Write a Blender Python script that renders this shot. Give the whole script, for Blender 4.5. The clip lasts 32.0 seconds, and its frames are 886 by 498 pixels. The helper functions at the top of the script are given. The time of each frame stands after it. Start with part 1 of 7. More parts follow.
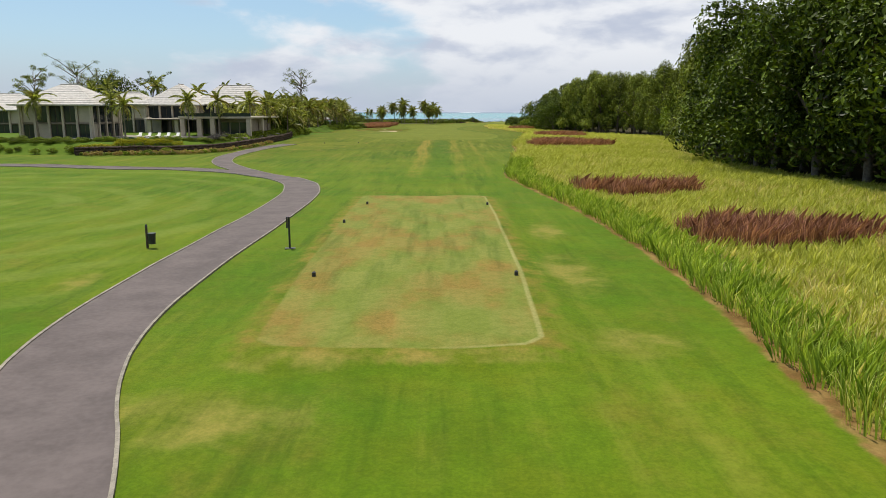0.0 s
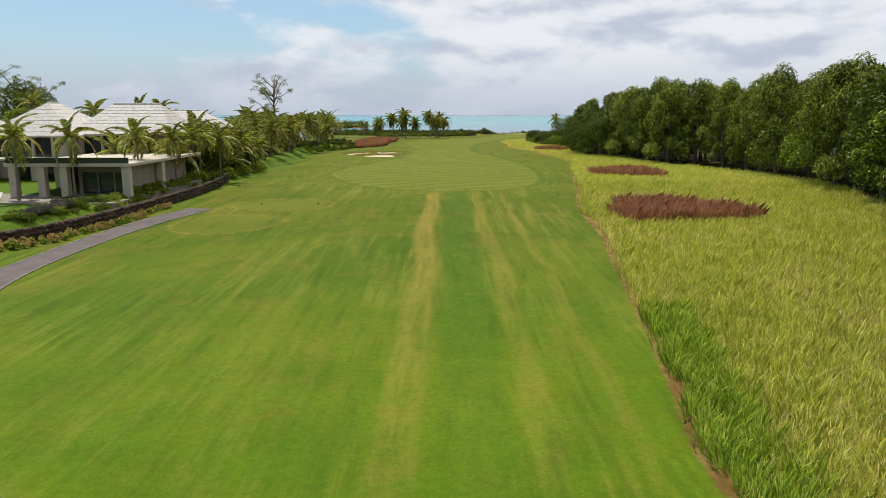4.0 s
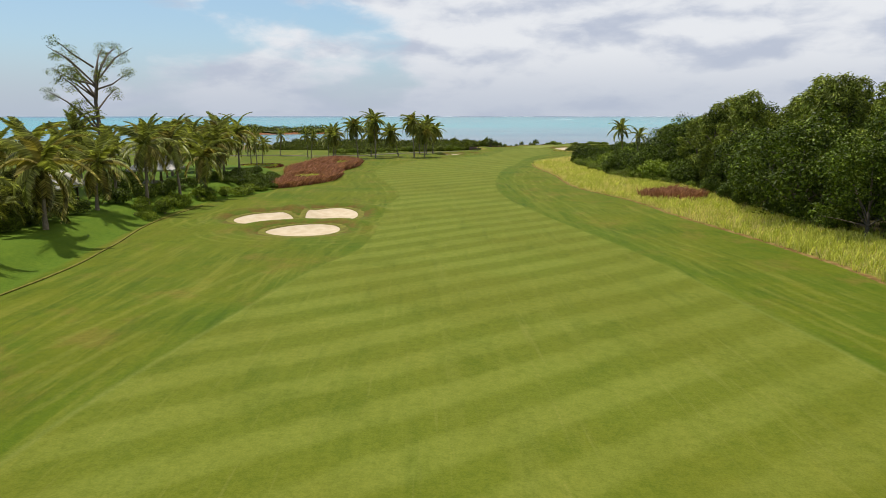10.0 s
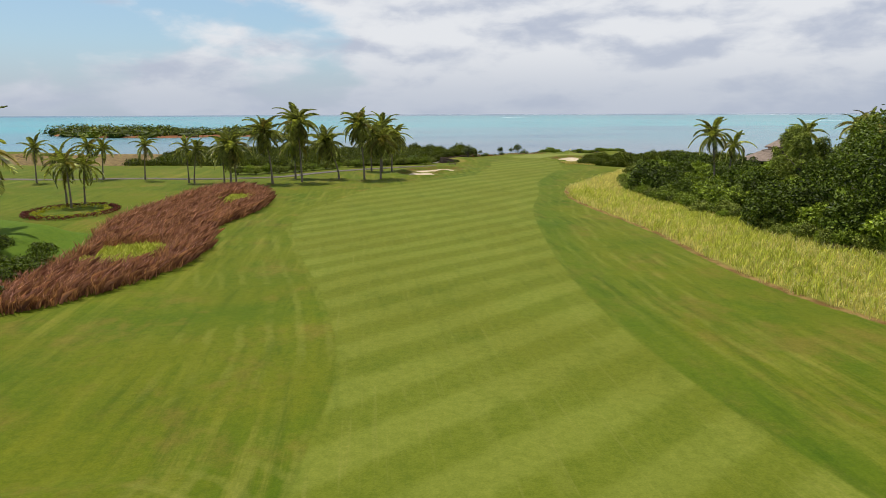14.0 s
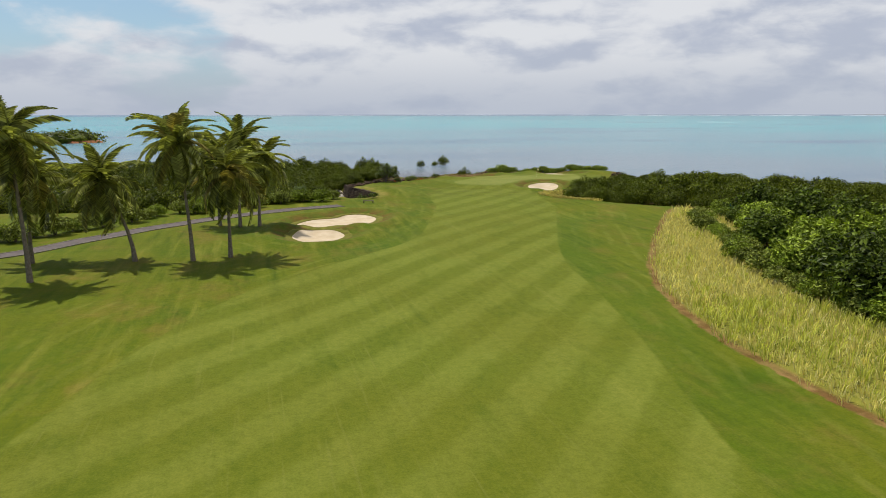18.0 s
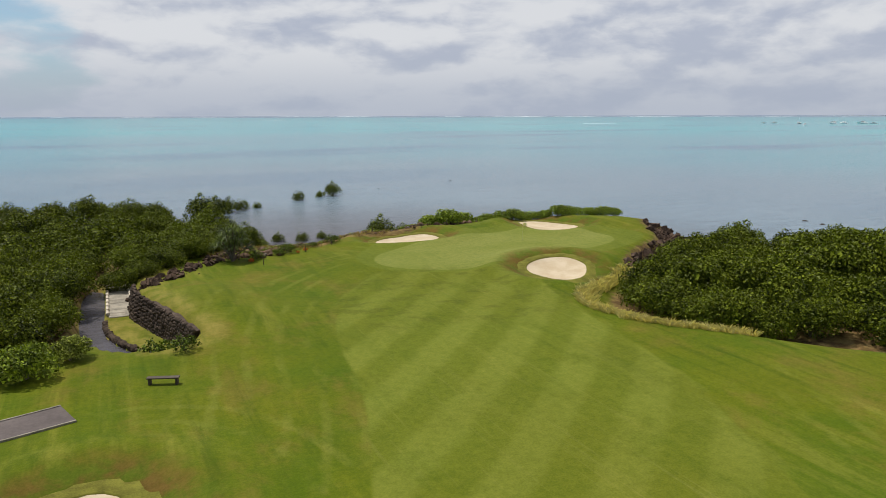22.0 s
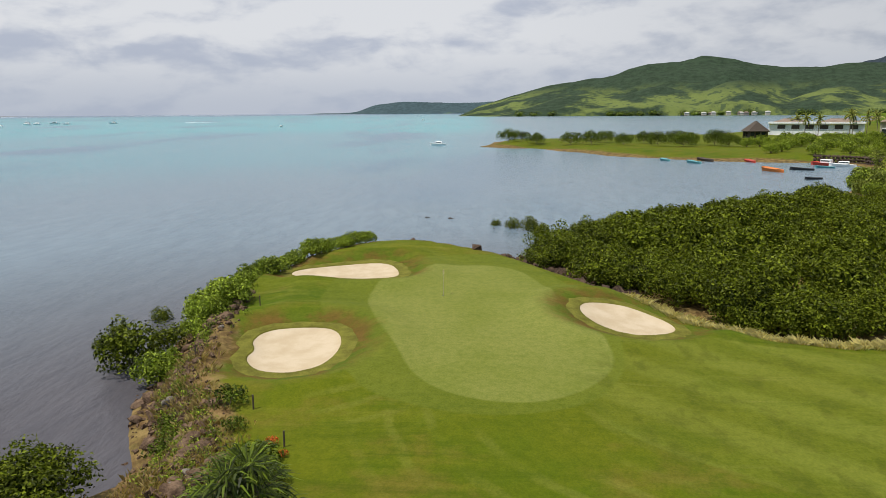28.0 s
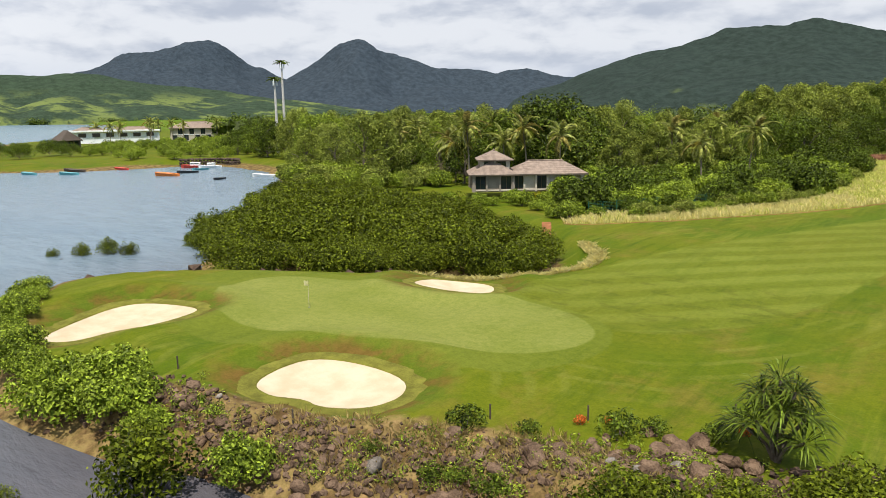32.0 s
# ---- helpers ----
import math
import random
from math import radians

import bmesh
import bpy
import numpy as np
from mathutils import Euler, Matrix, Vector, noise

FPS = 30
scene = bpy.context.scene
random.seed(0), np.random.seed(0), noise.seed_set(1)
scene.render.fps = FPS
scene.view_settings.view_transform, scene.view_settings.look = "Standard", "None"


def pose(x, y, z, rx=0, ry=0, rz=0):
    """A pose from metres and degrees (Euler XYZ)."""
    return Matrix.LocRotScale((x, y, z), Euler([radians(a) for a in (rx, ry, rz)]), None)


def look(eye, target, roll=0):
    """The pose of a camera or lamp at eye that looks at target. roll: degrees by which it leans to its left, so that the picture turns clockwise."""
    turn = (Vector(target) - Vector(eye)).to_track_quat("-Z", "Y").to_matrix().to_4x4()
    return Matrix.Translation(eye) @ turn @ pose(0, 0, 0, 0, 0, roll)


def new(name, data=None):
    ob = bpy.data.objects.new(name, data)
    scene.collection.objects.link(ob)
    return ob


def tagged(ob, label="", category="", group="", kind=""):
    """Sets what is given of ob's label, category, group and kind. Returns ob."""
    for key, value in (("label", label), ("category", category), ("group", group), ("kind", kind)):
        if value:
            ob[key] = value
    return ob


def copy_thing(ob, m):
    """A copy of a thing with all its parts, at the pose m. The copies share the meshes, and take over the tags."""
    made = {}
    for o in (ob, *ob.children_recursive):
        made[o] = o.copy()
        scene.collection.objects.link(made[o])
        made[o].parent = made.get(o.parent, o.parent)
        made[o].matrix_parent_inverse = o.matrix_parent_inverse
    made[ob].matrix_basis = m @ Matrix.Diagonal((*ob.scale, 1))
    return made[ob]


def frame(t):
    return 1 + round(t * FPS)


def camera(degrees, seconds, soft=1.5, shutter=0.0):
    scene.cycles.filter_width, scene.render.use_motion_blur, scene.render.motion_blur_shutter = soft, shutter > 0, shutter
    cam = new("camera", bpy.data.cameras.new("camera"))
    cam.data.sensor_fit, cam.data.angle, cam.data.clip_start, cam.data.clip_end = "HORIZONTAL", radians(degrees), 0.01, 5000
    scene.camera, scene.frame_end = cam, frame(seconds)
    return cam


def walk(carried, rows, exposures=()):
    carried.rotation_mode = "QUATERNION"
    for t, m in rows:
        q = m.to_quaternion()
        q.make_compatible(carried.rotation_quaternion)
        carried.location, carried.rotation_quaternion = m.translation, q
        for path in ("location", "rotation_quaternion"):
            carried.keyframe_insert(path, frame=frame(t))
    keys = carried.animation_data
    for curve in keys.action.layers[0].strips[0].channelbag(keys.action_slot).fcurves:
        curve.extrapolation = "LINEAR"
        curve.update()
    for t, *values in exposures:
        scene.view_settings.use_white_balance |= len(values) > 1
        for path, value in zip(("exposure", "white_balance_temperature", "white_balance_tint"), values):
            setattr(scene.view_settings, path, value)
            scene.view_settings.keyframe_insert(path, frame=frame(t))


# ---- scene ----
PATH = [
    (0.0, 0.00, 0.00, 10.23, 79.03, -0.11, -0.00),
    (0.5, -0.20, 7.27, 10.87, 79.03, -0.07, 0.06),
    (1.0, -0.39, 14.78, 11.64, 79.02, -0.02, 0.11),
    (1.5, -0.64, 22.72, 12.68, 79.03, 0.04, 0.13),
    (2.0, -0.96, 31.23, 13.79, 79.06, 0.08, 0.15),
    (2.5, -1.19, 40.06, 14.46, 79.09, 0.11, 0.19),
    (3.0, -1.37, 49.43, 14.81, 79.12, 0.10, 0.29),
    (3.5, -1.50, 59.85, 15.15, 79.16, 0.06, 0.38),
    (4.0, -1.70, 70.52, 15.36, 79.18, 0.03, 0.39),
    (4.5, -2.01, 81.41, 15.51, 79.20, -0.00, 0.35),
    (5.0, -2.45, 92.52, 15.66, 79.21, -0.03, 0.30),
    (5.5, -3.07, 103.82, 15.86, 79.23, -0.04, 0.25),
    (6.0, -3.89, 115.29, 16.19, 79.25, -0.05, 0.23),
    (6.5, -4.71, 126.85, 16.55, 79.26, -0.06, 0.15),
    (7.0, -5.45, 138.28, 16.73, 79.26, -0.06, 0.06),
    (7.5, -5.98, 149.58, 16.79, 79.27, -0.07, -0.10),
    (8.0, -6.30, 160.65, 16.67, 79.27, -0.07, -0.38),
    (8.5, -6.70, 171.72, 16.45, 79.27, -0.06, -0.67),
    (9.0, -7.14, 183.37, 16.34, 79.26, -0.05, -0.99),
    (9.5, -7.68, 195.42, 16.34, 79.26, -0.02, -1.28),
    (10.0, -8.14, 207.61, 16.41, 79.26, 0.02, -1.60),
    (10.5, -8.59, 219.52, 16.44, 79.26, 0.06, -1.94),
    (11.0, -8.92, 231.13, 16.46, 79.27, 0.10, -2.35),
    (11.5, -9.16, 242.47, 16.46, 79.27, 0.13, -2.81),
    (12.0, -9.38, 253.72, 16.46, 79.27, 0.16, -3.32),
    (12.5, -9.31, 265.22, 16.41, 79.25, 0.20, -3.82),
    (13.0, -9.19, 276.26, 16.18, 79.23, 0.22, -4.35),
    (13.5, -9.43, 286.90, 16.07, 79.18, 0.22, -5.08),
    (14.0, -10.46, 297.21, 16.09, 79.13, 0.21, -6.06),
    (14.5, -10.94, 307.73, 16.14, 79.10, 0.19, -7.09),
    (15.0, -10.94, 318.32, 16.13, 79.09, 0.15, -7.94),
    (15.5, -10.53, 328.86, 16.10, 79.08, 0.11, -8.73),
    (16.0, -9.77, 339.25, 16.07, 79.08, 0.08, -9.59),
    (16.5, -8.72, 349.38, 16.07, 79.09, 0.06, -10.65),
    (17.0, -7.45, 359.13, 16.13, 79.12, 0.05, -12.04),
    (17.5, -6.35, 368.83, 16.20, 79.13, 0.04, -13.47),
    (18.0, -5.06, 378.63, 16.28, 79.14, 0.06, -14.93),
    (18.5, -3.53, 388.54, 16.49, 79.16, 0.10, -16.45),
    (19.0, -1.87, 398.12, 16.65, 79.17, 0.14, -17.92),
    (19.5, 0.04, 407.47, 16.79, 79.19, 0.16, -19.23),
    (20.0, 2.01, 416.82, 16.84, 79.21, 0.16, -20.23),
    (20.5, 4.46, 426.11, 16.89, 79.21, 0.15, -21.26),
    (21.0, 7.03, 435.26, 16.99, 79.21, 0.14, -22.40),
    (21.5, 9.28, 443.93, 16.94, 79.22, 0.14, -23.60),
    (22.0, 11.20, 452.12, 16.82, 79.23, 0.14, -25.00),
    (22.5, 12.83, 460.14, 16.71, 79.24, 0.13, -26.75),
    (23.0, 14.26, 467.90, 16.67, 79.24, 0.11, -29.03),
    (23.5, 14.45, 475.01, 16.59, 79.25, 0.08, -31.82),
    (24.0, 14.03, 481.35, 16.55, 79.26, 0.06, -35.28),
    (24.5, 13.16, 486.83, 16.49, 79.26, 0.05, -39.49),
    (25.0, 11.79, 491.66, 16.44, 79.24, 0.07, -44.40),
    (25.5, 10.06, 496.08, 16.38, 79.21, 0.11, -49.99),
    (26.0, 8.10, 500.28, 16.32, 79.18, 0.17, -56.22),
    (26.5, 6.06, 504.45, 16.24, 79.14, 0.24, -63.09),
    (27.0, 4.10, 508.80, 16.15, 79.10, 0.31, -70.55),
    (27.5, 2.65, 513.70, 16.11, 79.06, 0.35, -78.27),
    (28.0, 1.89, 518.92, 16.12, 79.03, 0.38, -86.05),
    (28.5, 1.78, 524.01, 16.14, 78.98, 0.38, -93.95),
    (29.0, 2.18, 529.20, 16.18, 78.95, 0.38, -101.69),
    (29.5, 3.16, 534.21, 16.23, 78.93, 0.38, -109.24),
    (30.0, 4.92, 539.19, 16.20, 78.94, 0.39, -116.34),
    (30.5, 7.28, 543.97, 16.12, 78.99, 0.43, -123.11),
    (31.0, 9.98, 548.41, 16.02, 79.06, 0.51, -129.92),
    (31.5, 13.03, 552.69, 16.01, 79.12, 0.61, -136.58),
    (32.0, 16.52, 556.47, 16.01, 79.19, 0.71, -143.05),
]
cam = camera(63.7, 32.0, soft=0.65)
walk(cam, [(t, pose(*row)) for t, *row in PATH],
     exposures=((0, 0.05), (3, 0.02), (9, -0.03), (14, -0.08), (18, -0.17), (22, -0.24), (24.5, -0.27), (27, -0.32), (28.5, -0.1), (30, 0.12), (32, 0.28)))

# ---- world, sun ----
SUN_AZ, SUN_EL = -36.0, 66.0          # degrees; azimuth from +y towards +x
world = bpy.data.worlds.new("sky")
scene.world = world
world.use_nodes = True


class Nodes:
    """A small helper that wires shader nodes."""

    def __init__(self, tree):
        self.tree = tree
        tree.nodes.clear()

    def add(self, kind, **given):
        n = self.tree.nodes.new(kind)
        for key, value in given.items():
            self.put(n, key, value)
        return n

    def put(self, n, key, value):
        if isinstance(value, bpy.types.NodeSocket):
            self.tree.links.new(value, n.inputs[key])
        else:
            n.inputs[key].default_value = value

    def math(self, op, a, b=0.0, clamp=False):
        n = self.tree.nodes.new("ShaderNodeMath")
        n.operation, n.use_clamp = op, clamp
        self.put(n, 0, a), self.put(n, 1, b)
        return n.outputs[0]

    def mix(self, fac, a, b, blend="MIX"):
        n = self.tree.nodes.new("ShaderNodeMix")
        n.data_type, n.blend_type = "RGBA", blend
        self.put(n, 0, fac), self.put(n, 6, a), self.put(n, 7, b)
        return n.outputs[2]

    def ramp(self, fac, lo, hi, a=0.0, b=1.0, smooth=True):
        n = self.tree.nodes.new("ShaderNodeMapRange")
        n.interpolation_type = "SMOOTHSTEP" if smooth else "LINEAR"
        for k, v in enumerate((fac, lo, hi, a, b)):
            self.put(n, k, v)
        return n.outputs[0]

    def noise(self, vec, scale, detail=4.0, rough=0.55, lac=2.0):
        n = self.add("ShaderNodeTexNoise", Vector=vec, Scale=scale, Detail=detail, Roughness=rough, Lacunarity=lac)
        return n.outputs[0]

    def place(self, scale=(1, 1, 1), turn=0.0, world_space=True):
        src = self.add("ShaderNodeNewGeometry").outputs["Position"] if world_space else self.add("ShaderNodeTexCoord").outputs["Object"]
        m = self.add("ShaderNodeMapping", Vector=src, Scale=scale, Rotation=(0, 0, turn))
        return m.outputs[0]


w = Nodes(world.node_tree)
sky = w.add("ShaderNodeTexSky")
sky.sky_type, sky.sun_disc = "NISHITA", False
sky.sun_elevation, sky.sun_rotation = radians(SUN_EL), radians(SUN_AZ)
sky.altitude, sky.air_density, sky.dust_density, sky.ozone_density = 10.0, 1.2, 0.6, 1.4
gen = w.add("ShaderNodeTexCoord").outputs["Generated"]
xyz = w.add("ShaderNodeSeparateXYZ", Vector=gen)
up = w.math("MAXIMUM", xyz.outputs[2], 0.0)
flat = w.add("ShaderNodeMapping", Vector=gen, Scale=(1.0, 1.0, 2.6), Location=(0.37, 0.11, 0.0)).outputs[0]
above = w.add("ShaderNodeMapping", Vector=gen, Scale=(1.0, 1.0, 2.6), Location=(0.364, 0.118, 0.046)).outputs[0]
warp = w.add("ShaderNodeTexNoise", Vector=flat, Scale=9.0, Detail=3.0).outputs["Color"]
bent = w.add("ShaderNodeVectorMath")
bent.operation = "MULTIPLY_ADD"
w.put(bent, 0, warp), w.put(bent, 1, (0.06, 0.06, 0.05)), w.put(bent, 2, flat)
bent2 = w.add("ShaderNodeVectorMath")
bent2.operation = "MULTIPLY_ADD"
w.put(bent2, 0, warp), w.put(bent2, 1, (0.06, 0.06, 0.05)), w.put(bent2, 2, above)
lump = w.noise(bent.outputs[0], 4.6, 8.0, 0.54)
wide = w.noise(flat, 2.6, 3.0, 0.5)
bank = w.math("ADD", w.math("MULTIPLY", lump, 0.62), w.math("MULTIPLY", wide, 0.50))
east = w.math("MULTIPLY", w.math("ADD", xyz.outputs[0], 0.27), 0.46)
cover = w.ramp(w.math("MINIMUM", w.math("ADD", bank, east), 0.9), 0.52, 0.63)
relief = w.math("SUBTRACT", w.noise(bent.outputs[0], 6.2, 9.0, 0.55), w.noise(bent2.outputs[0], 6.2, 5.0, 0.5))
shade = w.ramp(w.math("ADD", relief, w.math("MULTIPLY", w.math("SUBTRACT", wide, 0.5), 0.36)), -0.17, 0.09, 0.0, 1.0)
cloud = w.mix(shade, (0.585, 0.630, 0.755, 1), (0.94, 0.95, 0.985, 1))
cloud = w.mix(w.ramp(xyz.outputs[1], 0.1, -0.6, 0.0, 0.6), cloud, w.mix(shade, (0.40, 0.43, 0.49, 1), (0.62, 0.64, 0.69, 1)))
blue = w.mix(1.0, sky.outputs[0], (0.100, 0.110, 0.118, 1), "MULTIPLY")
blue = w.mix(0.45, blue, (0.44, 0.68, 0.95, 1))
haze = w.ramp(up, 0.0, 0.10, 1.0, 0.0)
tone = w.mix(w.math("MULTIPLY", cover, 0.93), blue, cloud)
tone = w.mix(w.math("MULTIPLY", haze, 0.75), tone, (0.52, 0.585, 0.71, 1))
w.add("ShaderNodeOutputWorld", Surface=w.add("ShaderNodeBackground", Color=tone, Strength=0.9).outputs[0])

lamp = bpy.data.lights.new("sun", "SUN")
lamp.energy, lamp.angle, lamp.color = 4.95, radians(0.6), (1.0, 0.95, 0.86)
sun = new("sun", lamp)
sun_dir = Vector((math.sin(radians(SUN_AZ)) * math.cos(radians(SUN_EL)), math.cos(radians(SUN_AZ)) * math.cos(radians(SUN_EL)), math.sin(radians(SUN_EL))))
sun.matrix_world = look(sun_dir * 400, (0, 0, 0))

# ---- materials ----


def surface(name, rough=0.8, spec=0.3, metal=0.0):
    m = bpy.data.materials.new(name)
    m.use_nodes = True
    n = Nodes(m.node_tree)
    b = n.add("ShaderNodeBsdfPrincipled", Roughness=rough, Metallic=metal)
    b.inputs["Specular IOR Level"].default_value = spec
    n.add("ShaderNodeOutputMaterial", Surface=b.outputs[0])
    return m, n, b


def bump(n, b, height, strength=0.4, distance=0.02):
    k = n.add("ShaderNodeBump", Strength=strength, Distance=distance, Height=height)
    n.put(b, "Normal", k.outputs[0])


def plain(name, colour, rough=0.7, spec=0.3, metal=0.0, vary=0.25, scale=3.0, relief=0.0, other=None):
    """One surface with wear at two scales."""
    m, n, b = surface(name, rough, spec, metal)
    p = n.place(world_space=True)
    a = n.noise(p, scale, 5.0)
    c = n.noise(p, scale * 9, 3.0)
    k = n.ramp(n.math("ADD", n.math("MULTIPLY", a, 0.65), n.math("MULTIPLY", c, 0.35)), 0.3, 0.7)
    dark = tuple(v * (1 - vary) for v in colour) + (1,)
    n.put(b, "Base Color", n.mix(k, dark, (*(other or tuple(min(1, v * (1 + vary)) for v in colour)), 1)))
    if relief:
        bump(n, b, c, 0.6, relief)
    return m


def leafy(name, dark, light, gloss=0.45, lucent=0.18, shine=0.10, low=0.24):
    """Foliage: each leaf varies, each plant varies, and light comes through."""
    m = bpy.data.materials.new(name)
    m.use_nodes = True
    n = Nodes(m.node_tree)
    isle = n.add("ShaderNodeNewGeometry").outputs["Random Per Island"]
    rand = n.add("ShaderNodeObjectInfo").outputs["Random"]
    big = n.noise(n.place(), 0.55, 3.0)
    k = n.math("ADD", n.math("MULTIPLY", n.math("POWER", isle, 2.6), 0.74), n.math("ADD", n.math("MULTIPLY", rand, 0.16), n.math("MULTIPLY", n.ramp(big, 0.3, 0.7), 0.22)), True)
    col = n.mix(k, tuple(low * v for v in dark) + (1,), tuple((1.42 - low * 0.5) * v for v in light) + (1,))
    b = n.add("ShaderNodeBsdfPrincipled", Roughness=gloss)
    b.inputs["Specular IOR Level"].default_value = shine
    n.put(b, "Base Color", col)
    t = n.add("ShaderNodeBsdfTranslucent", Color=n.mix(1.0, col, (1.1, 1.15, 0.5, 1), "MULTIPLY"))
    s = n.add("ShaderNodeMixShader", Fac=lucent)
    n.tree.links.new(b.outputs[0], s.inputs[1]), n.tree.links.new(t.outputs[0], s.inputs[2])
    n.add("ShaderNodeOutputMaterial", Surface=s.outputs[0])
    return m


def stored(n, name):
    a = n.add("ShaderNodeAttribute")
    a.attribute_name = name
    return a.outputs["Fac"]


def turf_material():
    """Mown turf: rough, fairway, tee, green and beds by the distance to their outlines, with mowing stripes, dry streaks and dirt."""
    m, n, b = surface("turf", 0.88, 0.08)

    def zone(name, soft=0.12, at=0.0, ragged=0.0):
        v = stored(n, name)
        if ragged:
            v = n.math("ADD", v, n.math("MULTIPLY", n.math("SUBTRACT", n.noise(n.place(), 1.4, 4.0), 0.5), ragged))
        return n.ramp(v, at - soft, at + soft)

    pos = n.add("ShaderNodeSeparateXYZ", Vector=n.place())
    x, y = pos.outputs[0], pos.outputs[1]
    big = n.ramp(n.noise(n.place(), 0.06, 4.0, 0.6), 0.35, 0.65)
    mid = n.noise(n.place(), 0.45, 5.0, 0.6)
    fine = n.noise(n.place(), 9.0, 5.0, 0.7)
    streak = n.ramp(n.noise(n.place((0.7, 0.03, 1)), 1.0, 6.0, 0.64), 0.46, 0.70)
    swirl = n.ramp(n.noise(n.place((0.55, 0.06, 1), 0.35), 1.0, 6.0, 0.6), 0.52, 0.74)
    rough = n.mix(big, (0.077, 0.118, 0.004, 1), (0.124, 0.147, 0.006, 1))
    rough = n.mix(n.math("MULTIPLY", n.ramp(mid, 0.35, 0.7), 0.5), rough, (0.056, 0.112, 0.004, 1))
    dryness = n.math("MULTIPLY", n.math("MAXIMUM", n.math("MULTIPLY", streak, 0.75), n.math("MULTIPLY", swirl, 0.55)), n.ramp(n.noise(n.place(), 0.05, 2.0), 0.38, 0.62))
    rough = n.mix(n.math("MULTIPLY", dryness, 0.9), rough, (0.30, 0.26, 0.055, 1))
    # two worn wheel lines down the hole, and a dark green lane between them
    wob = n.math("MULTIPLY", n.math("SUBTRACT", n.noise(n.place((0.05, 0.05, 1)), 1.0, 2.0), 0.5), 2.2)
    gate = n.math("MULTIPLY", n.ramp(y, 86.0, 100.0), n.ramp(y, 180.0, 192.0, 1.0, 0.0))
    for at, wide, amount in ((-3.9, 1.05, 0.80), (2.6, 0.7, 0.50), (6.6, 0.45, 0.42)):
        d = n.math("ABSOLUTE", n.math("SUBTRACT", n.math("ADD", x, wob), at))
        k = n.math("MULTIPLY", n.ramp(d, wide * 0.6, wide * 1.4, 1.0, 0.0), n.math("MULTIPLY", gate, n.ramp(n.noise(n.place((1.6, 0.12, 1)), 1.0, 4.0), 0.3, 0.6, 0.35, 1.0)))
        rough = n.mix(n.math("MULTIPLY", k, amount), rough, (0.30, 0.215, 0.050, 1))
    lane = n.math("MULTIPLY", n.ramp(n.math("ABSOLUTE", n.math("SUBTRACT", x, -0.4)), 1.2, 2.2, 0.75, 0.0), gate)
    rough = n.mix(lane, rough, (0.058, 0.118, 0.006, 1))
    olive = n.math("MULTIPLY", n.ramp(y, 100.0, 250.0), n.ramp(n.noise(n.place(), 0.11, 4.0, 0.6), 0.35, 0.65, 0.15, 0.75))
    rough = n.mix(olive, rough, (0.132, 0.142, 0.008, 1))
    bald = n.ramp(n.noise(n.place((1, 0.7, 1)), 0.24, 5.0, 0.66), 0.50, 0.70, 0.0, 0.62)
    rough = n.mix(bald, rough, (0.190, 0.140, 0.030, 1))
    fresh = n.math("MULTIPLY", n.ramp(y, 165.0, 85.0), n.ramp(mid, 0.3, 0.7, 0.36, 0.85))
    rough = n.mix(fresh, rough, n.mix(big, (0.080, 0.158, 0.004, 1), (0.128, 0.190, 0.008, 1)))
    # mower passes that follow the fairway's edge and ring the bunkers
    edge = stored(n, "fairway")
    ringed = stored(n, "hollow")
    wavy = n.math("MULTIPLY", n.noise(n.place(), 0.22, 4.0, 0.6), 4.5)
    for dist, gate2 in ((edge, n.ramp(edge, -13.0, -9.0)), (ringed, n.ramp(ringed, -9.0, -5.0))):
        lines = n.math("SINE", n.math("ADD", n.math("MULTIPLY", dist, 3.3), wavy))
        breaks = n.ramp(n.noise(n.place(), 0.16, 4.0, 0.6), 0.42, 0.62)
        rough = n.mix(n.math("MULTIPLY", n.math("MULTIPLY", n.ramp(lines, 0.3, 1.0), gate2), n.math("MULTIPLY", breaks, 0.30)), rough, (0.235, 0.225, 0.050, 1))
    band = n.math("MULTIPLY", n.math("MULTIPLY", n.ramp(edge, -4.6, -2.6), n.math("MULTIPLY", n.ramp(y, 258.0, 300.0), n.ramp(y, 465.0, 480.0, 1.0, 0.0))), n.ramp(x, 0.0, 6.0, 0.0, 0.42))
    cut = n.math("MULTIPLY", n.ramp(edge, -2.8, -0.3), n.ramp(y, 300.0, 270.0, 0.0, 0.32))
    rough = n.mix(cut, rough, (0.070, 0.124, 0.005, 1))
    rough = n.mix(band, rough, n.mix(n.ramp(mid, 0.35, 0.65), (0.060, 0.118, 0.005, 1), (0.088, 0.132, 0.008, 1)))
    # fairway with mowing stripes
    bend = n.math("MULTIPLY", n.math("SUBTRACT", n.noise(n.place(), 0.012, 1.0), 0.5), 9.0)
    along = n.math("ADD", n.math("ADD", n.math("MULTIPLY", x, -0.60), n.math("MULTIPLY", y, 0.80)), bend)
    along = n.math("ADD", along, n.math("MULTIPLY", n.math("MULTIPLY", n.ramp(y, 330.0, 450.0), x), -0.28))
    stripe = n.math("ADD", n.math("MULTIPLY", n.math("SINE", n.math("MULTIPLY", along, 1.25)), 0.5), 0.5)
    stripe = n.ramp(n.math("ADD", stripe, n.math("MULTIPLY", n.math("SUBTRACT", mid, 0.5), 0.7)), 0.2, 0.8)
    fair = n.mix(stripe, (0.134, 0.156, 0.015, 1), (0.178, 0.196, 0.030, 1))
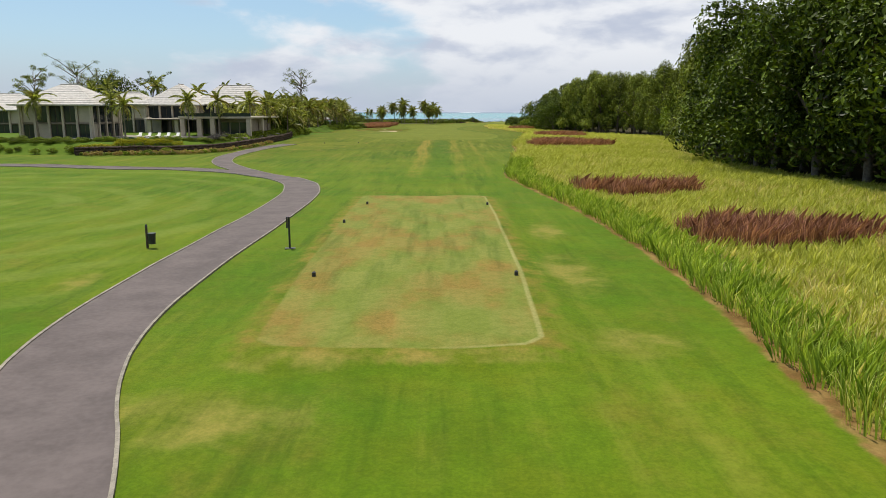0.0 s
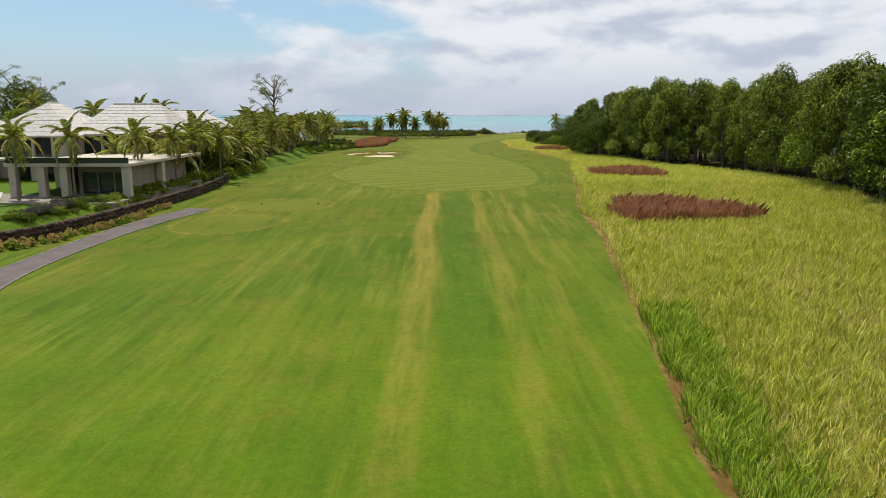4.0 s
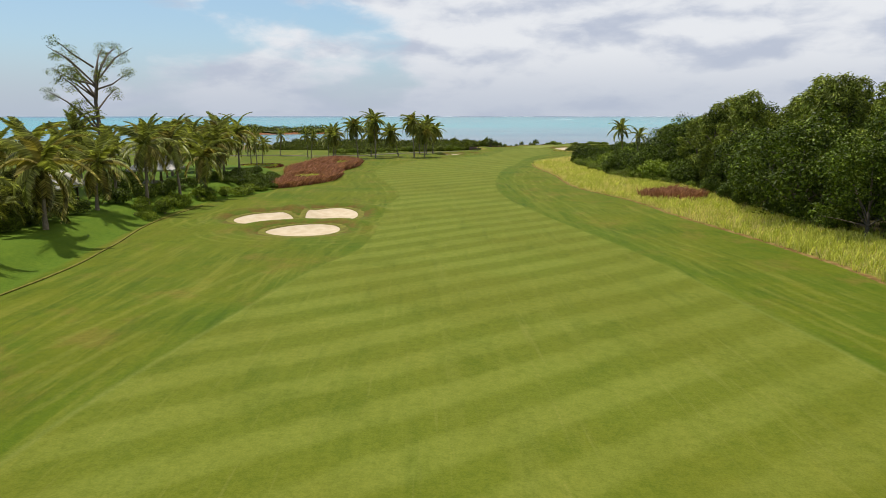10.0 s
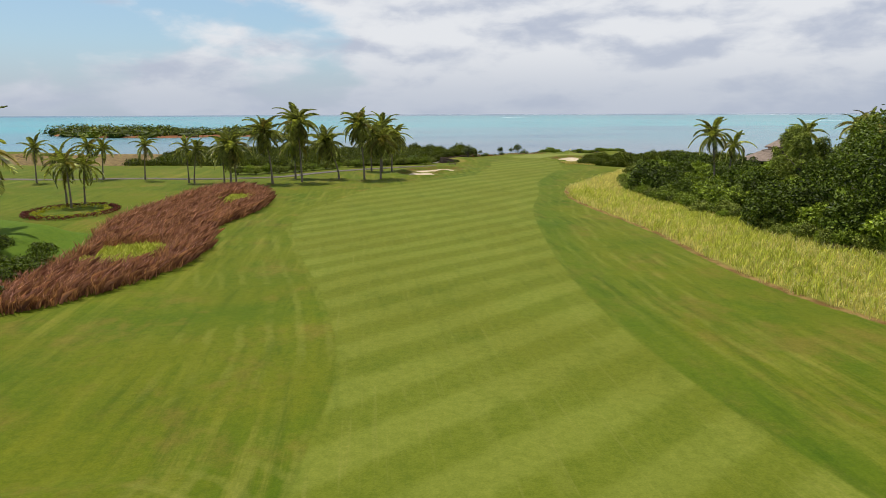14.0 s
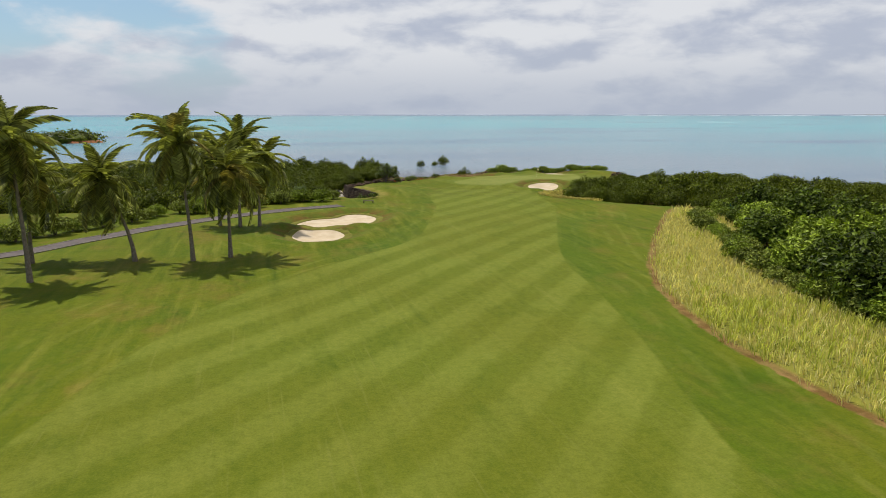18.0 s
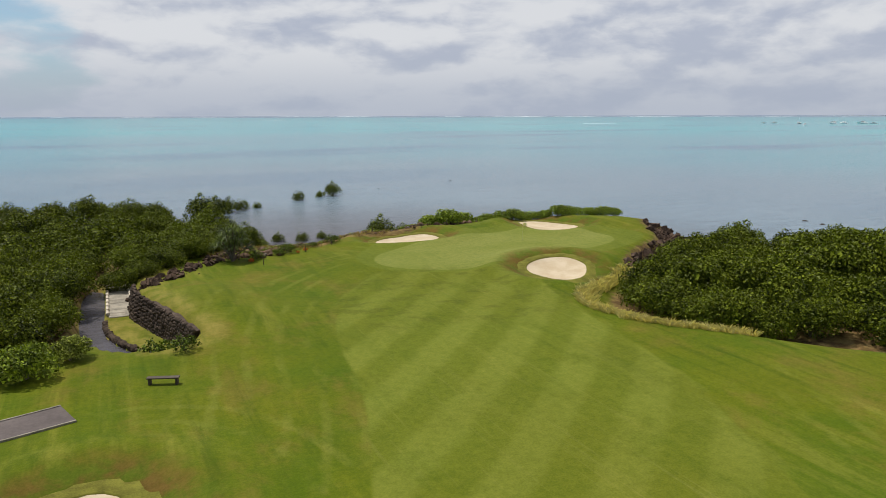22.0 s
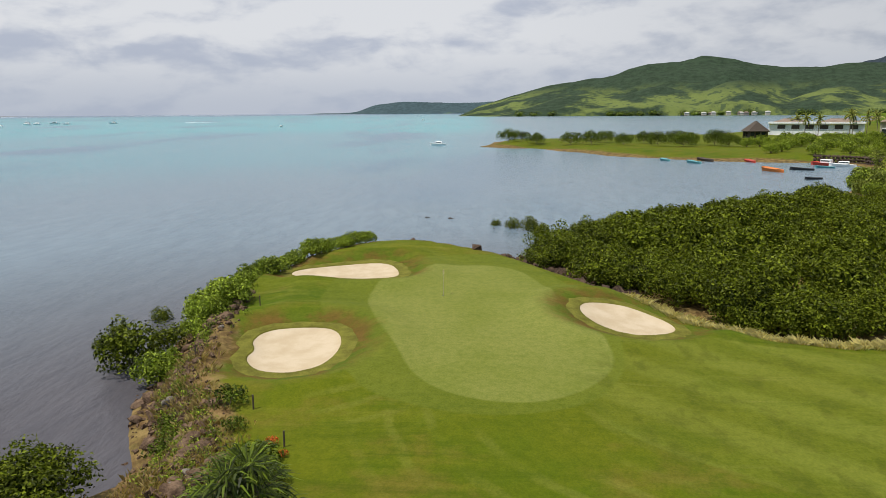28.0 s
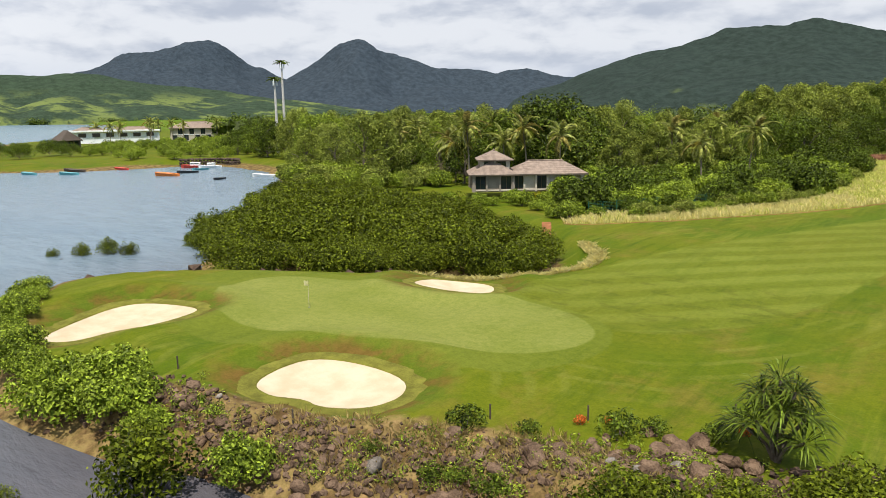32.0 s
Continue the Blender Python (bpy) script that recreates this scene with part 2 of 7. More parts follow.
    fair = n.mix(n.math("MULTIPLY", big, 0.4), fair, (0.140, 0.138, 0.012, 1))
    fair = n.mix(n.math("MULTIPLY", n.ramp(n.noise(n.place((0.5, 0.05, 1)), 1.0, 5.0), 0.55, 0.75), 0.25), fair, (0.215, 0.215, 0.045, 1))
    for turn, amount in ((0.5, 0.30), (-0.42, 0.26), (0.12, 0.20)):
        trail = n.ramp(n.noise(n.place((2.6, 0.07, 1), turn), 1.0, 4.0, 0.6), 0.60, 0.74)
        fair = n.mix(n.math("MULTIPLY", trail, amount), fair, (0.245, 0.225, 0.062, 1))
    blotch = n.ramp(n.noise(n.place((1.0, 0.6, 1)), 0.30, 5.0, 0.65), 0.52, 0.70)
    fair = n.mix(n.math("MULTIPLY", blotch, 0.42), fair, (0.088, 0.120, 0.006, 1))
    col = n.mix(zone("fairway", 0.16), rough, fair)
    col = n.mix(n.ramp(n.math("ABSOLUTE", edge), 0.0, 0.35, n.ramp(y, 290.0, 250.0, 0.0, 0.32), 0.0), col, (0.235, 0.240, 0.070, 1))
    tee = n.mix(n.ramp(n.noise(n.place((1, 0.5, 1)), 0.30, 4.0), 0.40, 0.64), (0.170, 0.200, 0.040, 1), (0.245, 0.168, 0.048, 1))
    check = n.math("MULTIPLY", n.math("SINE", n.math("MULTIPLY", x, 1.75)), n.math("SINE", n.math("MULTIPLY", y, 0.9)))
    tee = n.mix(n.ramp(check, -0.25, 0.25, 0.0, 0.42), tee, (0.235, 0.235, 0.070, 1))
    col = n.mix(n.math("MULTIPLY", zone("tee_edge", 0.6, -0.7, 2.2), n.ramp(mid, 0.35, 0.62)), col, (0.225, 0.170, 0.036, 1))
    col = n.mix(zone("tee", 0.1), col, tee)
    col = n.mix(zone("pad", 0.3, 0.0, 0.8), col, n.mix(big, (0.118, 0.142, 0.010, 1), (0.150, 0.160, 0.016, 1)))
    brink = n.math("MULTIPLY", n.ramp(n.math("ABSOLUTE", stored(n, "tee")), 0.04, 0.16, 0.6, 0.0), n.ramp(x, -2.0, 3.0))
    col = n.mix(n.math("MULTIPLY", brink, n.ramp(y, 80.0, 90.0, 1.0, 0.0)), col, (0.36, 0.33, 0.16, 1))
    col = n.mix(n.math("MULTIPLY", zone("scorch", 0.8, 0.0, 1.6), n.ramp(mid, 0.3, 0.62, 0.0, 0.7)), col, (0.30, 0.235, 0.070, 1))
    col = n.mix(zone("collar", 0.15), col, n.mix(big, (0.128, 0.150, 0.016, 1), (0.150, 0.168, 0.022, 1)))
    green = n.mix(n.ramp(n.noise(n.place(), 0.16, 4.0), 0.35, 0.65), (0.192, 0.208, 0.046, 1), (0.225, 0.232, 0.064, 1))
    col = n.mix(zone("green", 0.12), col, green)
    tuftmark = n.math("MULTIPLY", zone("patchy", 2.0), n.ramp(n.noise(n.place((1, 1.6, 1), 0.5), 0.42, 3.0, 0.55), 0.5, 0.66))
    col = n.mix(n.math("MULTIPLY", tuftmark, 0.42), col, (0.080, 0.092, 0.010, 1))
    col = n.mix(zone("hollow", 1.2, 0.0, 1.2), col, n.mix(n.ramp(mid, 0.4, 0.6), (0.150, 0.092, 0.024, 1), (0.100, 0.130, 0.012, 1)))
    col = n.mix(zone("bed", 0.25, 0.0, 0.8), col, n.mix(mid, (0.19, 0.19, 0.025, 1), (0.32, 0.28, 0.07, 1)))
    rim = n.math("MULTIPLY", zone("bed", 0.2, -0.15, 0.9), n.ramp(stored(n, "bed"), 0.4, 1.0, 1.0, 0.0))
    col = n.mix(n.math("MULTIPLY", rim, 0.95), col, n.mix(n.ramp(mid, 0.4, 0.6), (0.17, 0.085, 0.035, 1), (0.28, 0.17, 0.075, 1)))
    col = n.mix(zone("garden", 0.5, 0.0, 1.0), col, n.mix(mid, (0.07, 0.13, 0.008, 1), (0.125, 0.18, 0.014, 1)))
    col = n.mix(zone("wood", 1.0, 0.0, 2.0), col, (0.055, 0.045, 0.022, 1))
    col = n.mix(zone("bank", 0.5, 0.0, 2.2), col, n.mix(n.ramp(n.noise(n.place(), 0.8, 5.0, 0.7), 0.36, 0.64), (0.110, 0.062, 0.032, 1), (0.290, 0.195, 0.095, 1)))
    # soft trails left by mowers and wheels in several directions
    mown = n.math("MULTIPLY", n.ramp(stored(n, "green"), -1.5, 0.0, 1.0, 0.25), n.ramp(edge, -1.0, 1.0, 1.0, 0.42))
    for turn, wide, amount, tint in ((0.42, 0.9, 0.34, (0.60, 0.72, 0.55, 1)), (-0.55, 1.1, 0.30, (0.62, 0.74, 0.55, 1)), (0.06, 0.7, 0.30, (1.28, 1.16, 1.35, 1)), (-0.9, 0.8, 0.26, (1.25, 1.15, 1.3, 1))):
        trail = n.ramp(n.noise(n.place((wide, 0.085, 1), turn), 1.0, 5.0, 0.62), 0.50, 0.70)
        patch = n.ramp(n.noise(n.place((1, 1, 1), turn), 0.07, 3.0), 0.38, 0.62)
        col = n.mix(n.math("MULTIPLY", n.math("MULTIPLY", trail, patch), n.math("MULTIPLY", mown, amount * 2.3)), col, n.mix(1.0, col, tint, "MULTIPLY"))
    away = n.add("ShaderNodeVectorMath")
    away.operation = "DISTANCE"
    n.put(away, 0, n.place((1, 1, 0))), n.put(away, 1, (-46.0, 62.0, 0.0))
    arcs = n.math("SINE", n.math("ADD", n.math("MULTIPLY", away.outputs["Value"], 1.05), n.math("MULTIPLY", mid, 3.0)))
    arcs = n.math("MULTIPLY", n.ramp(arcs, 0.0, 0.9), n.math("MULTIPLY", n.ramp(x, -15.0, -19.0), n.ramp(y, 104.0, 96.0)))
    col = n.mix(n.math("MULTIPLY", arcs, n.ramp(n.noise(n.place(), 0.12, 3.0), 0.35, 0.6, 0.1, 0.5)), col, (0.185, 0.225, 0.045, 1))
    mottle = n.noise(n.place(), 2.2, 6.0, 0.7)
    col = n.mix(n.ramp(mottle, 0.40, 0.64, 0.0, 0.44), col, n.mix(1.0, col, (0.62, 0.72, 0.45, 1), "MULTIPLY"))
    col = n.mix(n.ramp(fine, 0.30, 0.70, 0.0, 0.46), col, n.mix(1.0, col, (0.45, 0.55, 0.42, 1), "MULTIPLY"))
    vivid = n.add("ShaderNodeHueSaturation", Hue=0.5, Saturation=1.0, Value=0.895, Color=col)
    n.put(b, "Base Color", n.mix(1.0, vivid.outputs[0], (1.0, 1.0, 0.82, 1), "MULTIPLY"))
    bump(n, b, n.math("ADD", fine, n.math("MULTIPLY", mid, 1.5)), 0.4, 0.05)
    return m


def sea_material():
    """Lagoon: paler and greener over sand with distance, darker over weed, wind ripples bumped and also shaded in the
    colour.
    """
    m, n, b = surface("lagoon_water", 0.22, 0.14)
    b.inputs["IOR"].default_value = 1.33
    off = n.add("ShaderNodeVectorMath")
    off.operation = "SUBTRACT"
    n.put(off, 0, n.place()), n.put(off, 1, (30.0, 520.0, 0.0))
    d = n.add("ShaderNodeVectorMath")
    d.operation = "LENGTH"
    n.tree.links.new(off.outputs[0], d.inputs[0])
    patch = n.noise(n.place((0.0009, 0.0032, 1), 0.25), 1.0, 5.0, 0.6)
    r = n.math("MULTIPLY", d.outputs["Value"], n.math("ADD", 0.55, n.math("MULTIPLY", patch, 0.9)))
    c = (0.082, 0.076, 0.084, 1)
    for lo, hi, tint in ((20, 75, (0.150, 0.200, 0.240, 1)), (110, 260, (0.112, 0.232, 0.270, 1)), (400, 650, (0.075, 0.282, 0.305, 1)),
                         (1300, 1800, (0.060, 0.245, 0.270, 1)), (2600, 3300, (0.050, 0.120, 0.190, 1))):
        c = n.mix(n.ramp(r, lo, hi), c, tint)
    weed = n.math("MULTIPLY", n.ramp(n.noise(n.place((0.004, 0.013, 1), 0.2), 1.0, 5.0, 0.6), 0.50, 0.66), n.ramp(r, 60, 300, 0.45, 0.85))
    c = n.mix(weed, c, (0.088, 0.150, 0.215, 1))
    spot = n.add("ShaderNodeSeparateXYZ", Vector=n.place())
    bay = n.math("MULTIPLY", n.ramp(spot.outputs[0], 70.0, 170.0), n.ramp(spot.outputs[1], 560.0, 480.0))
    c = n.mix(n.math("MULTIPLY", bay, 0.85), c, (0.150, 0.195, 0.235, 1))
    # Dark streaks put into the colour imitate the shaded sides of small waves.
    chop_shade = n.noise(n.place((0.16, 0.55, 1), 0.45), 1.0, 6.0, 0.72)
    c = n.mix(n.ramp(chop_shade, 0.40, 0.62, 0.0, 0.30), c, n.mix(1.0, c, (0.55, 0.60, 0.66, 1), "MULTIPLY"))
    n.put(b, "Base Color", c)
    ripple = n.noise(n.place((0.5, 1.3, 1), 0.5), 1.1, 5.0, 0.65)
    swell = n.noise(n.place((0.09, 0.26, 1), 0.6), 1.0, 3.0)
    gust = n.ramp(n.noise(n.place((0.01, 0.03, 1)), 1.0, 3.0), 0.3, 0.7, 0.25, 0.6)
    k = n.add("ShaderNodeBump", Distance=0.30, Height=n.math("ADD", ripple, n.math("MULTIPLY", swell, 1.6)), Strength=gust)
    n.put(b, "Normal", k.outputs[0])
    return m


def hill_material(name, forest, grass, share, low):
    m, n, b = surface(name, 0.95, 0.05)
    z = n.add("ShaderNodeSeparateXYZ", Vector=n.place()).outputs[2]
    p = n.noise(n.place((0.006, 0.006, 0.012)), 1.0, 6.0, 0.6)
    q = n.noise(n.place((0.05, 0.05, 0.05)), 1.0, 4.0, 0.65)
    k = n.math("MULTIPLY", n.ramp(p, share, share + 0.09), n.ramp(z, low * 0.55, low * 1.25, 1.0, 0.0))
    f = n.mix(n.ramp(q, 0.3, 0.7), tuple(0.6 * v for v in forest) + (1,), (*forest, 1))
    dots = n.ramp(n.noise(n.place((0.045, 0.045, 0.03)), 1.0, 3.0, 0.6), 0.54, 0.62, 0.0, 0.75)
    col = n.mix(k, f, n.mix(dots, n.mix(q, (*grass, 1), tuple(0.7 * v for v in grass) + (1,)), (*forest, 1)))
    n.put(b, "Base Color", col)
    bump(n, b, n.math("ADD", p, n.math("MULTIPLY", q, 0.8)), 1.0, 10.0)
    return m


def sand_material():
    m, n, b = surface("bunker_sand", 0.95, 0.1)
    rake = n.noise(n.place((1, 1, 1)), 0.7, 5.0)
    grit = n.noise(n.place(), 40.0, 3.0)
    n.put(b, "Base Color", n.mix(n.ramp(n.math("ADD", n.math("MULTIPLY", rake, 0.7), n.math("MULTIPLY", grit, 0.3)), 0.35, 0.65), (0.44, 0.345, 0.225, 1), (0.525, 0.43, 0.305, 1)))
    bump(n, b, n.math("ADD", rake, n.math("MULTIPLY", grit, 0.15)), 0.4, 0.08)
    return m


TURF, SEA, SAND = turf_material(), sea_material(), sand_material()
ASPHALT = plain("cart_path_tarmac", (0.108, 0.088, 0.082), 0.9, 0.2, vary=0.22, scale=0.5, relief=0.01)
KERB = plain("weathered_kerb", (0.22, 0.195, 0.155), 0.9, 0.2, vary=0.35, scale=2.0, relief=0.01)
PLASTER = plain("warm_plaster", (0.48, 0.42, 0.33), 0.9, 0.2, vary=0.12, scale=0.6)
WHITE = plain("white_paint", (0.80, 0.79, 0.76), 0.7, 0.3, vary=0.06, scale=0.5)
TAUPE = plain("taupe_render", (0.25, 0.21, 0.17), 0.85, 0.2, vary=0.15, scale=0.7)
SHINGLE = plain("silvered_shingles", (0.47, 0.44, 0.40), 0.85, 0.25, vary=0.22, scale=1.6, relief=0.02)
BROWNTILE = plain("brown_roof_tiles", (0.24, 0.18, 0.14), 0.9, 0.2, vary=0.3, scale=1.2, relief=0.02)
TIMBER = plain("dark_timber", (0.075, 0.055, 0.040), 0.7, 0.3, vary=0.3, scale=3.0)
METAL = plain("dark_metal", (0.020, 0.022, 0.024), 0.5, 0.5, vary=0.2)
STONE = plain("basalt_stone", (0.070, 0.050, 0.037), 0.95, 0.15, vary=0.5, scale=1.2, relief=0.05)
ROCK = plain("shore_basalt", (0.085, 0.052, 0.034), 0.95, 0.05, vary=0.5, scale=1.4, relief=0.08, other=(0.205, 0.135, 0.088))
PALE_ROCK = plain("lichened_rock", (0.17, 0.145, 0.12), 0.95, 0.15, vary=0.6, scale=1.8, relief=0.06)
REEF = plain("dark_reef_rock", (0.040, 0.033, 0.030), 0.9, 0.1, vary=0.4)
LAVA = plain("rusty_dark_basalt", (0.050, 0.036, 0.028), 0.95, 0.08, vary=0.5, scale=1.0, relief=0.05, other=(0.125, 0.080, 0.055))
FOAM = plain("sea_foam", (0.62, 0.68, 0.70), 0.9, 0.1, vary=0.08, scale=0.02)
BARK = plain("grey_bark", (0.15, 0.12, 0.095), 0.95, 0.1, vary=0.4, scale=4.0, relief=0.03)
PALMBARK = plain("palm_bark", (0.20, 0.165, 0.125), 0.95, 0.1, vary=0.35, scale=5.0, relief=0.03)
RED_PAINT = plain("red_paint", (0.48, 0.05, 0.03), 0.5, 0.4)
ORANGE = plain("orange_paint", (0.55, 0.16, 0.03), 0.5, 0.4)
TEAL = plain("teal_paint", (0.10, 0.30, 0.32), 0.5, 0.4)
BLUE_PAINT = plain("blue_plastic", (0.02, 0.14, 0.55), 0.4, 0.4)
GREEN_WIRE = plain("green_mesh_fence", (0.015, 0.09, 0.055), 0.6, 0.3)
FLAGCLOTH = plain("pale_yellow_cloth", (0.78, 0.72, 0.42), 0.8, 0.2, vary=0.1)
CONCRETE = plain("worn_concrete", (0.27, 0.24, 0.19), 0.95, 0.15, vary=0.35, scale=1.2, relief=0.02)
SOIL = plain("red_soil", (0.24, 0.10, 0.045), 0.95, 0.1, vary=0.35, scale=1.0)
GLASS, gn, gb = surface("dark_window_glass", 0.06, 0.6)
gn.put(gb, "Base Color", (0.025, 0.032, 0.036, 1))
POOL, pn, pb = surface("pool_water", 0.05, 0.5)
pn.put(pb, "Base Color", (0.03, 0.10, 0.12, 1))
LEAF_DARK = leafy("dark_glossy_leaves", (0.024, 0.044, 0.004), (0.140, 0.190, 0.018), 0.45, 0.15, 0.10)
LEAF_MID = leafy("weeping_olive_leaves", (0.066, 0.092, 0.010), (0.330, 0.375, 0.062), 0.5)
LEAF_BRIGHT = leafy("bright_shrub_leaves", (0.066, 0.120, 0.008), (0.320, 0.400, 0.038), 0.45)
LEAF_MANGROVE = leafy("mangrove_leaves", (0.021, 0.040, 0.002), (0.155, 0.186, 0.012), 0.42, 0.13, 0.07)
LEAF_YELLOW = leafy("yellow_croton_leaves", (0.22, 0.24, 0.01), (0.52, 0.46, 0.02), 0.5, 0.18, 0.1, 0.6)
LEAF_LILAC = leafy("lilac_grey_shrub", (0.07, 0.065, 0.06), (0.15, 0.13, 0.13), 0.6)
FROND = leafy("palm_fronds", (0.085, 0.125, 0.018), (0.500, 0.510, 0.130), 0.42, 0.30, 0.18)
FROND_DRY = leafy("yellowing_fronds", (0.16, 0.15, 0.035), (0.50, 0.42, 0.12), 0.4, 0.25)
REED = leafy("yellow_green_reed_grass", (0.440, 0.480, 0.065), (0.730, 0.700, 0.240), 0.8, 0.45, 0.04, 0.64)
REED_GREEN = leafy("fresh_green_grass", (0.210, 0.340, 0.030), (0.500, 0.580, 0.110), 0.8, 0.45, 0.04, 0.65)
STRAW = leafy("straw_grass", (0.62, 0.53, 0.22), (0.86, 0.76, 0.42), 0.8, 0.5, 0.04, 0.70)
RED_GRASS = leafy("red_fountain_grass", (0.190, 0.070, 0.052), (0.520, 0.260, 0.185), 0.8, 0.4, 0.04, 0.50)
DRY_GRASS = leafy("brown_dry_grass", (0.34, 0.24, 0.09), (0.58, 0.45, 0.21), 0.8, 0.4, 0.04, 0.60)
RED_LEAF = leafy("dark_red_leaves", (0.06, 0.008, 0.010), (0.19, 0.03, 0.025), 0.5)
FLOWER = leafy("orange_flowers", (0.45, 0.08, 0.02), (0.65, 0.14, 0.03), 0.6)
HILL_GREEN = hill_material("grassy_hills", (0.040, 0.062, 0.036), (0.150, 0.185, 0.055), 0.47, 82.0)
# The blue of distant air is mixed into these forest colours.
HILL_FAR = hill_material("hazed_forest_peaks", (0.042, 0.056, 0.070), (0.060, 0.082, 0.076), 0.62, 60.0)
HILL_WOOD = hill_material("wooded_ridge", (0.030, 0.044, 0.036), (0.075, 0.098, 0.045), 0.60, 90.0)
# Woodland colour carries the haze blue of a far shore.
HILL_HAZE = hill_material("hazed_headland_woods", (0.065, 0.10, 0.11), (0.10, 0.15, 0.10), 0.58, 20.0)

# ---- the lie of the land ----
SEA_Z = 0.0


def smooth(points, times=2, closed=True):
    """Corner cutting: a rounder outline from a few corners."""
    p = np.array(points, float)
    for _ in range(times):
        q = np.roll(p, -1, 0) if closed else p[1:]
        a = p if closed else p[:-1]
        cut = np.empty((len(a) * 2, p.shape[1]))
        cut[0::2], cut[1::2] = a * 0.75 + q * 0.25, a * 0.25 + q * 0.75
        p = cut if closed else np.vstack([p[:1], cut, p[-1:]])
    return p


def inside(poly, x, y, reach=60.0):
    """Distance to the outline, positive inside; far from it just -reach."""
    x, y = np.asarray(x, float), np.asarray(y, float)
    out = np.full(x.shape, -float(reach))
    lo, hi = poly.min(0) - reach, poly.max(0) + reach
    sel = (x > lo[0]) & (x < hi[0]) & (y > lo[1]) & (y < hi[1])
    px, py = x[sel], y[sel]
    best, odd = np.full(px.shape, 1e9), np.zeros(px.shape, bool)
    for (ax, ay), (bx, by) in zip(poly, np.roll(poly, -1, 0)):
        dx, dy = bx - ax, by - ay
        t = np.clip(((px - ax) * dx + (py - ay) * dy) / (dx * dx + dy * dy + 1e-12), 0, 1)
        best = np.minimum(best, (px - ax - t * dx) ** 2 + (py - ay - t * dy) ** 2)
        if abs(dy) > 1e-12:
            odd ^= ((ay > py) != (by > py)) & (px < dx * (py - ay) / dy + ax)
    out[sel] = np.where(odd, 1, -1) * np.sqrt(best)
    return np.maximum(out, -reach)


def step(v, lo, hi):
    t = np.clip((v - lo) / (hi - lo), 0, 1)
    return t * t * (3 - 2 * t)


LAND = smooth([(-4800, -4800), (-4800, 900), (-1400, 760), (-600, 650), (-300, 605), (-120, 588), (-60, 582), (-10, 579), (14, 574), (24, 565), (25, 550),
               (26, 537), (30, 534), (35, 537), (39, 538.6), (43, 538.6), (46, 540.2), (53, 541.2), (60, 541.6), (66, 540.2), (72, 537.6), (77.5, 534), (81, 528), (80, 522), (76, 517.5),
               (88, 507), (125, 462), (142, 453), (165, 430), (206, 414), (219, 418), (242, 472), (290, 488), (330, 527), (346, 533), (400, 500),
               (440, 420), (520, 320), (800, 120), (1600, -300), (4800, -900), (4800, -4800)], 1)
FAIRWAY = smooth([(-25, 214), (-20, 201), (-14, 193), (-6, 187.5), (2, 186.5), (8, 189.5), (13, 197), (16, 210), (17.2, 232), (16.8, 255), (14.6, 280), (11, 300), (7.5, 322),
                  (6, 340), (7, 358), (10, 380), (14, 402), (19, 418), (22, 430), (25, 445), (34, 466), (41, 482), (43, 494), (45, 503), (47, 510), (38, 514), (32, 514),
                  (27, 506), (24, 497), (23, 487), (18, 472), (13, 458), (4, 448), (-5, 440), (-12, 425), (-17, 408), (-21, 392), (-18, 372), (-14, 352), (-12, 335),
                  (-14, 322), (-14, 296), (-15, 282), (-19, 272), (-24, 245), (-26, 226)], 2)
GREEN = smooth([(35.0, 520.5), (37.5, 523), (43, 525), (48, 527), (53.5, 528.4), (58.5, 527.8), (63.2, 524.5), (64.8, 520), (63.4, 516.8), (59, 515), (53.5, 514.2), (48.5, 513.4), (44, 511.8), (40, 512), (36.4, 514), (34.4, 517)], 2)
COLLAR = smooth([(33.5, 522), (37, 527), (45, 528.6), (52, 532), (59, 531.5), (66, 526), (70, 520), (66, 515.5), (57, 512.2), (49, 511.2), (41, 511), (35, 513.5), (33, 518)], 2)
TEE = smooth([(-6.9, 23.2), (3.8, 23.2), (4.25, 69), (-7.9, 68.6), (-7.4, 45)], 0)
TEE = smooth(np.vstack([TEE[0] + (1.2, 0), TEE[1] - (1.2, 0), TEE[1] + (0.02, 1.2), TEE[2] - (0, 1), TEE[2] - (1, 0), TEE[3] + (1, 0), TEE[3] - (0, 1), TEE[0] + (0, 1.2)]), 1)
PADS = [smooth([(-34, 148), (-24, 147.5), (-21, 158), (-25, 161), (-33, 160)], 2), smooth([(-31, 166), (-18.5, 165), (-18, 174), (-28, 177), (-32, 172)], 2)]
BED = smooth([(9, -30), (10, 5), (11, 22), (12, 32), (12, 48), (11, 65), (9, 84), (8, 95), (10, 107), (13, 133), (15, 146), (16, 168), (20, 190), (23, 212), (27, 240), (32, 268),
              (31, 287), (28, 308), (28, 325), (23, 344), (22, 360), (24, 383), (23, 405), (24, 420), (29, 435), (42, 455), (52, 469), (58, 476), (61, 470), (56, 455), (48, 440), (45, 420),
              (43, 396), (44, 360), (46, 340), (44, 306), (46, 297), (50, 285), (56, 250), (68, 230), (68, 190), (48, 140), (44, 110), (45, 85), (52, 60), (56, -30)], 1)
WOOD = smooth([(50, -60), (47, 60), (41, 85), (40, 105), (43, 135), (62, 188), (62, 232), (50, 262), (46, 290), (43, 297), (42, 306), (43, 340), (44, 362), (42, 396), (47, 420), (54, 445),
               (66, 452), (110, 420), (200, 380), (300, 300), (340, -60)], 1)
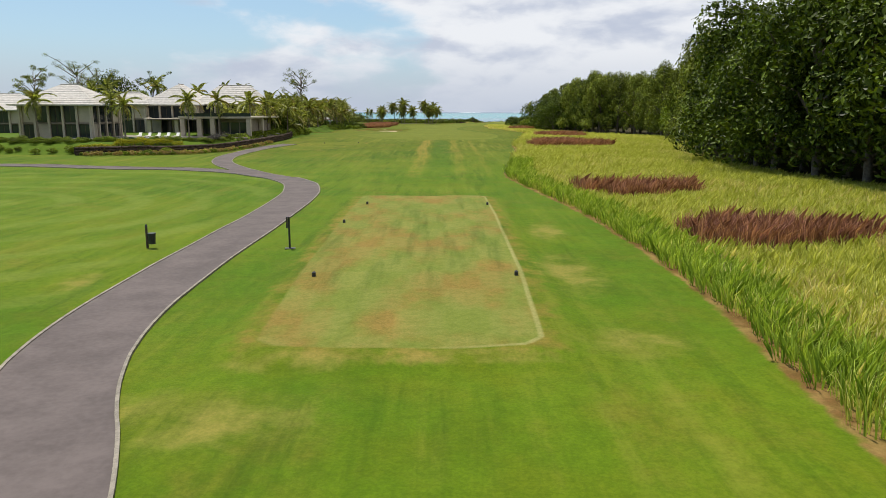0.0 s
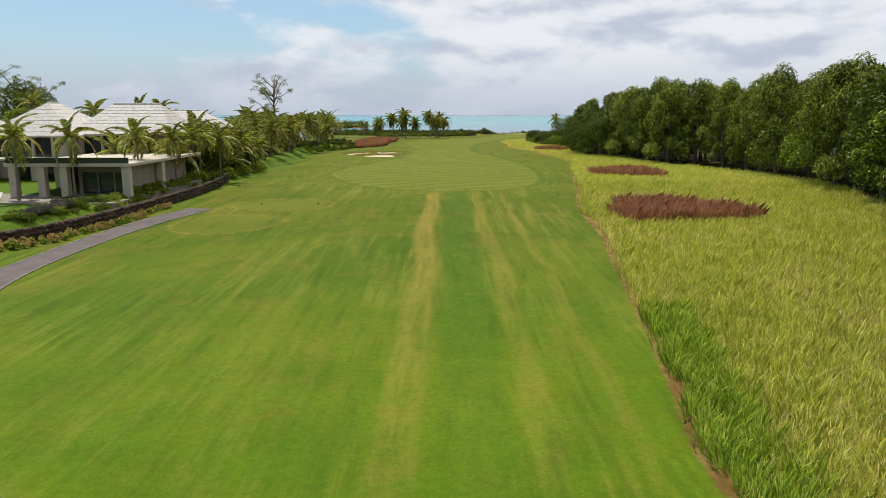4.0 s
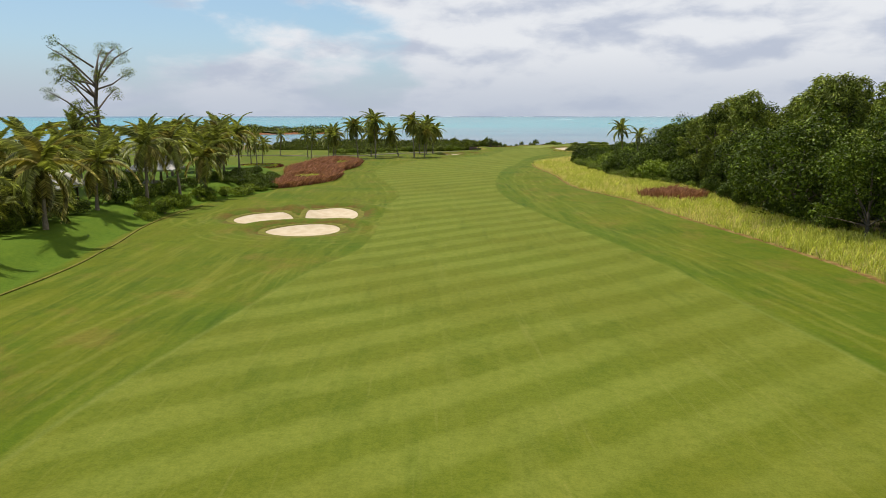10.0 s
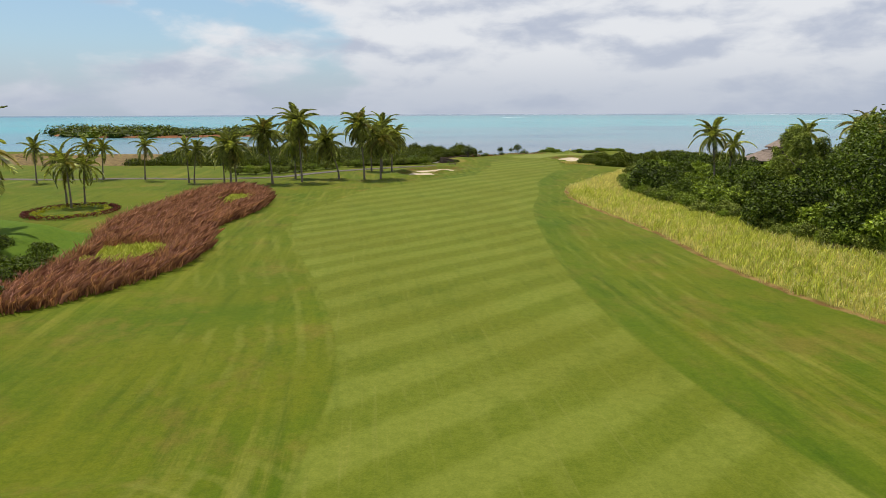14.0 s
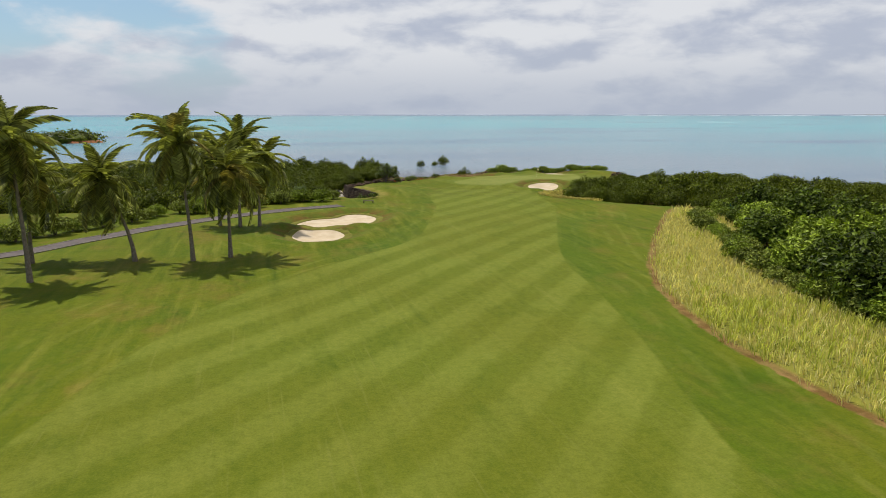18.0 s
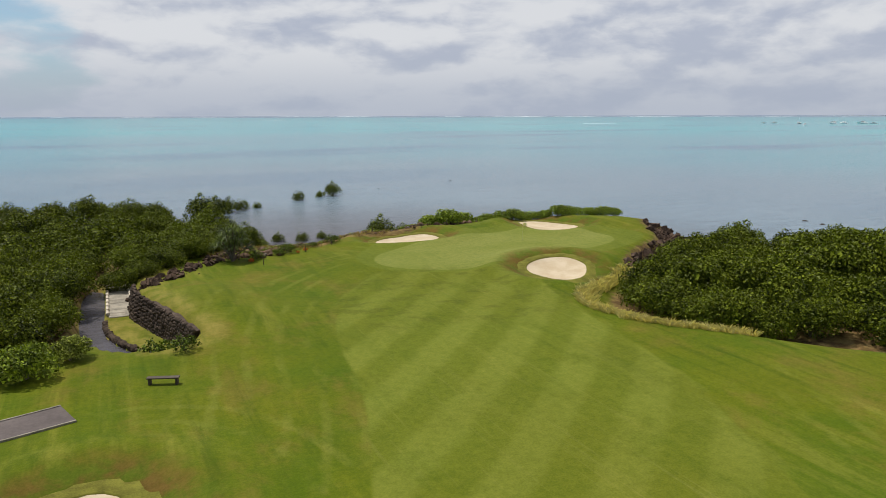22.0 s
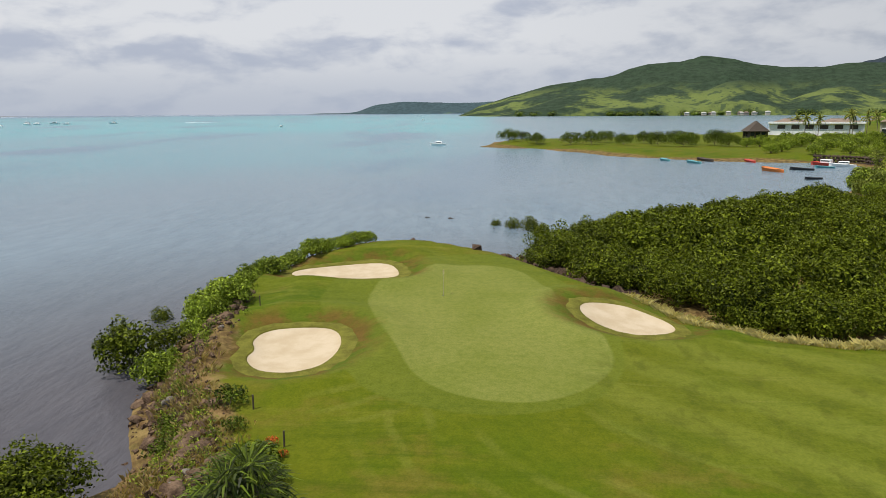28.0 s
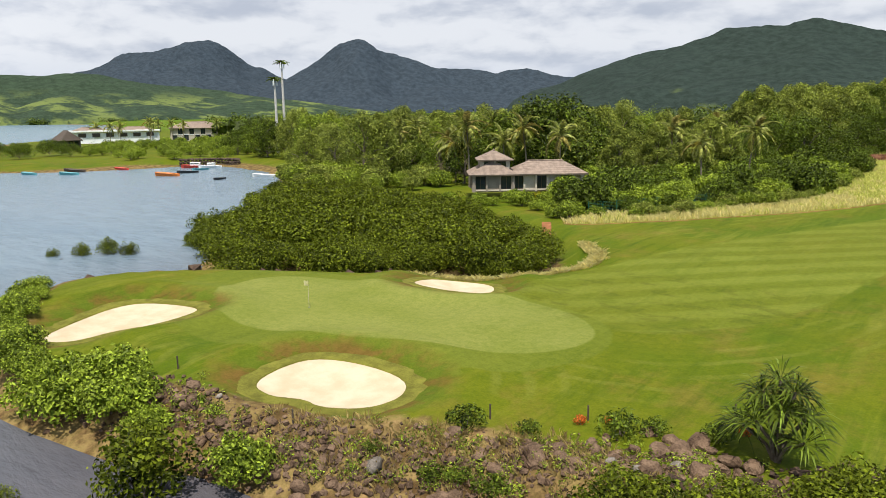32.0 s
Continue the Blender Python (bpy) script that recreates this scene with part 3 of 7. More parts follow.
GARDEN = smooth([(-44, 142), (-40, 160), (-39, 180), (-40, 196), (-41, 215), (-40, 235), (-41, 255), (-44, 290), (-46, 318), (-42, 335), (-36, 345), (-40, 365), (-43, 390), (-90, 395), (-160, 330), (-160, 140), (-60, 128)], 1)
MANGROVE_EAST = smooth([(48.2, 498.5), (49, 493.5), (52.5, 488.5), (57, 482.5), (62, 479), (74, 471), (92, 463), (112, 456), (133, 458), (122, 476), (103, 502), (92, 509), (84, 510), (75, 517), (62, 508), (52, 503.5)], 1)
MANGROVE_WEST = smooth([(-150, 505), (-80, 497), (-40, 492), (-14, 492), (2, 498), (8, 505), (8, 512), (8, 527), (17, 530), (22.5, 537), (23.5, 548), (24, 562), (14, 572), (-10, 576), (-60, 578), (-150, 586)], 1)
COVE = smooth([(8, 528), (10.6, 529), (12.6, 527.5), (12.5, 520), (12.5, 515.5), (13.4, 511), (14.4, 507.5), (15.6, 503), (15.5, 500.8), (13.5, 500.2), (11.5, 500.8), (9.6, 503), (8.2, 506), (7.4, 516)], 1)
INLET = smooth([(7.8, 526), (9.6, 527.5), (9.8, 520), (9.6, 513), (10.2, 509), (12.0, 505), (11.0, 503.4), (9.2, 505.6), (7.8, 512)], 1)
BUNKERS = {
    "three_left": smooth([(-34, 307.5), (-32.5, 311), (-30, 313), (-27, 311), (-26, 307), (-28.5, 303.8), (-32, 304.3)], 2),
    "three_right": smooth([(-25.2, 310), (-24.5, 317), (-21, 320), (-17.6, 315), (-17, 309), (-20, 305), (-24, 306.5)], 2),
    "three_front": smooth([(-28.6, 295.5), (-26, 299.5), (-22, 302), (-18.8, 299), (-18.6, 294.5), (-22, 291.4), (-26, 292)], 2),
    "pair_far": smooth([(-0.8, 473.6), (1.2, 477.4), (3.6, 478.8), (6, 478.6), (7.8, 481.6), (10.6, 482.2), (12.4, 478), (11, 474), (8, 470.8), (4.6, 469.9), (1.4, 470.6)], 2),
    "pair_near": smooth([(-1.6, 464.6), (0.8, 468.6), (4, 466.6), (6.6, 463.4), (4.4, 458.4), (2, 456.8), (-0.6, 459)], 2),
    "green_right": smooth([(47.3, 512.6), (50.6, 513.8), (53.6, 512.8), (53.4, 509), (51.6, 506.4), (49, 504.2), (46.4, 504.2), (45.4, 507), (45.4, 510)], 2),
    "green_left": smooth([(44.2, 535.2), (46.8, 533), (48.2, 530.4), (45.6, 528.2), (41, 527.2), (38, 528.8), (37.2, 531.2), (38.6, 533.2), (40.4, 533.4), (41.6, 534.8)], 2),
    "green_back": smooth([(62.2, 538.2), (64.8, 535), (66.8, 532), (66.8, 529.4), (64, 527.4), (61.2, 526.4), (60.2, 529), (59.4, 533), (59.6, 536.6)], 2),
}
# each bunker's final place: shift, size and slant of its outline
SETTLE = {"three_left": (-0.87, 0.91, 1.15, 1.02, 0), "three_right": (-0.43, 0.9, 0.975, 0.9, 0, 0.035), "three_front": (-0.14, 1.73, 1.0, 0.82, 0), "pair_far": (0.03, 0.38, 0.92, 1.05, 0),
          "pair_near": (-0.08, 1.57, 0.86, 0.82, 0), "green_right": (1.255, 0.65, 0.81, 0.65, -0.199, 0.068), "green_left": (1.07, 0.0, 0.70, 0.787, 0.508, -0.232), "green_back": (0.64, -0.445, 0.918, 0.888, 0.214, -0.218)}
for key, (dx, dy, sx, sy, slant, *tilt) in SETTLE.items():
    c = BUNKERS[key].mean(0)
    o = BUNKERS[key] - c
    BUNKERS[key] = np.stack([c[0] + dx + o[:, 0] * sx + o[:, 1] * slant, c[1] + dy + o[:, 1] * sy + o[:, 0] * sum(tilt)], 1)
LAVA_BANK = smooth([(57.6, 508.8), (61.8, 512.6), (65.5, 514.9), (69.3, 517.1), (71.6, 521), (73.5, 525), (77.5, 529), (82, 522), (77, 515.5), (70, 510), (63, 505.5), (58, 505)], 1)
CART_PATH = smooth([(-5, -40), (-5.6, -8), (-7.2, 8), (-9.2, 14.5), (-11.6, 19.5), (-13.2, 25), (-14, 34), (-14, 58), (-14.4, 72), (-15.6, 79), (-17.2, 85.5), (-21.4, 93), (-28, 99.8), (-37, 103.8), (-50, 105.5), (-74, 110), (-120, 104)], 2, False)
CART_BRANCH = smooth([(-21.4, 93), (-24.2, 96.4), (-28.8, 103), (-34, 112), (-37.4, 120.5), (-39.4, 133), (-38.4, 150), (-35.5, 163), (-35, 167)], 2, False)
CART_SEASIDE = smooth([(-160, 468), (-90, 455), (-42, 453.5), (-30, 456.5), (-24, 465), (-11, 481), (-2, 488), (8.5, 491.5)], 2, False)

# ground heights: (x, y, height, reach)
HILLS = [(-5, 20, 2.1, 30), (0, 58, 2.2, 30), (0, 90, 1.6, 40), (-14, 88, 1.0, 30), (-24, 200, 3.4, 40), (-35, 279, 2.5, 40), (-22, 310, 1.5, 40), (0, 460, 1.6, 40),
         (15, 505, 1.3, 30), (30, 440, 1.0, 30), (55, 522, 2.4, 25), (43, 500, 1.9, 25), (-60, 140, 2.2, 50), (30, 120, 2.5, 50), (-24, 450, 2.9, 40), (40, 540, 2.0, 20),
         (45, 300, 2.0, 60)]


def far_from(line, x, y):
    x, y = np.asarray(x, float), np.asarray(y, float)
    best = np.full(x.shape, 1e9)
    for (ax, ay), (bx, by) in zip(line[:-1], line[1:]):
        dx, dy = bx - ax, by - ay
        t = np.clip(((x - ax) * dx + (y - ay) * dy) / (dx * dx + dy * dy), 0, 1)
        best = np.minimum(best, (x - ax - t * dx) ** 2 + (y - ay - t * dy) ** 2)
    return np.sqrt(best)


def lumps(x, y, size, seed):
    """Gentle rolling made of a few crossed waves."""
    r = np.random.RandomState(seed)
    s = 0
    for _ in range(6):
        a, p, k = r.uniform(0, 6.28), r.uniform(0, 6.28), r.uniform(0.7, 1.6) / size
        s = s + np.sin((x * np.cos(a) + y * np.sin(a)) * k * 6.28 + p)
    return s / 6


def ground_height(x, y, holes=True):
    x, y = np.asarray(x, float), np.asarray(y, float)
    top, under = 0.0, 0.0
    for a, b, z, r in HILLS:
        d = (x - a) ** 2 + (y - b) ** 2
        k = np.exp(-np.minimum(d / (2 * r * r), 60)) + 1e-9 / (1 + d)
        top, under = top + k * z, under + k
    h = top / under
    h = h + 0.16 * lumps(x, y, 34, 3) + 0.05 * lumps(x, y, 9, 4)
    g = inside(GARDEN, x, y)
    h = h + 1.9 * step(g, 0.0, 6.0) * step(-x, 38, 46)
    h = h + 0.30 * step(inside(TEE, x, y, 20), -2.2, -0.2)
    gr = inside(COLLAR, x, y, 20)
    h = h + 0.35 * step(gr, -6, 4)
    h = h + 1.2 * np.exp(-((x - 17.5) / 4.5) ** 2 - ((y - 509) / 9) ** 2) + 0.9 * np.exp(-((x - 73) / 4.5) ** 2 - ((y - 527) / 8) ** 2) + 0.5 * np.exp(-((x - 56) / 7) ** 2 - ((y - 534) / 2.5) ** 2)
    for key, shape in BUNKERS.items():
        d = inside(shape, x, y, 12)
        back = step(y - shape[:, 1].mean(), -4.0, 5.0) if key.startswith("three") else 1.0
        h = h - 0.30 * step(d, -3.0, 0.0) + 0.38 * back * np.exp(-((d + 3.2) / 1.5) ** 2)
        if key.startswith("three"):
            h = h + (0.42 * back - 0.12) * step(d, -7.0, -0.5)
        if key == "green_right":
            h = h + 0.42 * np.clip(((x - 50.5) * 0.6 + (y - 509) * 0.8) / 5, -1, 1) * step(d, -4.5, -0.5)
        if holes:
            h = h - 1.1 * step(d, -0.75, 0.1)
    lava = step(inside(LAVA_BANK, x, y, 12), 0.0, 2.2)
    h = h * (1 - lava) + 0.25 * lava
    c = inside(COVE, x, y, 12)
    h = h + (0.42 - h) * step(c, -0.45, 0.35)
    h = h - 1.2 * step(inside(INLET, x, y, 12), -0.3, 0.5)
    for line in (CART_PATH, CART_BRANCH, CART_SEASIDE):
        d = far_from(line, x, y)
        h = h - 0.06 * step(-d, -2.6, -1.5)
    for m, outer, inner in ((MANGROVE_EAST, -4.5, 1.5), (MANGROVE_WEST, -1, 4)):
        k = step(inside(m, x, y, 20), outer, inner)
        h = h * (1 - k) + 0.25 * k
    edge = inside(LAND, x, y, 120)
    near = step(y, 480, 515) * step(x, 14, 24) * (1 - step(x, 88, 95))
    wide = 3.0 + 9 * (1 - near)
    h = np.where(edge > 0, 0.25 + (h - 0.25) * step(edge, 0.0, wide), -2.6 * step(-edge, -0.5, 9.0) + 0.25 * step(edge, -1.0, 0.0))
    away = np.hypot(x, y - 250)
    return h + step(away, 900, 4000) * step(edge, 60, 119) * 25


def hz(x, y):
    """Ground height at one spot, from the sheet."""
    i, j = min(max(int(np.searchsorted(xs, x)) - 1, 0), len(xs) - 2), min(max(int(np.searchsorted(ys, y)) - 1, 0), len(ys) - 2)
    a, b = (x - xs[i]) / (xs[i + 1] - xs[i]), (y - ys[j]) / (ys[j + 1] - ys[j])
    return float((bare[j, i] * (1 - a) + bare[j, i + 1] * a) * (1 - b) + (bare[j + 1, i] * (1 - a) + bare[j + 1, i + 1] * a) * b)


def graded(lo, hi, fine, end, grow=1.16):
    mid = list(np.arange(lo, hi + fine * 0.5, fine))
    d, a, b = fine, [lo], [hi]
    while a[-1] > -end or b[-1] < end:
        d *= grow
        a.append(a[-1] - d), b.append(b[-1] + d)
    return np.array(a[:0:-1] + mid + b[1:])


def mesh_of(name, V, F, mat, flat=False):
    """A mesh from arrays of corners and equal faces."""
    V, F = np.ascontiguousarray(V, np.float32), np.ascontiguousarray(F, np.int32)
    me = bpy.data.meshes.new(name)
    n, k = F.shape
    me.vertices.add(len(V)), me.loops.add(n * k), me.polygons.add(n)
    me.vertices.foreach_set("co", V.ravel())
    me.loops.foreach_set("vertex_index", F.ravel())
    me.polygons.foreach_set("loop_start", np.arange(0, n * k, k, dtype=np.int32))
    me.polygons.foreach_set("use_smooth", np.full(n, not flat))
    me.update(calc_edges=True)
    me.materials.append(mat)
    return me


def grid_faces(nx, ny):
    i = np.arange((nx - 1) * (ny - 1))
    a = (i // (nx - 1)) * nx + i % (nx - 1)
    return np.stack([a, a + 1, a + nx + 1, a + nx], 1)


xs, ys = graded(-46, 70, 0.66, 4700), graded(-14, 548, 0.66, 4700)
gx, gy = np.meshgrid(xs, ys)
gx, gy = gx.ravel(), gy.ravel()
bare = ground_height(gx, gy, False)
gz = bare - 1.1 * sum(step(inside(p, gx, gy, 12), -0.75, 0.1) for p in BUNKERS.values())
bare = bare.reshape(len(ys), len(xs))
me = mesh_of("ground", np.stack([gx, gy, gz], 1), grid_faces(len(xs), len(ys)), TURF)


def store(name, values):
    me.attributes.new(name, "FLOAT", "POINT").data.foreach_set("value", np.ascontiguousarray(values, np.float32))


store("fairway", inside(FAIRWAY, gx, gy, 20))
tee = inside(TEE, gx, gy, 20)
pads = np.maximum.reduce([inside(p, gx, gy, 20) for p in PADS])
store("tee", tee), store("pad", pads), store("tee_edge", np.maximum(tee, pads))
cove = inside(COVE, gx, gy, 12)
dry_rim = np.maximum(1.0 - np.abs(cove + 1.0) - 9.0 * (gx < 11.8), cove + 0.3)
store("scorch", np.maximum(dry_rim, np.maximum.reduce([1.4 - np.hypot((gx - a) / b, (gy - c) / d) * 1.4 for a, b, c, d in
      ((7, 1.6, 24.5, 1.4), (-5, 2.0, 22.3, 0.7), (0.5, 3.0, 22.6, 0.5), (7.2, 1.1, 49, 3.0), (6.6, 1.4, 36, 4), (-18, 0.8, 34, 2), (-7, 3, 18, 1.6))])))
store("collar", inside(COLLAR, gx, gy, 20)), store("green", inside(GREEN, gx, gy, 20))
store("patchy", 9 - np.hypot((gx - 36) / 1.4, gy - 505))
store("hollow", np.maximum.reduce([inside(p, gx, gy, 12) + 2.4 for p in BUNKERS.values()]))
bed = inside(BED, gx, gy, 30)
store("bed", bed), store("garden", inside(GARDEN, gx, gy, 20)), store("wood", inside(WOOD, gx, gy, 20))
shore = inside(LAND, gx, gy, 30)
tip = (gy > 480) & (gx > 20) & (gx < 90)
lava = inside(LAVA_BANK, gx, gy, 20)
store("bank", np.maximum(lava, np.maximum(np.where(tip, 4.0 - shore - 1.6 * np.exp(-((gx - 60) / 9) ** 2), 2.0 - shore * 0.4), np.maximum(inside(MANGROVE_EAST, gx, gy, 20), inside(MANGROVE_WEST, gx, gy, 20)))))
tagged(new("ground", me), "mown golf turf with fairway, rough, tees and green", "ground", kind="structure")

rings = [0, 30, 60, 100, 150, 220, 320, 460, 650, 900, 1250, 1700, 2300, 3000, 3800, 4850]
turns = 96
ang = np.linspace(0, 2 * np.pi, turns, endpoint=False)
V = np.array([(60 + r * np.cos(a), 500 + r * np.sin(a), SEA_Z) for r in rings for a in ang])
F = [(i * turns + j, (i + 1) * turns + j, (i + 1) * turns + (j + 1) % turns, i * turns + (j + 1) % turns) for i in range(len(rings) - 1) for j in range(turns)]
tagged(new("water", mesh_of("water", V, np.array(F), SEA)), "turquoise lagoon with wind ripples and darker weed", "sea", kind="structure")


def ribbon(name, line, wide, mat, label, lift=0.05, deep=0.3, offset=0.0, kind="structure", category="path", parent=None):
    """A strip laid along a line over the ground, with thickness."""
    d = np.gradient(line, axis=0)
    d /= np.linalg.norm(d, axis=1)[:, None]
    side = np.stack([-d[:, 1], d[:, 0]], 1)
    cols = [line + side * (offset + wide * k) for k in (-0.5, -0.5, -0.17, 0.17, 0.5, 0.5)]
    V = []
    for k, c in enumerate(cols):
        z = ground_height(c[:, 0], c[:, 1], False) + (lift if 0 < k < 5 else -deep)
        V.append(np.stack([c[:, 0], c[:, 1], z], 1))
    V = np.stack(V, 1).reshape(-1, 3)
    ob = new(name, mesh_of(name, V, grid_faces(6, len(line)), mat, True))
    if parent:
        ob.parent = parent
        return ob
    return tagged(ob, label, category, kind=kind)


def dense(line, gap=1.0):
    seg = np.r_[0, np.cumsum(np.linalg.norm(np.diff(line, axis=0), axis=1))]
    t = np.arange(0, seg[-1], gap)
    return np.stack([np.interp(t, seg, line[:, k]) for k in range(line.shape[1])], 1)


for line, wide in ((dense(CART_PATH), 3.8), (dense(CART_BRANCH), 3.2), (dense(CART_SEASIDE), 2.6)):
    road = ribbon("cart_path", line, wide, ASPHALT, "grey tarmac cart path with weathered concrete kerbs", 0.06)
    for side in (-1, 1):
        d = np.gradient(line, axis=0)
        d /= np.linalg.norm(d, axis=1)[:, None]
        rim = line + side * wide / 2 * np.stack([-d[:, 1], d[:, 0]], 1)
        free = np.all([far_from(o, rim[:, 0], rim[:, 1]) > 1.72 for o in (CART_PATH, CART_BRANCH, CART_SEASIDE) if np.abs(o[0] - line[0]).max() > 0.01], axis=0)
        runs = np.split(np.arange(len(line)), np.where(np.diff(free.astype(int)) != 0)[0] + 1)
        for run in runs:
            if free[run[0]] and len(run) > 3:
                ribbon("kerb", rim[run], 0.11, KERB, "", 0.10, 0.3, 0.0, parent=road)

# ---- helpers for things ----


def part(name, bm, mat, parent=None, label=""):
    """Link a bmesh as one mesh object under a thing or a part."""
    me = bpy.data.meshes.new(name)
    bm.to_mesh(me)
    bm.free()
    me.materials.append(mat)
    ob = new(name, me)
    ob.parent = parent
    if label:
        ob["label"] = label
    return ob


def holder(name, label, category, at=(0, 0, 0), turn=0.0, group=""):
    ob = new(name)
    ob.matrix_world = pose(*at, 0, 0, turn)
    return tagged(ob, label, category, group)


def box(bm, lo, hi, bevel=0.0):
    r = bmesh.ops.create_cube(bm, size=1.0, matrix=Matrix.Translation([(a + b) / 2 for a, b in zip(lo, hi)]) @ Matrix.Diagonal((*[b - a for a, b in zip(lo, hi)], 1)))
    if bevel:
        e = {e for v in r["verts"] for e in v.link_edges}
        bmesh.ops.bevel(bm, geom=list(e), offset=bevel, segments=1, affect="EDGES")
    return bm


def cyl(bm, at, r0, r1, tall, seg=10):
    bmesh.ops.create_cone(bm, cap_ends=True, segments=seg, radius1=r0, radius2=r1, depth=tall, matrix=Matrix.Translation((at[0], at[1], at[2] + tall / 2)))
    return bm


def boxed(name, lo, hi, mat, parent, bevel=0.02, label=""):
    return part(name, box(bmesh.new(), lo, hi, bevel), mat, parent, label)


def tube(points, radii, seg=7):
    """A tapering limb through points."""
    P = np.array(points, float)
    V, F = [], []
    for i, (p, r) in enumerate(zip(P, radii)):
        d = P[min(i + 1, len(P) - 1)] - P[max(i - 1, 0)]
        d /= np.linalg.norm(d)
        u = np.cross(d, (0.3, 0.9, 0.1))
        u /= np.linalg.norm(u)
        v = np.cross(d, u)
        for k in range(seg):
            a = 2 * np.pi * k / seg
            V.append(p + r * (u * np.cos(a) + v * np.sin(a)))
    for i in range(len(P) - 1):
        for k in range(seg):
            F.append((i * seg + k, i * seg + (k + 1) % seg, (i + 1) * seg + (k + 1) % seg, (i + 1) * seg + k))
    return np.array(V), np.array(F)


def merged(pieces):
    V, F, n = [], [], 0
    for v, f in pieces:
        V.append(v), F.append(f + n)
        n += len(v)
    return np.vstack(V), np.vstack(F)


def leaves(rng, centres, normals, size, droop=0.0, slim=0.5):
    """Kite-shaped folded leaves (two quads would be finer; one kite each keeps it light)."""
    n = len(centres)
    up3 = normals + rng.normal(size=(n, 3)) * 0.60 + np.array((0.0, 0.0, 0.30))
    up3 /= np.linalg.norm(up3, axis=1)[:, None] + 1e-9
    ax = rng.normal(size=(n, 3))
    ax[:, 2] -= droop * 1.6
    ax -= up3 * (ax * up3).sum(1)[:, None]
    ax /= np.linalg.norm(ax, axis=1)[:, None] + 1e-9
    w = np.cross(up3, ax)
    s = size * rng.uniform(0.6, 1.3, (n, 1))
    a, c = centres - ax * s * 0.5, centres + ax * s * 0.5
    b, d = centres + w * s * slim * 0.5 + up3 * s * 0.1, centres - w * s * slim * 0.5 + up3 * s * 0.1
    V = np.stack([a, b, c, d], 1).reshape(-1, 3)
    return V, np.arange(4 * n).reshape(-1, 4)


def crown(rng, lobes, count, size, droop=0.0, slim=0.5, hollow=0.55, core=True):
    """Leaves clustered over a set of lobes (x, y, z, rx, ry, rz), with a leafy core inside."""
    L = np.array(lobes, float)
    area = (L[:, 3] * L[:, 5]) ** 1.0
    pick = rng.choice(len(L), count, p=area / area.sum())
    d = rng.normal(size=(count, 3))
    d /= np.linalg.norm(d, axis=1)[:, None]
    d[:, 2] = np.where(d[:, 2] < -0.45, -d[:, 2], d[:, 2])
    # sprays: leaves gather round shared centres
    spray = rng.normal(size=(max(8, count // 14), 3))
    spray /= np.linalg.norm(spray, axis=1)[:, None]
    near = spray[rng.randint(0, len(spray), count)]
    d = d * 0.55 + near * 0.75
    d /= np.linalg.norm(d, axis=1)[:, None]
    r = rng.uniform(hollow, 1.0, (count, 1)) ** 0.5 * (1 + 0.10 * rng.normal(size=(count, 1)))
    c = L[pick, :3] + d * L[pick, 3:6] * r
    V, F = leaves(rng, c, d, size, droop, slim)
    if not core:
        return V, F
    extra = [(V, F)]
    for x, y, z, a, b, e in L:
        nu, nv = 9, 6
        P = []
        for j in range(nv):
            for i in range(nu):
                th, ph = 2 * np.pi * i / nu, -1.35 + 2.75 * j / (nv - 1)
                k = 0.56 * (1 + 0.2 * rng.normal())
                P.append((x + a * k * np.cos(ph) * np.cos(th), y + b * k * np.cos(ph) * np.sin(th), z + e * k * np.sin(ph)))
        Q = [(j * nu + i, j * nu + (i + 1) % nu, (j + 1) * nu + (i + 1) % nu, (j + 1) * nu + i) for j in range(nv - 1) for i in range(nu)]
        extra.append((np.array(P), np.array(Q)))
    return merged(extra)


def child(name, V, F, mat, parent, flat=False):
    ob = new(name, mesh_of(name, V, F, mat, flat))
    ob.parent = parent
    return ob


def tree(seed, tall, wide, mat, label, lobes=23, count=6000, size=0.62, droop=0.0, slim=0.5, low=0.22, category="tree"):
    rng = np.random.RandomState(seed)
    root = holder("tree", label, category)
    trunk_top = tall * 0.62
    bend = rng.normal(size=2) * wide * 0.06
    limbs = [tube([(0, 0, -0.4), (bend[0] * .4, bend[1] * .4, tall * .25), (bend[0], bend[1], trunk_top)], (tall * .022, tall * .016, tall * .007))]
    L = []
    for k in range(lobes):
        f = k / (lobes - 1)
        z = tall * (low + (0.86 - low) * f)
        out = wide * 0.5 * (0.35 + 0.75 * math.sin(math.pi * min(1, 0.22 + f * 0.80))) * rng.uniform(0.4, 1.08)
        a = k * 2.4 + rng.uniform(-0.5, 0.5)
        s = wide * rng.uniform(0.09, 0.24)
        c = (out * math.cos(a), out * math.sin(a), z)
        L.append((*c, s, s, s * rng.uniform(0.8, 1.25)))
        if k % 2 == 0:
            z0 = max(tall * .12, z - wide * .3)
            limbs.append(tube([(bend[0] * z0 / trunk_top, bend[1] * z0 / trunk_top, min(z0, trunk_top)), (c[0] * .6, c[1] * .6, z - s * .3), c], (tall * .009, tall * .006, tall * .002), 5))
    L.append((0, 0, tall * 0.86, wide * .2, wide * .2, tall * .13))
    child("trunk", *merged(limbs), BARK, root)
    child("crown", *crown(rng, L, count, size, droop, slim, 0.45, False), mat, root, True)
    return root


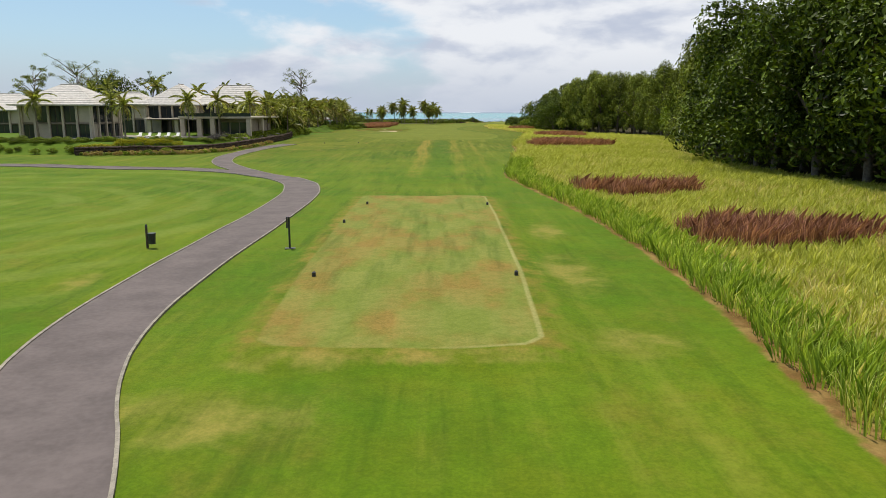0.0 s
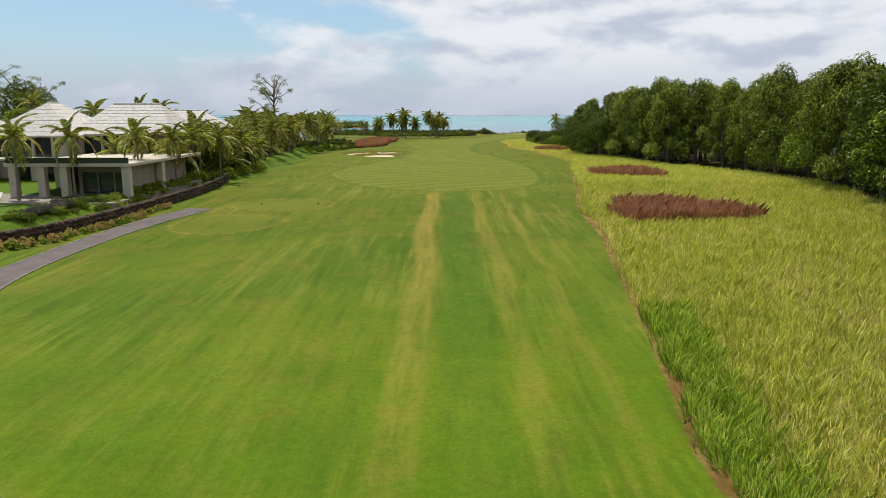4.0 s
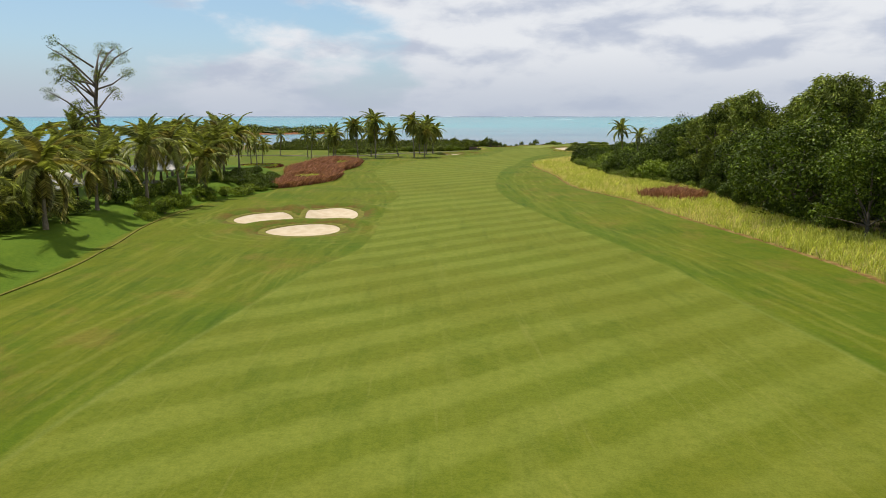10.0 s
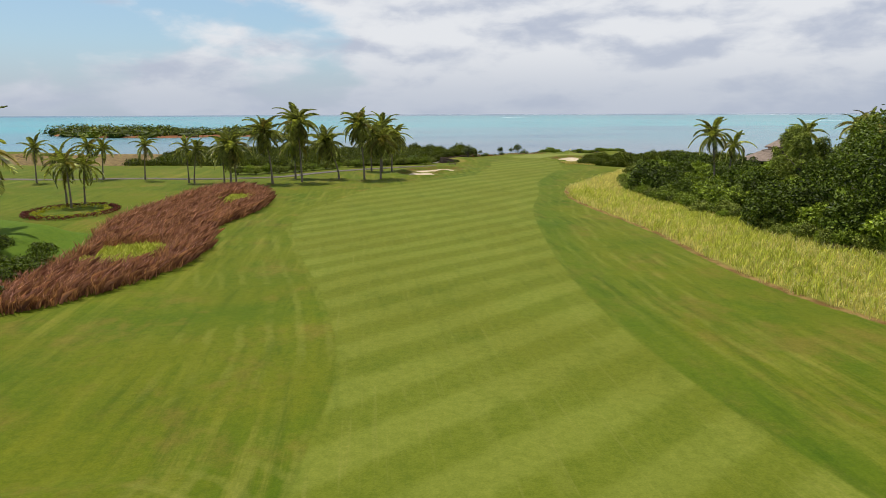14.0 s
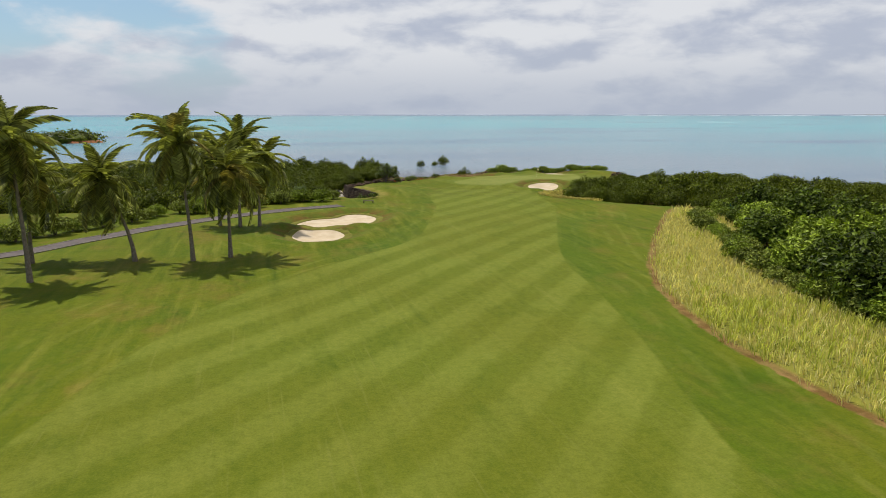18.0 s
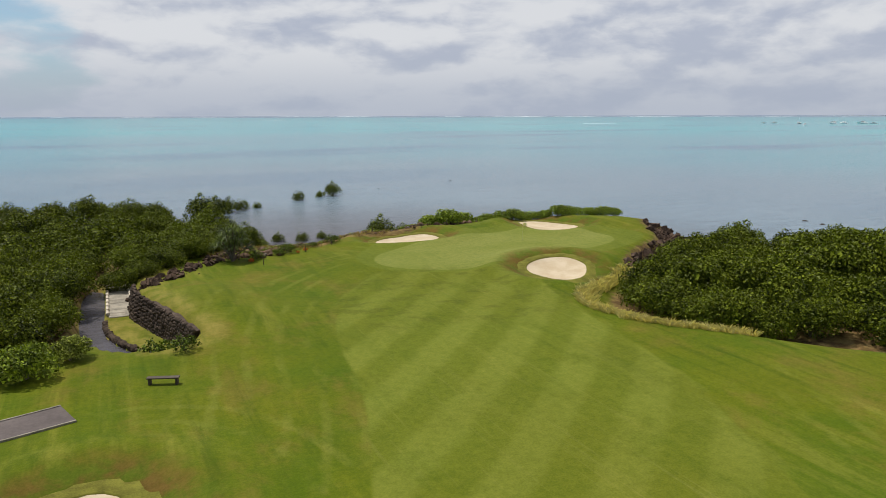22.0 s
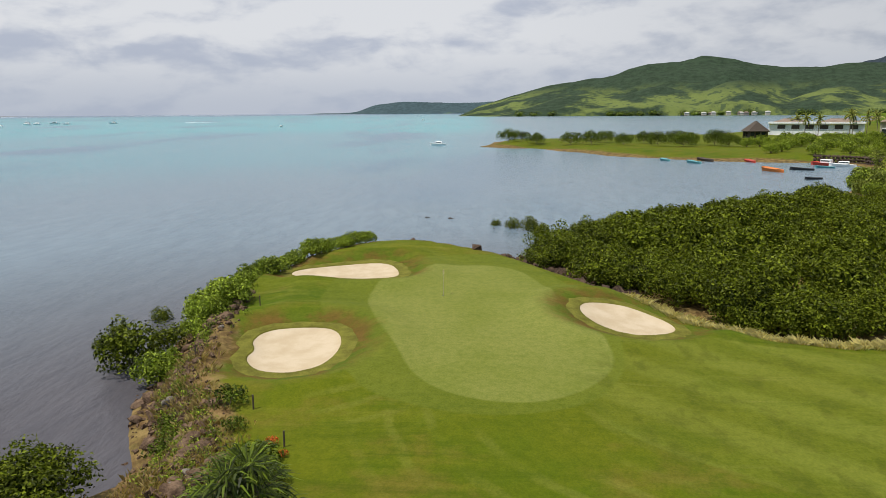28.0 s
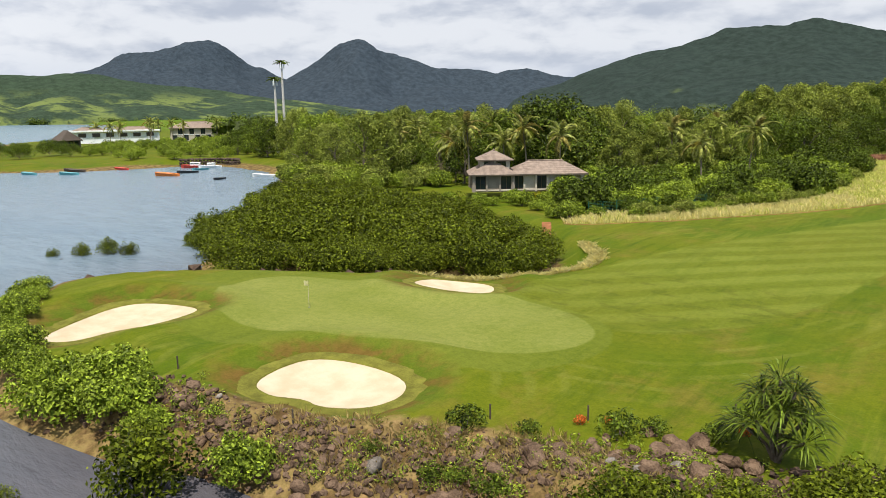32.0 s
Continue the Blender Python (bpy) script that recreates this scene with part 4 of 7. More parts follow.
def bush(seed, wide, tall, mat, label, count=1500, size=0.3, name="bush", category="bush", lobes=7, slim=0.55):
    rng = np.random.RandomState(seed)
    root = holder(name, label, category)
    L = []
    for k in range(lobes):
        a, o = k * 2.4, wide * 0.30 * math.sqrt(k / lobes)
        s = wide * rng.uniform(0.20, 0.28)
        L.append((o * math.cos(a), o * math.sin(a), tall * rng.uniform(0.38, 0.52), s, s, tall * rng.uniform(0.28, 0.38)))
    knobs = lobes * 2 + 6
    for k in range(knobs):
        u = 0.05 + 0.93 * (k + 0.5) / knobs
        a, o = k * 2.4 + rng.uniform(-0.4, 0.4), math.sqrt(1 - u * u) * wide * rng.uniform(0.36, 0.46)
        s = wide * rng.uniform(0.075, 0.15)
        L.append((o * math.cos(a), o * math.sin(a), tall * (0.22 + 0.62 * u * rng.uniform(0.85, 1.12)), s, s, s * rng.uniform(0.7, 1.0)))
    stems = [tube([(0, 0, -0.3), (l[0] * .4, l[1] * .4, l[2] * .5), l[:3]], (wide * .02, wide * .014, wide * .006), 4) for l in L[:4]]
    child("stem", *merged(stems), BARK, root)
    child("crown", *crown(rng, L, int(count * 1.3), size, 0.0, slim, 0.45, False), mat, root, True)
    return root


def frond_mesh(seed, long, arch, mat, pairs=42, leaf=0.95):
    """One pinnate palm frond that springs up and bows over."""
    rng = np.random.RandomState(seed)
    t = np.linspace(0, 1, pairs)
    px, pz = long * (t - 0.12 * arch * t ** 3), long * (0.42 * t - arch * 0.95 * t ** 2.1)
    pieces = [tube(np.stack([px, 0 * px, pz], 1)[::3], np.linspace(0.05, 0.012, len(px[::3])), 4)]
    V = []
    for i in range(1, pairs):
        for side in (-1, 1):
            l = leaf * math.sin(math.pi * (0.12 + 0.84 * t[i])) ** 0.6 * rng.uniform(0.8, 1.1)
            b = np.array((px[i], 0, pz[i]))
            o = np.array((0.45 * l, side * l * 0.72, -0.55 * l + rng.normal() * 0.06))
            wv = np.array((0.062, 0, 0.01)) * (1.3 if 0.2 < t[i] < 0.8 else 1.0)
            V += [b - wv, b + wv, b + o * 0.6 + wv * 0.8 + (0, 0, 0.07 * l), b + o]
    pieces.append((np.array(V), np.arange(len(V)).reshape(-1, 4)))
    return mesh_of("frond", *merged(pieces), mat, True)


FRONDS = [frond_mesh(s, l, a, FROND) for s, l, a in ((1, 3.9, 0.65), (2, 4.2, 0.9), (3, 3.7, 1.15), (4, 4.0, 0.8))]
FRONDS_DRY = [frond_mesh(s, l, a, FROND_DRY) for s, l, a in ((5, 3.8, 1.2), (6, 3.5, 0.95))]


def palm(at, tall, seed, fronds=17, scale=1.0, lean=0.06, dry=0.15, label="coconut palm with a slim grey trunk and windblown fronds", lean_to=None):
    rng = np.random.RandomState(seed)
    x, y = at
    root = holder("palm_tree", label, "palm tree", (x, y, hz(x, y) - 0.1), 0, "palms along the golf hole")
    a, l = rng.uniform(0, 6.28), lean * rng.uniform(0.3, 1.7) * tall
    top = np.array((*(lean_to or (math.cos(a) * l, math.sin(a) * l)), tall))
    t = np.linspace(0, 1, 6)[:, None]
    mid = np.hstack([top[:2] * t ** 1.8, tall * t])
    child("trunk", *tube(mid, [0.24 * scale, 0.17 * scale, 0.14 * scale, 0.13 * scale, 0.12 * scale, 0.15 * scale], 8), PALMBARK, root)
    for k in range(fronds):
        f = k / fronds
        me = FRONDS_DRY[k % 2] if rng.rand() < dry * (0.4 + f) else FRONDS[rng.randint(0, 4)]
        ob = new("frond", me)
        ob.parent = root
        yaw = k * 2.3999 + rng.uniform(-0.25, 0.25)
        pitch = 96 - 190 * f + rng.uniform(-12, 12)
        s = scale * rng.uniform(0.85, 1.12)
        ob.matrix_basis = Matrix.Translation(top) @ Matrix.Rotation(yaw, 4, "Z") @ Matrix.Rotation(radians(-pitch * 0.8), 4, "Y") @ Matrix.Rotation(rng.uniform(-0.5, 0.5), 4, "X") @ Matrix.Diagonal((s, s, s, 1))
    return root


def blades(rng, pts, z, tall, wide, count, spread, lean=0.5, wind=(0.0, 0.0)):
    """Tufts of bent blades at the points."""
    n = len(pts)
    base = np.repeat(np.column_stack([pts, z]), count, 0)
    m = n * count
    a = rng.uniform(0, 6.283, m)
    o = rng.uniform(0, 1, m) ** 0.5 * spread
    base[:, 0] += np.cos(a) * o
    base[:, 1] += np.sin(a) * o
    h = tall * rng.uniform(0.55, 1.15, m) * np.repeat(rng.uniform(0.7, 1.2, n), count)
    out = lean * h * rng.uniform(0.2, 1.0, m)
    d = np.stack([np.cos(a), np.sin(a), 0 * a], 1)
    s = np.stack([-np.sin(a), np.cos(a), 0 * a], 1) * (wide * rng.uniform(0.6, 1.3, m))[:, None]
    p1 = base + d * (out * 0.35)[:, None] + np.stack([0 * h, 0 * h, h * 0.68], 1)
    d = d + np.array((*wind, 0.0))
    p2 = base + d * out[:, None] + np.stack([0 * h, 0 * h, h], 1)
    base[:, 2] -= 0.05
    V = np.stack([base - s, base + s, p1 + s * 0.8, p2, p1 - s * 0.8], 1).reshape(-1, 3)
    k = np.arange(m) * 5
    return V, np.stack([k, k + 1, k + 2, k + 3, k + 4], 1)


def scatter(rng, poly, gap, lo=0.2):
    a, b = poly.min(0), poly.max(0)
    g = np.stack(np.meshgrid(np.arange(a[0], b[0], gap), np.arange(a[1], b[1], gap)), -1).reshape(-1, 2)
    g = g + rng.uniform(-0.5, 0.5, g.shape) * gap
    return g[inside(poly, g[:, 0], g[:, 1], 20) > lo]


def massed(spots, template, squash=1.0):
    """The crowns of one plant repeated at (x, y, scale, turn), joined into one mesh."""
    me = [o for o in template.children if o.name.startswith("crown")][0].data
    V = np.empty(len(me.vertices) * 3, np.float32)
    me.vertices.foreach_get("co", V)
    V = V.reshape(-1, 3)
    F = np.empty(len(me.loops), np.int32)
    me.loops.foreach_get("vertex_index", F)
    F = F.reshape(-1, 4)
    pieces = []
    for x, y, s, r in spots:
        c, d = math.cos(radians(r)) * s, math.sin(radians(r)) * s
        pieces.append((np.stack([V[:, 0] * c - V[:, 1] * d + x, V[:, 0] * d + V[:, 1] * c + y, V[:, 2] * s * squash + hz(x, y) - 0.1], 1), F))
    return merged(pieces)


def stuff(name, V, F, mat, label, category):
    return tagged(new(name, mesh_of(name, V, F, mat, True)), label, category, kind="stuff")

# ---- golf furniture ----
LIP = plain("dry_turf_lip", (0.128, 0.122, 0.020), 0.95, 0.1, vary=0.35, scale=1.3, relief=0.03)


def bunker(shape, label):
    root = holder("bunker", label, "bunker", (0, 0, 0), 0, "sand bunkers beside fairway and green")
    c = shape.mean(0)
    n = len(shape)
    V = []
    for t, dip in ((1.0, 0.0), (0.95, 0.05), (0.84, 0.14), (0.66, 0.22), (0.4, 0.28), (0.15, 0.30)):
        p = c + (shape - c) * t
        e = c + (shape - c)
        z = ground_height(e[:, 0], e[:, 1], False)
        zc = z.mean()
        V.append(np.stack([p[:, 0], p[:, 1], (z * t + zc * (1 - t)) - dip], 1))
    V = np.stack(V, 1).reshape(-1, 3)
    F = [(i * 6 + k, ((i + 1) % n) * 6 + k, ((i + 1) % n) * 6 + k + 1, i * 6 + k + 1) for i in range(n) for k in range(5)]
    cap = [i * 6 + 5 for i in range(n)]
    me = mesh_of("sand", V, np.array(F), SAND)
    bm = bmesh.new()
    bm.from_mesh(me)
    bm.verts.ensure_lookup_table()
    bm.faces.new([bm.verts[i] for i in cap])
    bm.normal_update()
    if sum(f.normal.z for f in bm.faces) < 0:
        bmesh.ops.reverse_faces(bm, faces=bm.faces)
    for f in bm.faces:
        f.smooth = True
    bm.to_mesh(me)
    bm.free()
    ob = new("sand", me)
    ob.parent = root
    rng = np.random.RandomState(int(abs(c[0] * 7 + c[1])))
    d = np.roll(shape, -1, 0) - np.roll(shape, 1, 0)
    d /= np.linalg.norm(d, axis=1)[:, None]
    nrm = np.stack([d[:, 1], -d[:, 0]], 1)
    if ((shape - c) * nrm).sum() < 0:
        nrm = -nrm
    V = []
    for off, lift in ((1.5, -0.12), (0.9, 0.0), (0.1, 0.08), (0.0, 0.05), (-0.03, -0.16)):
        p = shape + nrm * off
        z = ground_height(p[:, 0], p[:, 1], False)
        V.append(np.stack([p[:, 0], p[:, 1], z + lift + rng.uniform(-0.015, 0.015, n)], 1))
    V = np.stack(V, 1).reshape(-1, 3)
    F = [(i * 5 + k, ((i + 1) % n) * 5 + k, ((i + 1) % n) * 5 + k + 1, i * 5 + k + 1) for i in range(n) for k in range(4)]
    child("turf_lip", V, np.array(F), LIP, root)


for key, shape in BUNKERS.items():
    bunker(shape, "raked pale sand bunker with a dry turf lip")


def tee_marker(x, y):
    root = holder("tee_marker", "small black tee marker block on mown turf", "tee marker", (x, y, hz(x, y)), 0, "tee markers")
    bm = box(bmesh.new(), (-0.09, -0.09, -0.03), (0.09, 0.09, 0.22), 0.03)
    part("block", bm, METAL, root)
    part("cap", cyl(bmesh.new(), (0, 0, 0.215), 0.06, 0.05, 0.03, 10), TIMBER, root)


for x, y in ((-6.3, 34), (3.6, 34), (-6.6, 62), (3.9, 62), (-7.2, 51.5), (-28, 170.5), (-20, 170.5)):
    tee_marker(x, y)

sign = holder("hole_sign", "slim dark post with a narrow hole board on short grass", "sign", (-9.3, 42.6, hz(-9.3, 42.6)), 12)
boxed("post", (-0.06, -0.06, -0.2), (0.06, 0.06, 1.95), METAL, sign, 0.015)
boxed("board", (-0.17, -0.13, 1.28), (-0.07, 0.13, 1.98), METAL, sign, 0.015, "dark upright board")
boxed("foot_plate", (-0.3, -0.22, -0.03), (0.34, 0.22, 0.05), METAL, sign, 0.02)
for k in range(3):
    boxed("text_bar", (-0.176, -0.09, 1.42 + k * 0.17), (-0.171, 0.09, 1.48 + k * 0.17), KERB, sign, 0.0)
bin_thing = holder("litter_bin", "black litter bin on a post beside the cart path", "litter bin", (-18.2, 43.2, hz(-18.2, 43.2)), 0)
part("bin", cyl(bmesh.new(), (0.3, 0, 0.28), 0.2, 0.24, 0.62, 14), METAL, bin_thing)
part("rim", cyl(bmesh.new(), (0.3, 0, 0.9), 0.26, 0.26, 0.05, 14), METAL, bin_thing)
boxed("post", (-0.06, -0.06, -0.2), (0.06, 0.06, 1.35), TIMBER, bin_thing, 0.015)
part("post_cap", cyl(bmesh.new(), (0, 0, 1.35), 0.1, 0.04, 0.14, 8), METAL, bin_thing)
boxed("bracket", (0.05, -0.03, 0.75), (0.12, 0.03, 0.82), METAL, bin_thing, 0.0)

fx, fy = 54.3, 522.6
flag = holder("flagstick", "white flagstick with a small pale yellow flag in the green", "flagstick", (fx, fy, hz(fx, fy)), 0)
part("pole", cyl(bmesh.new(), (0, 0, -0.1), 0.013, 0.010, 2.1, 8), PLASTER, flag)
bm = bmesh.new()
rowsz = (1.62, 1.98)
vs = [[bm.verts.new((0.02 + 0.09 * i, 0.05 * math.sin(i * 1.1), z - 0.012 * i)) for i in range(6)] for z in rowsz]
for i in range(5):
    bm.faces.new((vs[0][i], vs[0][i + 1], vs[1][i + 1], vs[1][i]))
bmesh.ops.solidify(bm, geom=bm.faces[:], thickness=0.008)
part("flag", bm, FLAGCLOTH, flag)
part("cup", cyl(bmesh.new(), (0, 0, -0.1), 0.07, 0.07, 0.106, 12), METAL, flag)

# ---- long grass ----
rng = np.random.RandomState(7)
RED_SPOTS = [(20.8, 45.5, 6.0, 3.8), (19.4, 72.5, 6.0, 4.4), (27.5, 162, 8.5, 8.0), (35.5, 221, 6.7, 8.0), (36, 332, 5.0, 4.5)]
pts = scatter(rng, BED, 0.84, 0.3)
near_pts = scatter(rng, BED, 0.84, 0.3)
pts = np.vstack([pts, near_pts[near_pts[:, 1] < 130]])
pts = pts[(pts[:, 1] > -12) & ((pts[:, 0] < 62) | (pts[:, 1] < 300))]
in_red = np.zeros(len(pts), bool)
for x, y, a, b in RED_SPOTS:
    w1 = 1 + 0.16 * np.sin(np.arctan2(pts[:, 1] - y, pts[:, 0] - x) * 3 + x) + 0.1 * np.sin(np.arctan2(pts[:, 1] - y, pts[:, 0] - x) * 7 + y)
    in_red |= np.hypot((pts[:, 0] - x) / a, (pts[:, 1] - y) / b) < w1
d = inside(BED, pts[:, 0], pts[:, 1], 20)
z = ground_height(pts[:, 0], pts[:, 1])
kind = rng.rand(len(pts)) + 0.5 * lumps(pts[:, 0], pts[:, 1], 22, 9)
fresh = ~in_red & (d < 3.2) & (pts[:, 1] < 118) & (pts[:, 0] < 25) & (rng.rand(len(pts)) < 0.8)
straw = ~in_red & ~fresh & ((kind > 0.80) | ((pts[:, 1] > 300) & (kind > 0.55)) | ((pts[:, 1] > 300) & (d < 1.3) & (rng.rand(len(pts)) < 0.6)) | ((pts[:, 1] > 425) & (kind > 0.0)))
plainer = ~in_red & ~fresh & ~straw
close = pts[:, 1] < 200
for name, sel, mat, tall, wide_, n, label in (
        ("reed_grass", plainer & close, REED, 0.85, 0.022, 20, "tall yellow-green ornamental grass beside the tees"),
        ("reed_grass", plainer & ~close, REED, 0.85, 0.036, 12, "tall yellow-green ornamental grass beside the fairway"),
        ("green_grass", fresh, REED_GREEN, 0.95, 0.024, 26, "lush bright green tufts along the mown edge"),
        ("straw_grass", straw & close, STRAW, 0.8, 0.018, 18, "dry straw-coloured grass tufts in the long grass"),
        ("straw_grass", straw & ~close, STRAW, 0.7, 0.026, 12, "dry straw-coloured grass tufts")):
    V, F = blades(rng, pts[sel], z[sel], tall, wide_, n, 0.48, 0.8, (0.2, 0.08))
    stuff(name, V, F, mat, label, "long grass")
for x, y, a, b in RED_SPOTS:
    q = np.stack(np.meshgrid(np.arange(-1.3 * a, 1.3 * a, 0.6), np.arange(-1.3 * b, 1.3 * b, 0.6)), -1).reshape(-1, 2) + (x, y)
    q = q + rng.uniform(-0.3, 0.3, q.shape)
    w1 = 1 + 0.16 * np.sin(np.arctan2(q[:, 1] - y, q[:, 0] - x) * 3 + x) + 0.1 * np.sin(np.arctan2(q[:, 1] - y, q[:, 0] - x) * 7 + y)
    q = q[np.hypot((q[:, 0] - x) / a, (q[:, 1] - y) / b) < w1]
    V, F = blades(rng, q, ground_height(q[:, 0], q[:, 1]), 1.55, 0.028, 34, 0.55, 0.7, (0.3, 0.1))
    stuff("red_grass", V, F, RED_GRASS, "clump of dark red fountain grass in the long grass", "red grass")

RED_BED = smooth([(-34, 351), (-31, 356), (-28, 364), (-27, 375), (-30, 384), (-27, 398), (-25.5, 408), (-28, 425), (-33, 433), (-38, 431), (-40, 420), (-41, 407), (-43, 394), (-42, 384), (-39, 372), (-40, 356), (-38, 349)], 2)
q = scatter(rng, RED_BED, 0.62, 0.1)
gap1 = np.hypot((q[:, 0] + 34.5) / 4.0, (q[:, 1] - 369) / 7.5) < 1 + 0.2 * np.sin(q[:, 1])
gap2 = np.hypot((q[:, 0] + 31.5) / 2.8, (q[:, 1] - 412) / 7.5) < 1 + 0.2 * np.sin(q[:, 1])
inset = gap1 | gap2
V, F = blades(rng, q[~inset], ground_height(q[~inset][:, 0], q[~inset][:, 1]), 1.3, 0.045, 24, 0.55, 0.95, (0.4, 0.1))
stuff("red_grass", V, F, RED_GRASS, "long bed of dark red fountain grass beside the fairway", "red grass")
V, F = blades(rng, q[inset], ground_height(q[inset][:, 0], q[inset][:, 1]), 0.7, 0.06, 16, 0.45, 0.7)
stuff("reed_grass", V, F, REED, "yellow-green grass inside the red bed", "long grass")
# straw fringe on the turf edge by the mangroves and the low wall
fringe = dense(smooth([(58.5, 508.3), (54, 505.6), (50, 503), (46.4, 500), (45, 496), (46, 491.5), (50.5, 486)], 2, False), 0.4)
fringe = np.vstack([fringe + rng.normal(size=fringe.shape) * 0.28 for _ in range(2)])
V, F = blades(rng, fringe, ground_height(fringe[:, 0], fringe[:, 1]), 0.42, 0.02, 34, 0.36, 1.5)
stuff("straw_grass", V, F, STRAW, "fringe of pale straw grass below the mangroves", "long grass")
tips = dense(np.array([(20, 531), (25, 533), (29, 531.5), (33, 534), (37, 536.5), (41, 537.3)]), 0.3)
tips = np.vstack([tips + (0.3, -0.5) + rng.normal(size=tips.shape) * (0.9, 0.8) for _ in range(4)])
tips = tips[inside(LAND, tips[:, 0], tips[:, 1], 20) > 0.7]
V, F = blades(rng, tips, ground_height(tips[:, 0], tips[:, 1]), 0.26, 0.020, 12, 0.45, 1.3)
stuff("straw_grass", V, F, DRY_GRASS, "dry grass on the rocky bank below the green", "long grass")


# ---- trees ----
def spread(template, spots, group=""):
    """Copies of a thing at spots (x, y, scale, turn); the first keeps the original."""
    if group:
        template["group"] = group
    ms = [pose(x, y, max(hz(x, y), -0.5), 0, 0, r) @ Matrix.Diagonal((s, s, s, 1)) for x, y, s, r in spots]
    for m in ms[1:]:
        copy_thing(template, m)
    template.matrix_basis = ms[0]


def sow(rng, pts, template, lo, hi, group=""):
    if len(pts):
        spread(template, [(x, y, rng.uniform(lo, hi), rng.uniform(0, 360)) for x, y in pts], group)


tall_set = [tree(11, 21, 12, LEAF_MID, "tall olive-green weeping tree at the edge of the wood", droop=0.9, slim=0.3, size=0.85, count=6500, low=0.14),
            tree(12, 19, 13, LEAF_DARK, "broad dark green tree at the edge of the wood", lobes=26, count=7500, size=0.62, low=0.16),
            tree(13, 22, 11, LEAF_MID, "tall slender grey-green tree in the wood", droop=0.7, slim=0.28, size=0.8, count=6000, low=0.18),
            tree(14, 17, 12, LEAF_BRIGHT, "leafy mid-green tree in the wood", count=5500, low=0.2)]
rng = np.random.RandomState(21)
edge = dense(smooth([(49, -25), (47, 40), (44, 68), (41, 90), (40.5, 106), (45, 135), (64, 188), (64, 232), (52, 262), (48, 290)], 2, False), 1.0)
edge_n = np.gradient(edge, axis=0)
edge_n = np.stack([edge_n[:, 1], -edge_n[:, 0]], 1)
edge_n /= np.linalg.norm(edge_n, axis=1)[:, None]
spots = [[], [], [], []]
for rowk, (off, gap) in enumerate(((4, 8.5), (12, 9.5), (22, 11), (34, 13))):
    for i in range(0, len(edge), 1):
        if i % int(gap) == 0:
            p = edge[i] + edge_n[i] * (off + rng.uniform(-1.5, 1.5)) + rng.uniform(-1.5, 1.5, 2)
            k = 1 if rowk == 0 and 62 < p[1] < 125 else rng.choice(4, p=(0.4, 0.15, 0.35, 0.1))
            spots[k].append(p)
for k, t in enumerate(tall_set):
    spread(t, [(x, y, rng.uniform(0.85, 1.1) * (1.38 if y < 95 else 1.22 if y < 118 else 1.0), rng.uniform(0, 360)) for x, y in spots[k]], "wood along the hole")
# the spreading dark tree and scrub farther on
dark = tree(31, 11.5, 15, LEAF_DARK, "wide spreading dark tree shading the long grass", lobes=18, count=7000, size=0.5, low=0.24)
spread(dark, [(43, 303, 1.15, 20), (46, 318, 1.05, 120), (44, 289, 0.95, 200), (50, 332, 0.95, 300), (66, 300, 1.2, 60), (58, 346, 0.9, 10), (64, 325, 1.2, 80), (56, 392, 0.72, 140), (50.5, 371, 1.05, 30), (56, 380, 1.1, 200)], "dark spreading trees")
fine = tree(32, 15, 8, LEAF_MID, "feathery grey-green casuarina tree", droop=0.2, slim=0.2, size=0.8, count=7500, low=0.2)
spread(fine, [(53, 312, 1.35, 0), (62, 412, 0.8, 0), (67, 421, 0.82, 40), (72, 428, 0.8, 90), (58, 404, 0.75, 10), (64, 398, 0.9, 10), (60, 330, 1.4, 90), (58, 300, 1.4, 60), (57, 320, 1.2, 20), (63, 312, 1.45, 50), (62, 341, 1.2, 80), (69, 334, 1.4, 0), (52, 296, 1.25, 30), (56, 286, 1.3, 0), (54, 274, 1.25, 10), (60, 262, 1.3, 0), (66, 352, 1.0, 200), (70, 372, 0.95, 10), (76, 395, 0.9, 30), (64, 408, 0.7, 50), (84, 420, 0.9, 0), (74, 340, 1.1, 0), (82, 362, 1.0, 40), (52, 339, 1.25, 10), (49.5, 347, 1.12, 70), (54, 352, 1.2, 130), (52, 363, 0.95, 30)], "casuarinas in the wood")
low_bush = bush(41, 6.5, 4.2, LEAF_BRIGHT, "rounded bright green climbing shrub thicket", 2600, 0.42)
low_dark = bush(42, 6.0, 4.6, LEAF_DARK, "dense dark green coastal shrub", 2400, 0.4)
low_side = bush(43, 6.0, 4.4, LEAF_DARK, "dark leafy scrub before the wood", 2600, 0.36)
strip = scatter(rng, smooth([(42, 346), (38, 372), (36, 398), (38, 420), (45, 440), (54, 456), (60, 466), (76, 452), (82, 430), (74, 400), (68, 372), (60, 350)], 1), 4.6, 0)
pick = rng.rand(len(strip))
sow(rng, strip[pick < 0.5], low_bush, 0.7, 1.25, "thicket along the long grass")
sow(rng, strip[pick >= 0.5], low_dark, 0.7, 1.3, "thicket along the long grass")

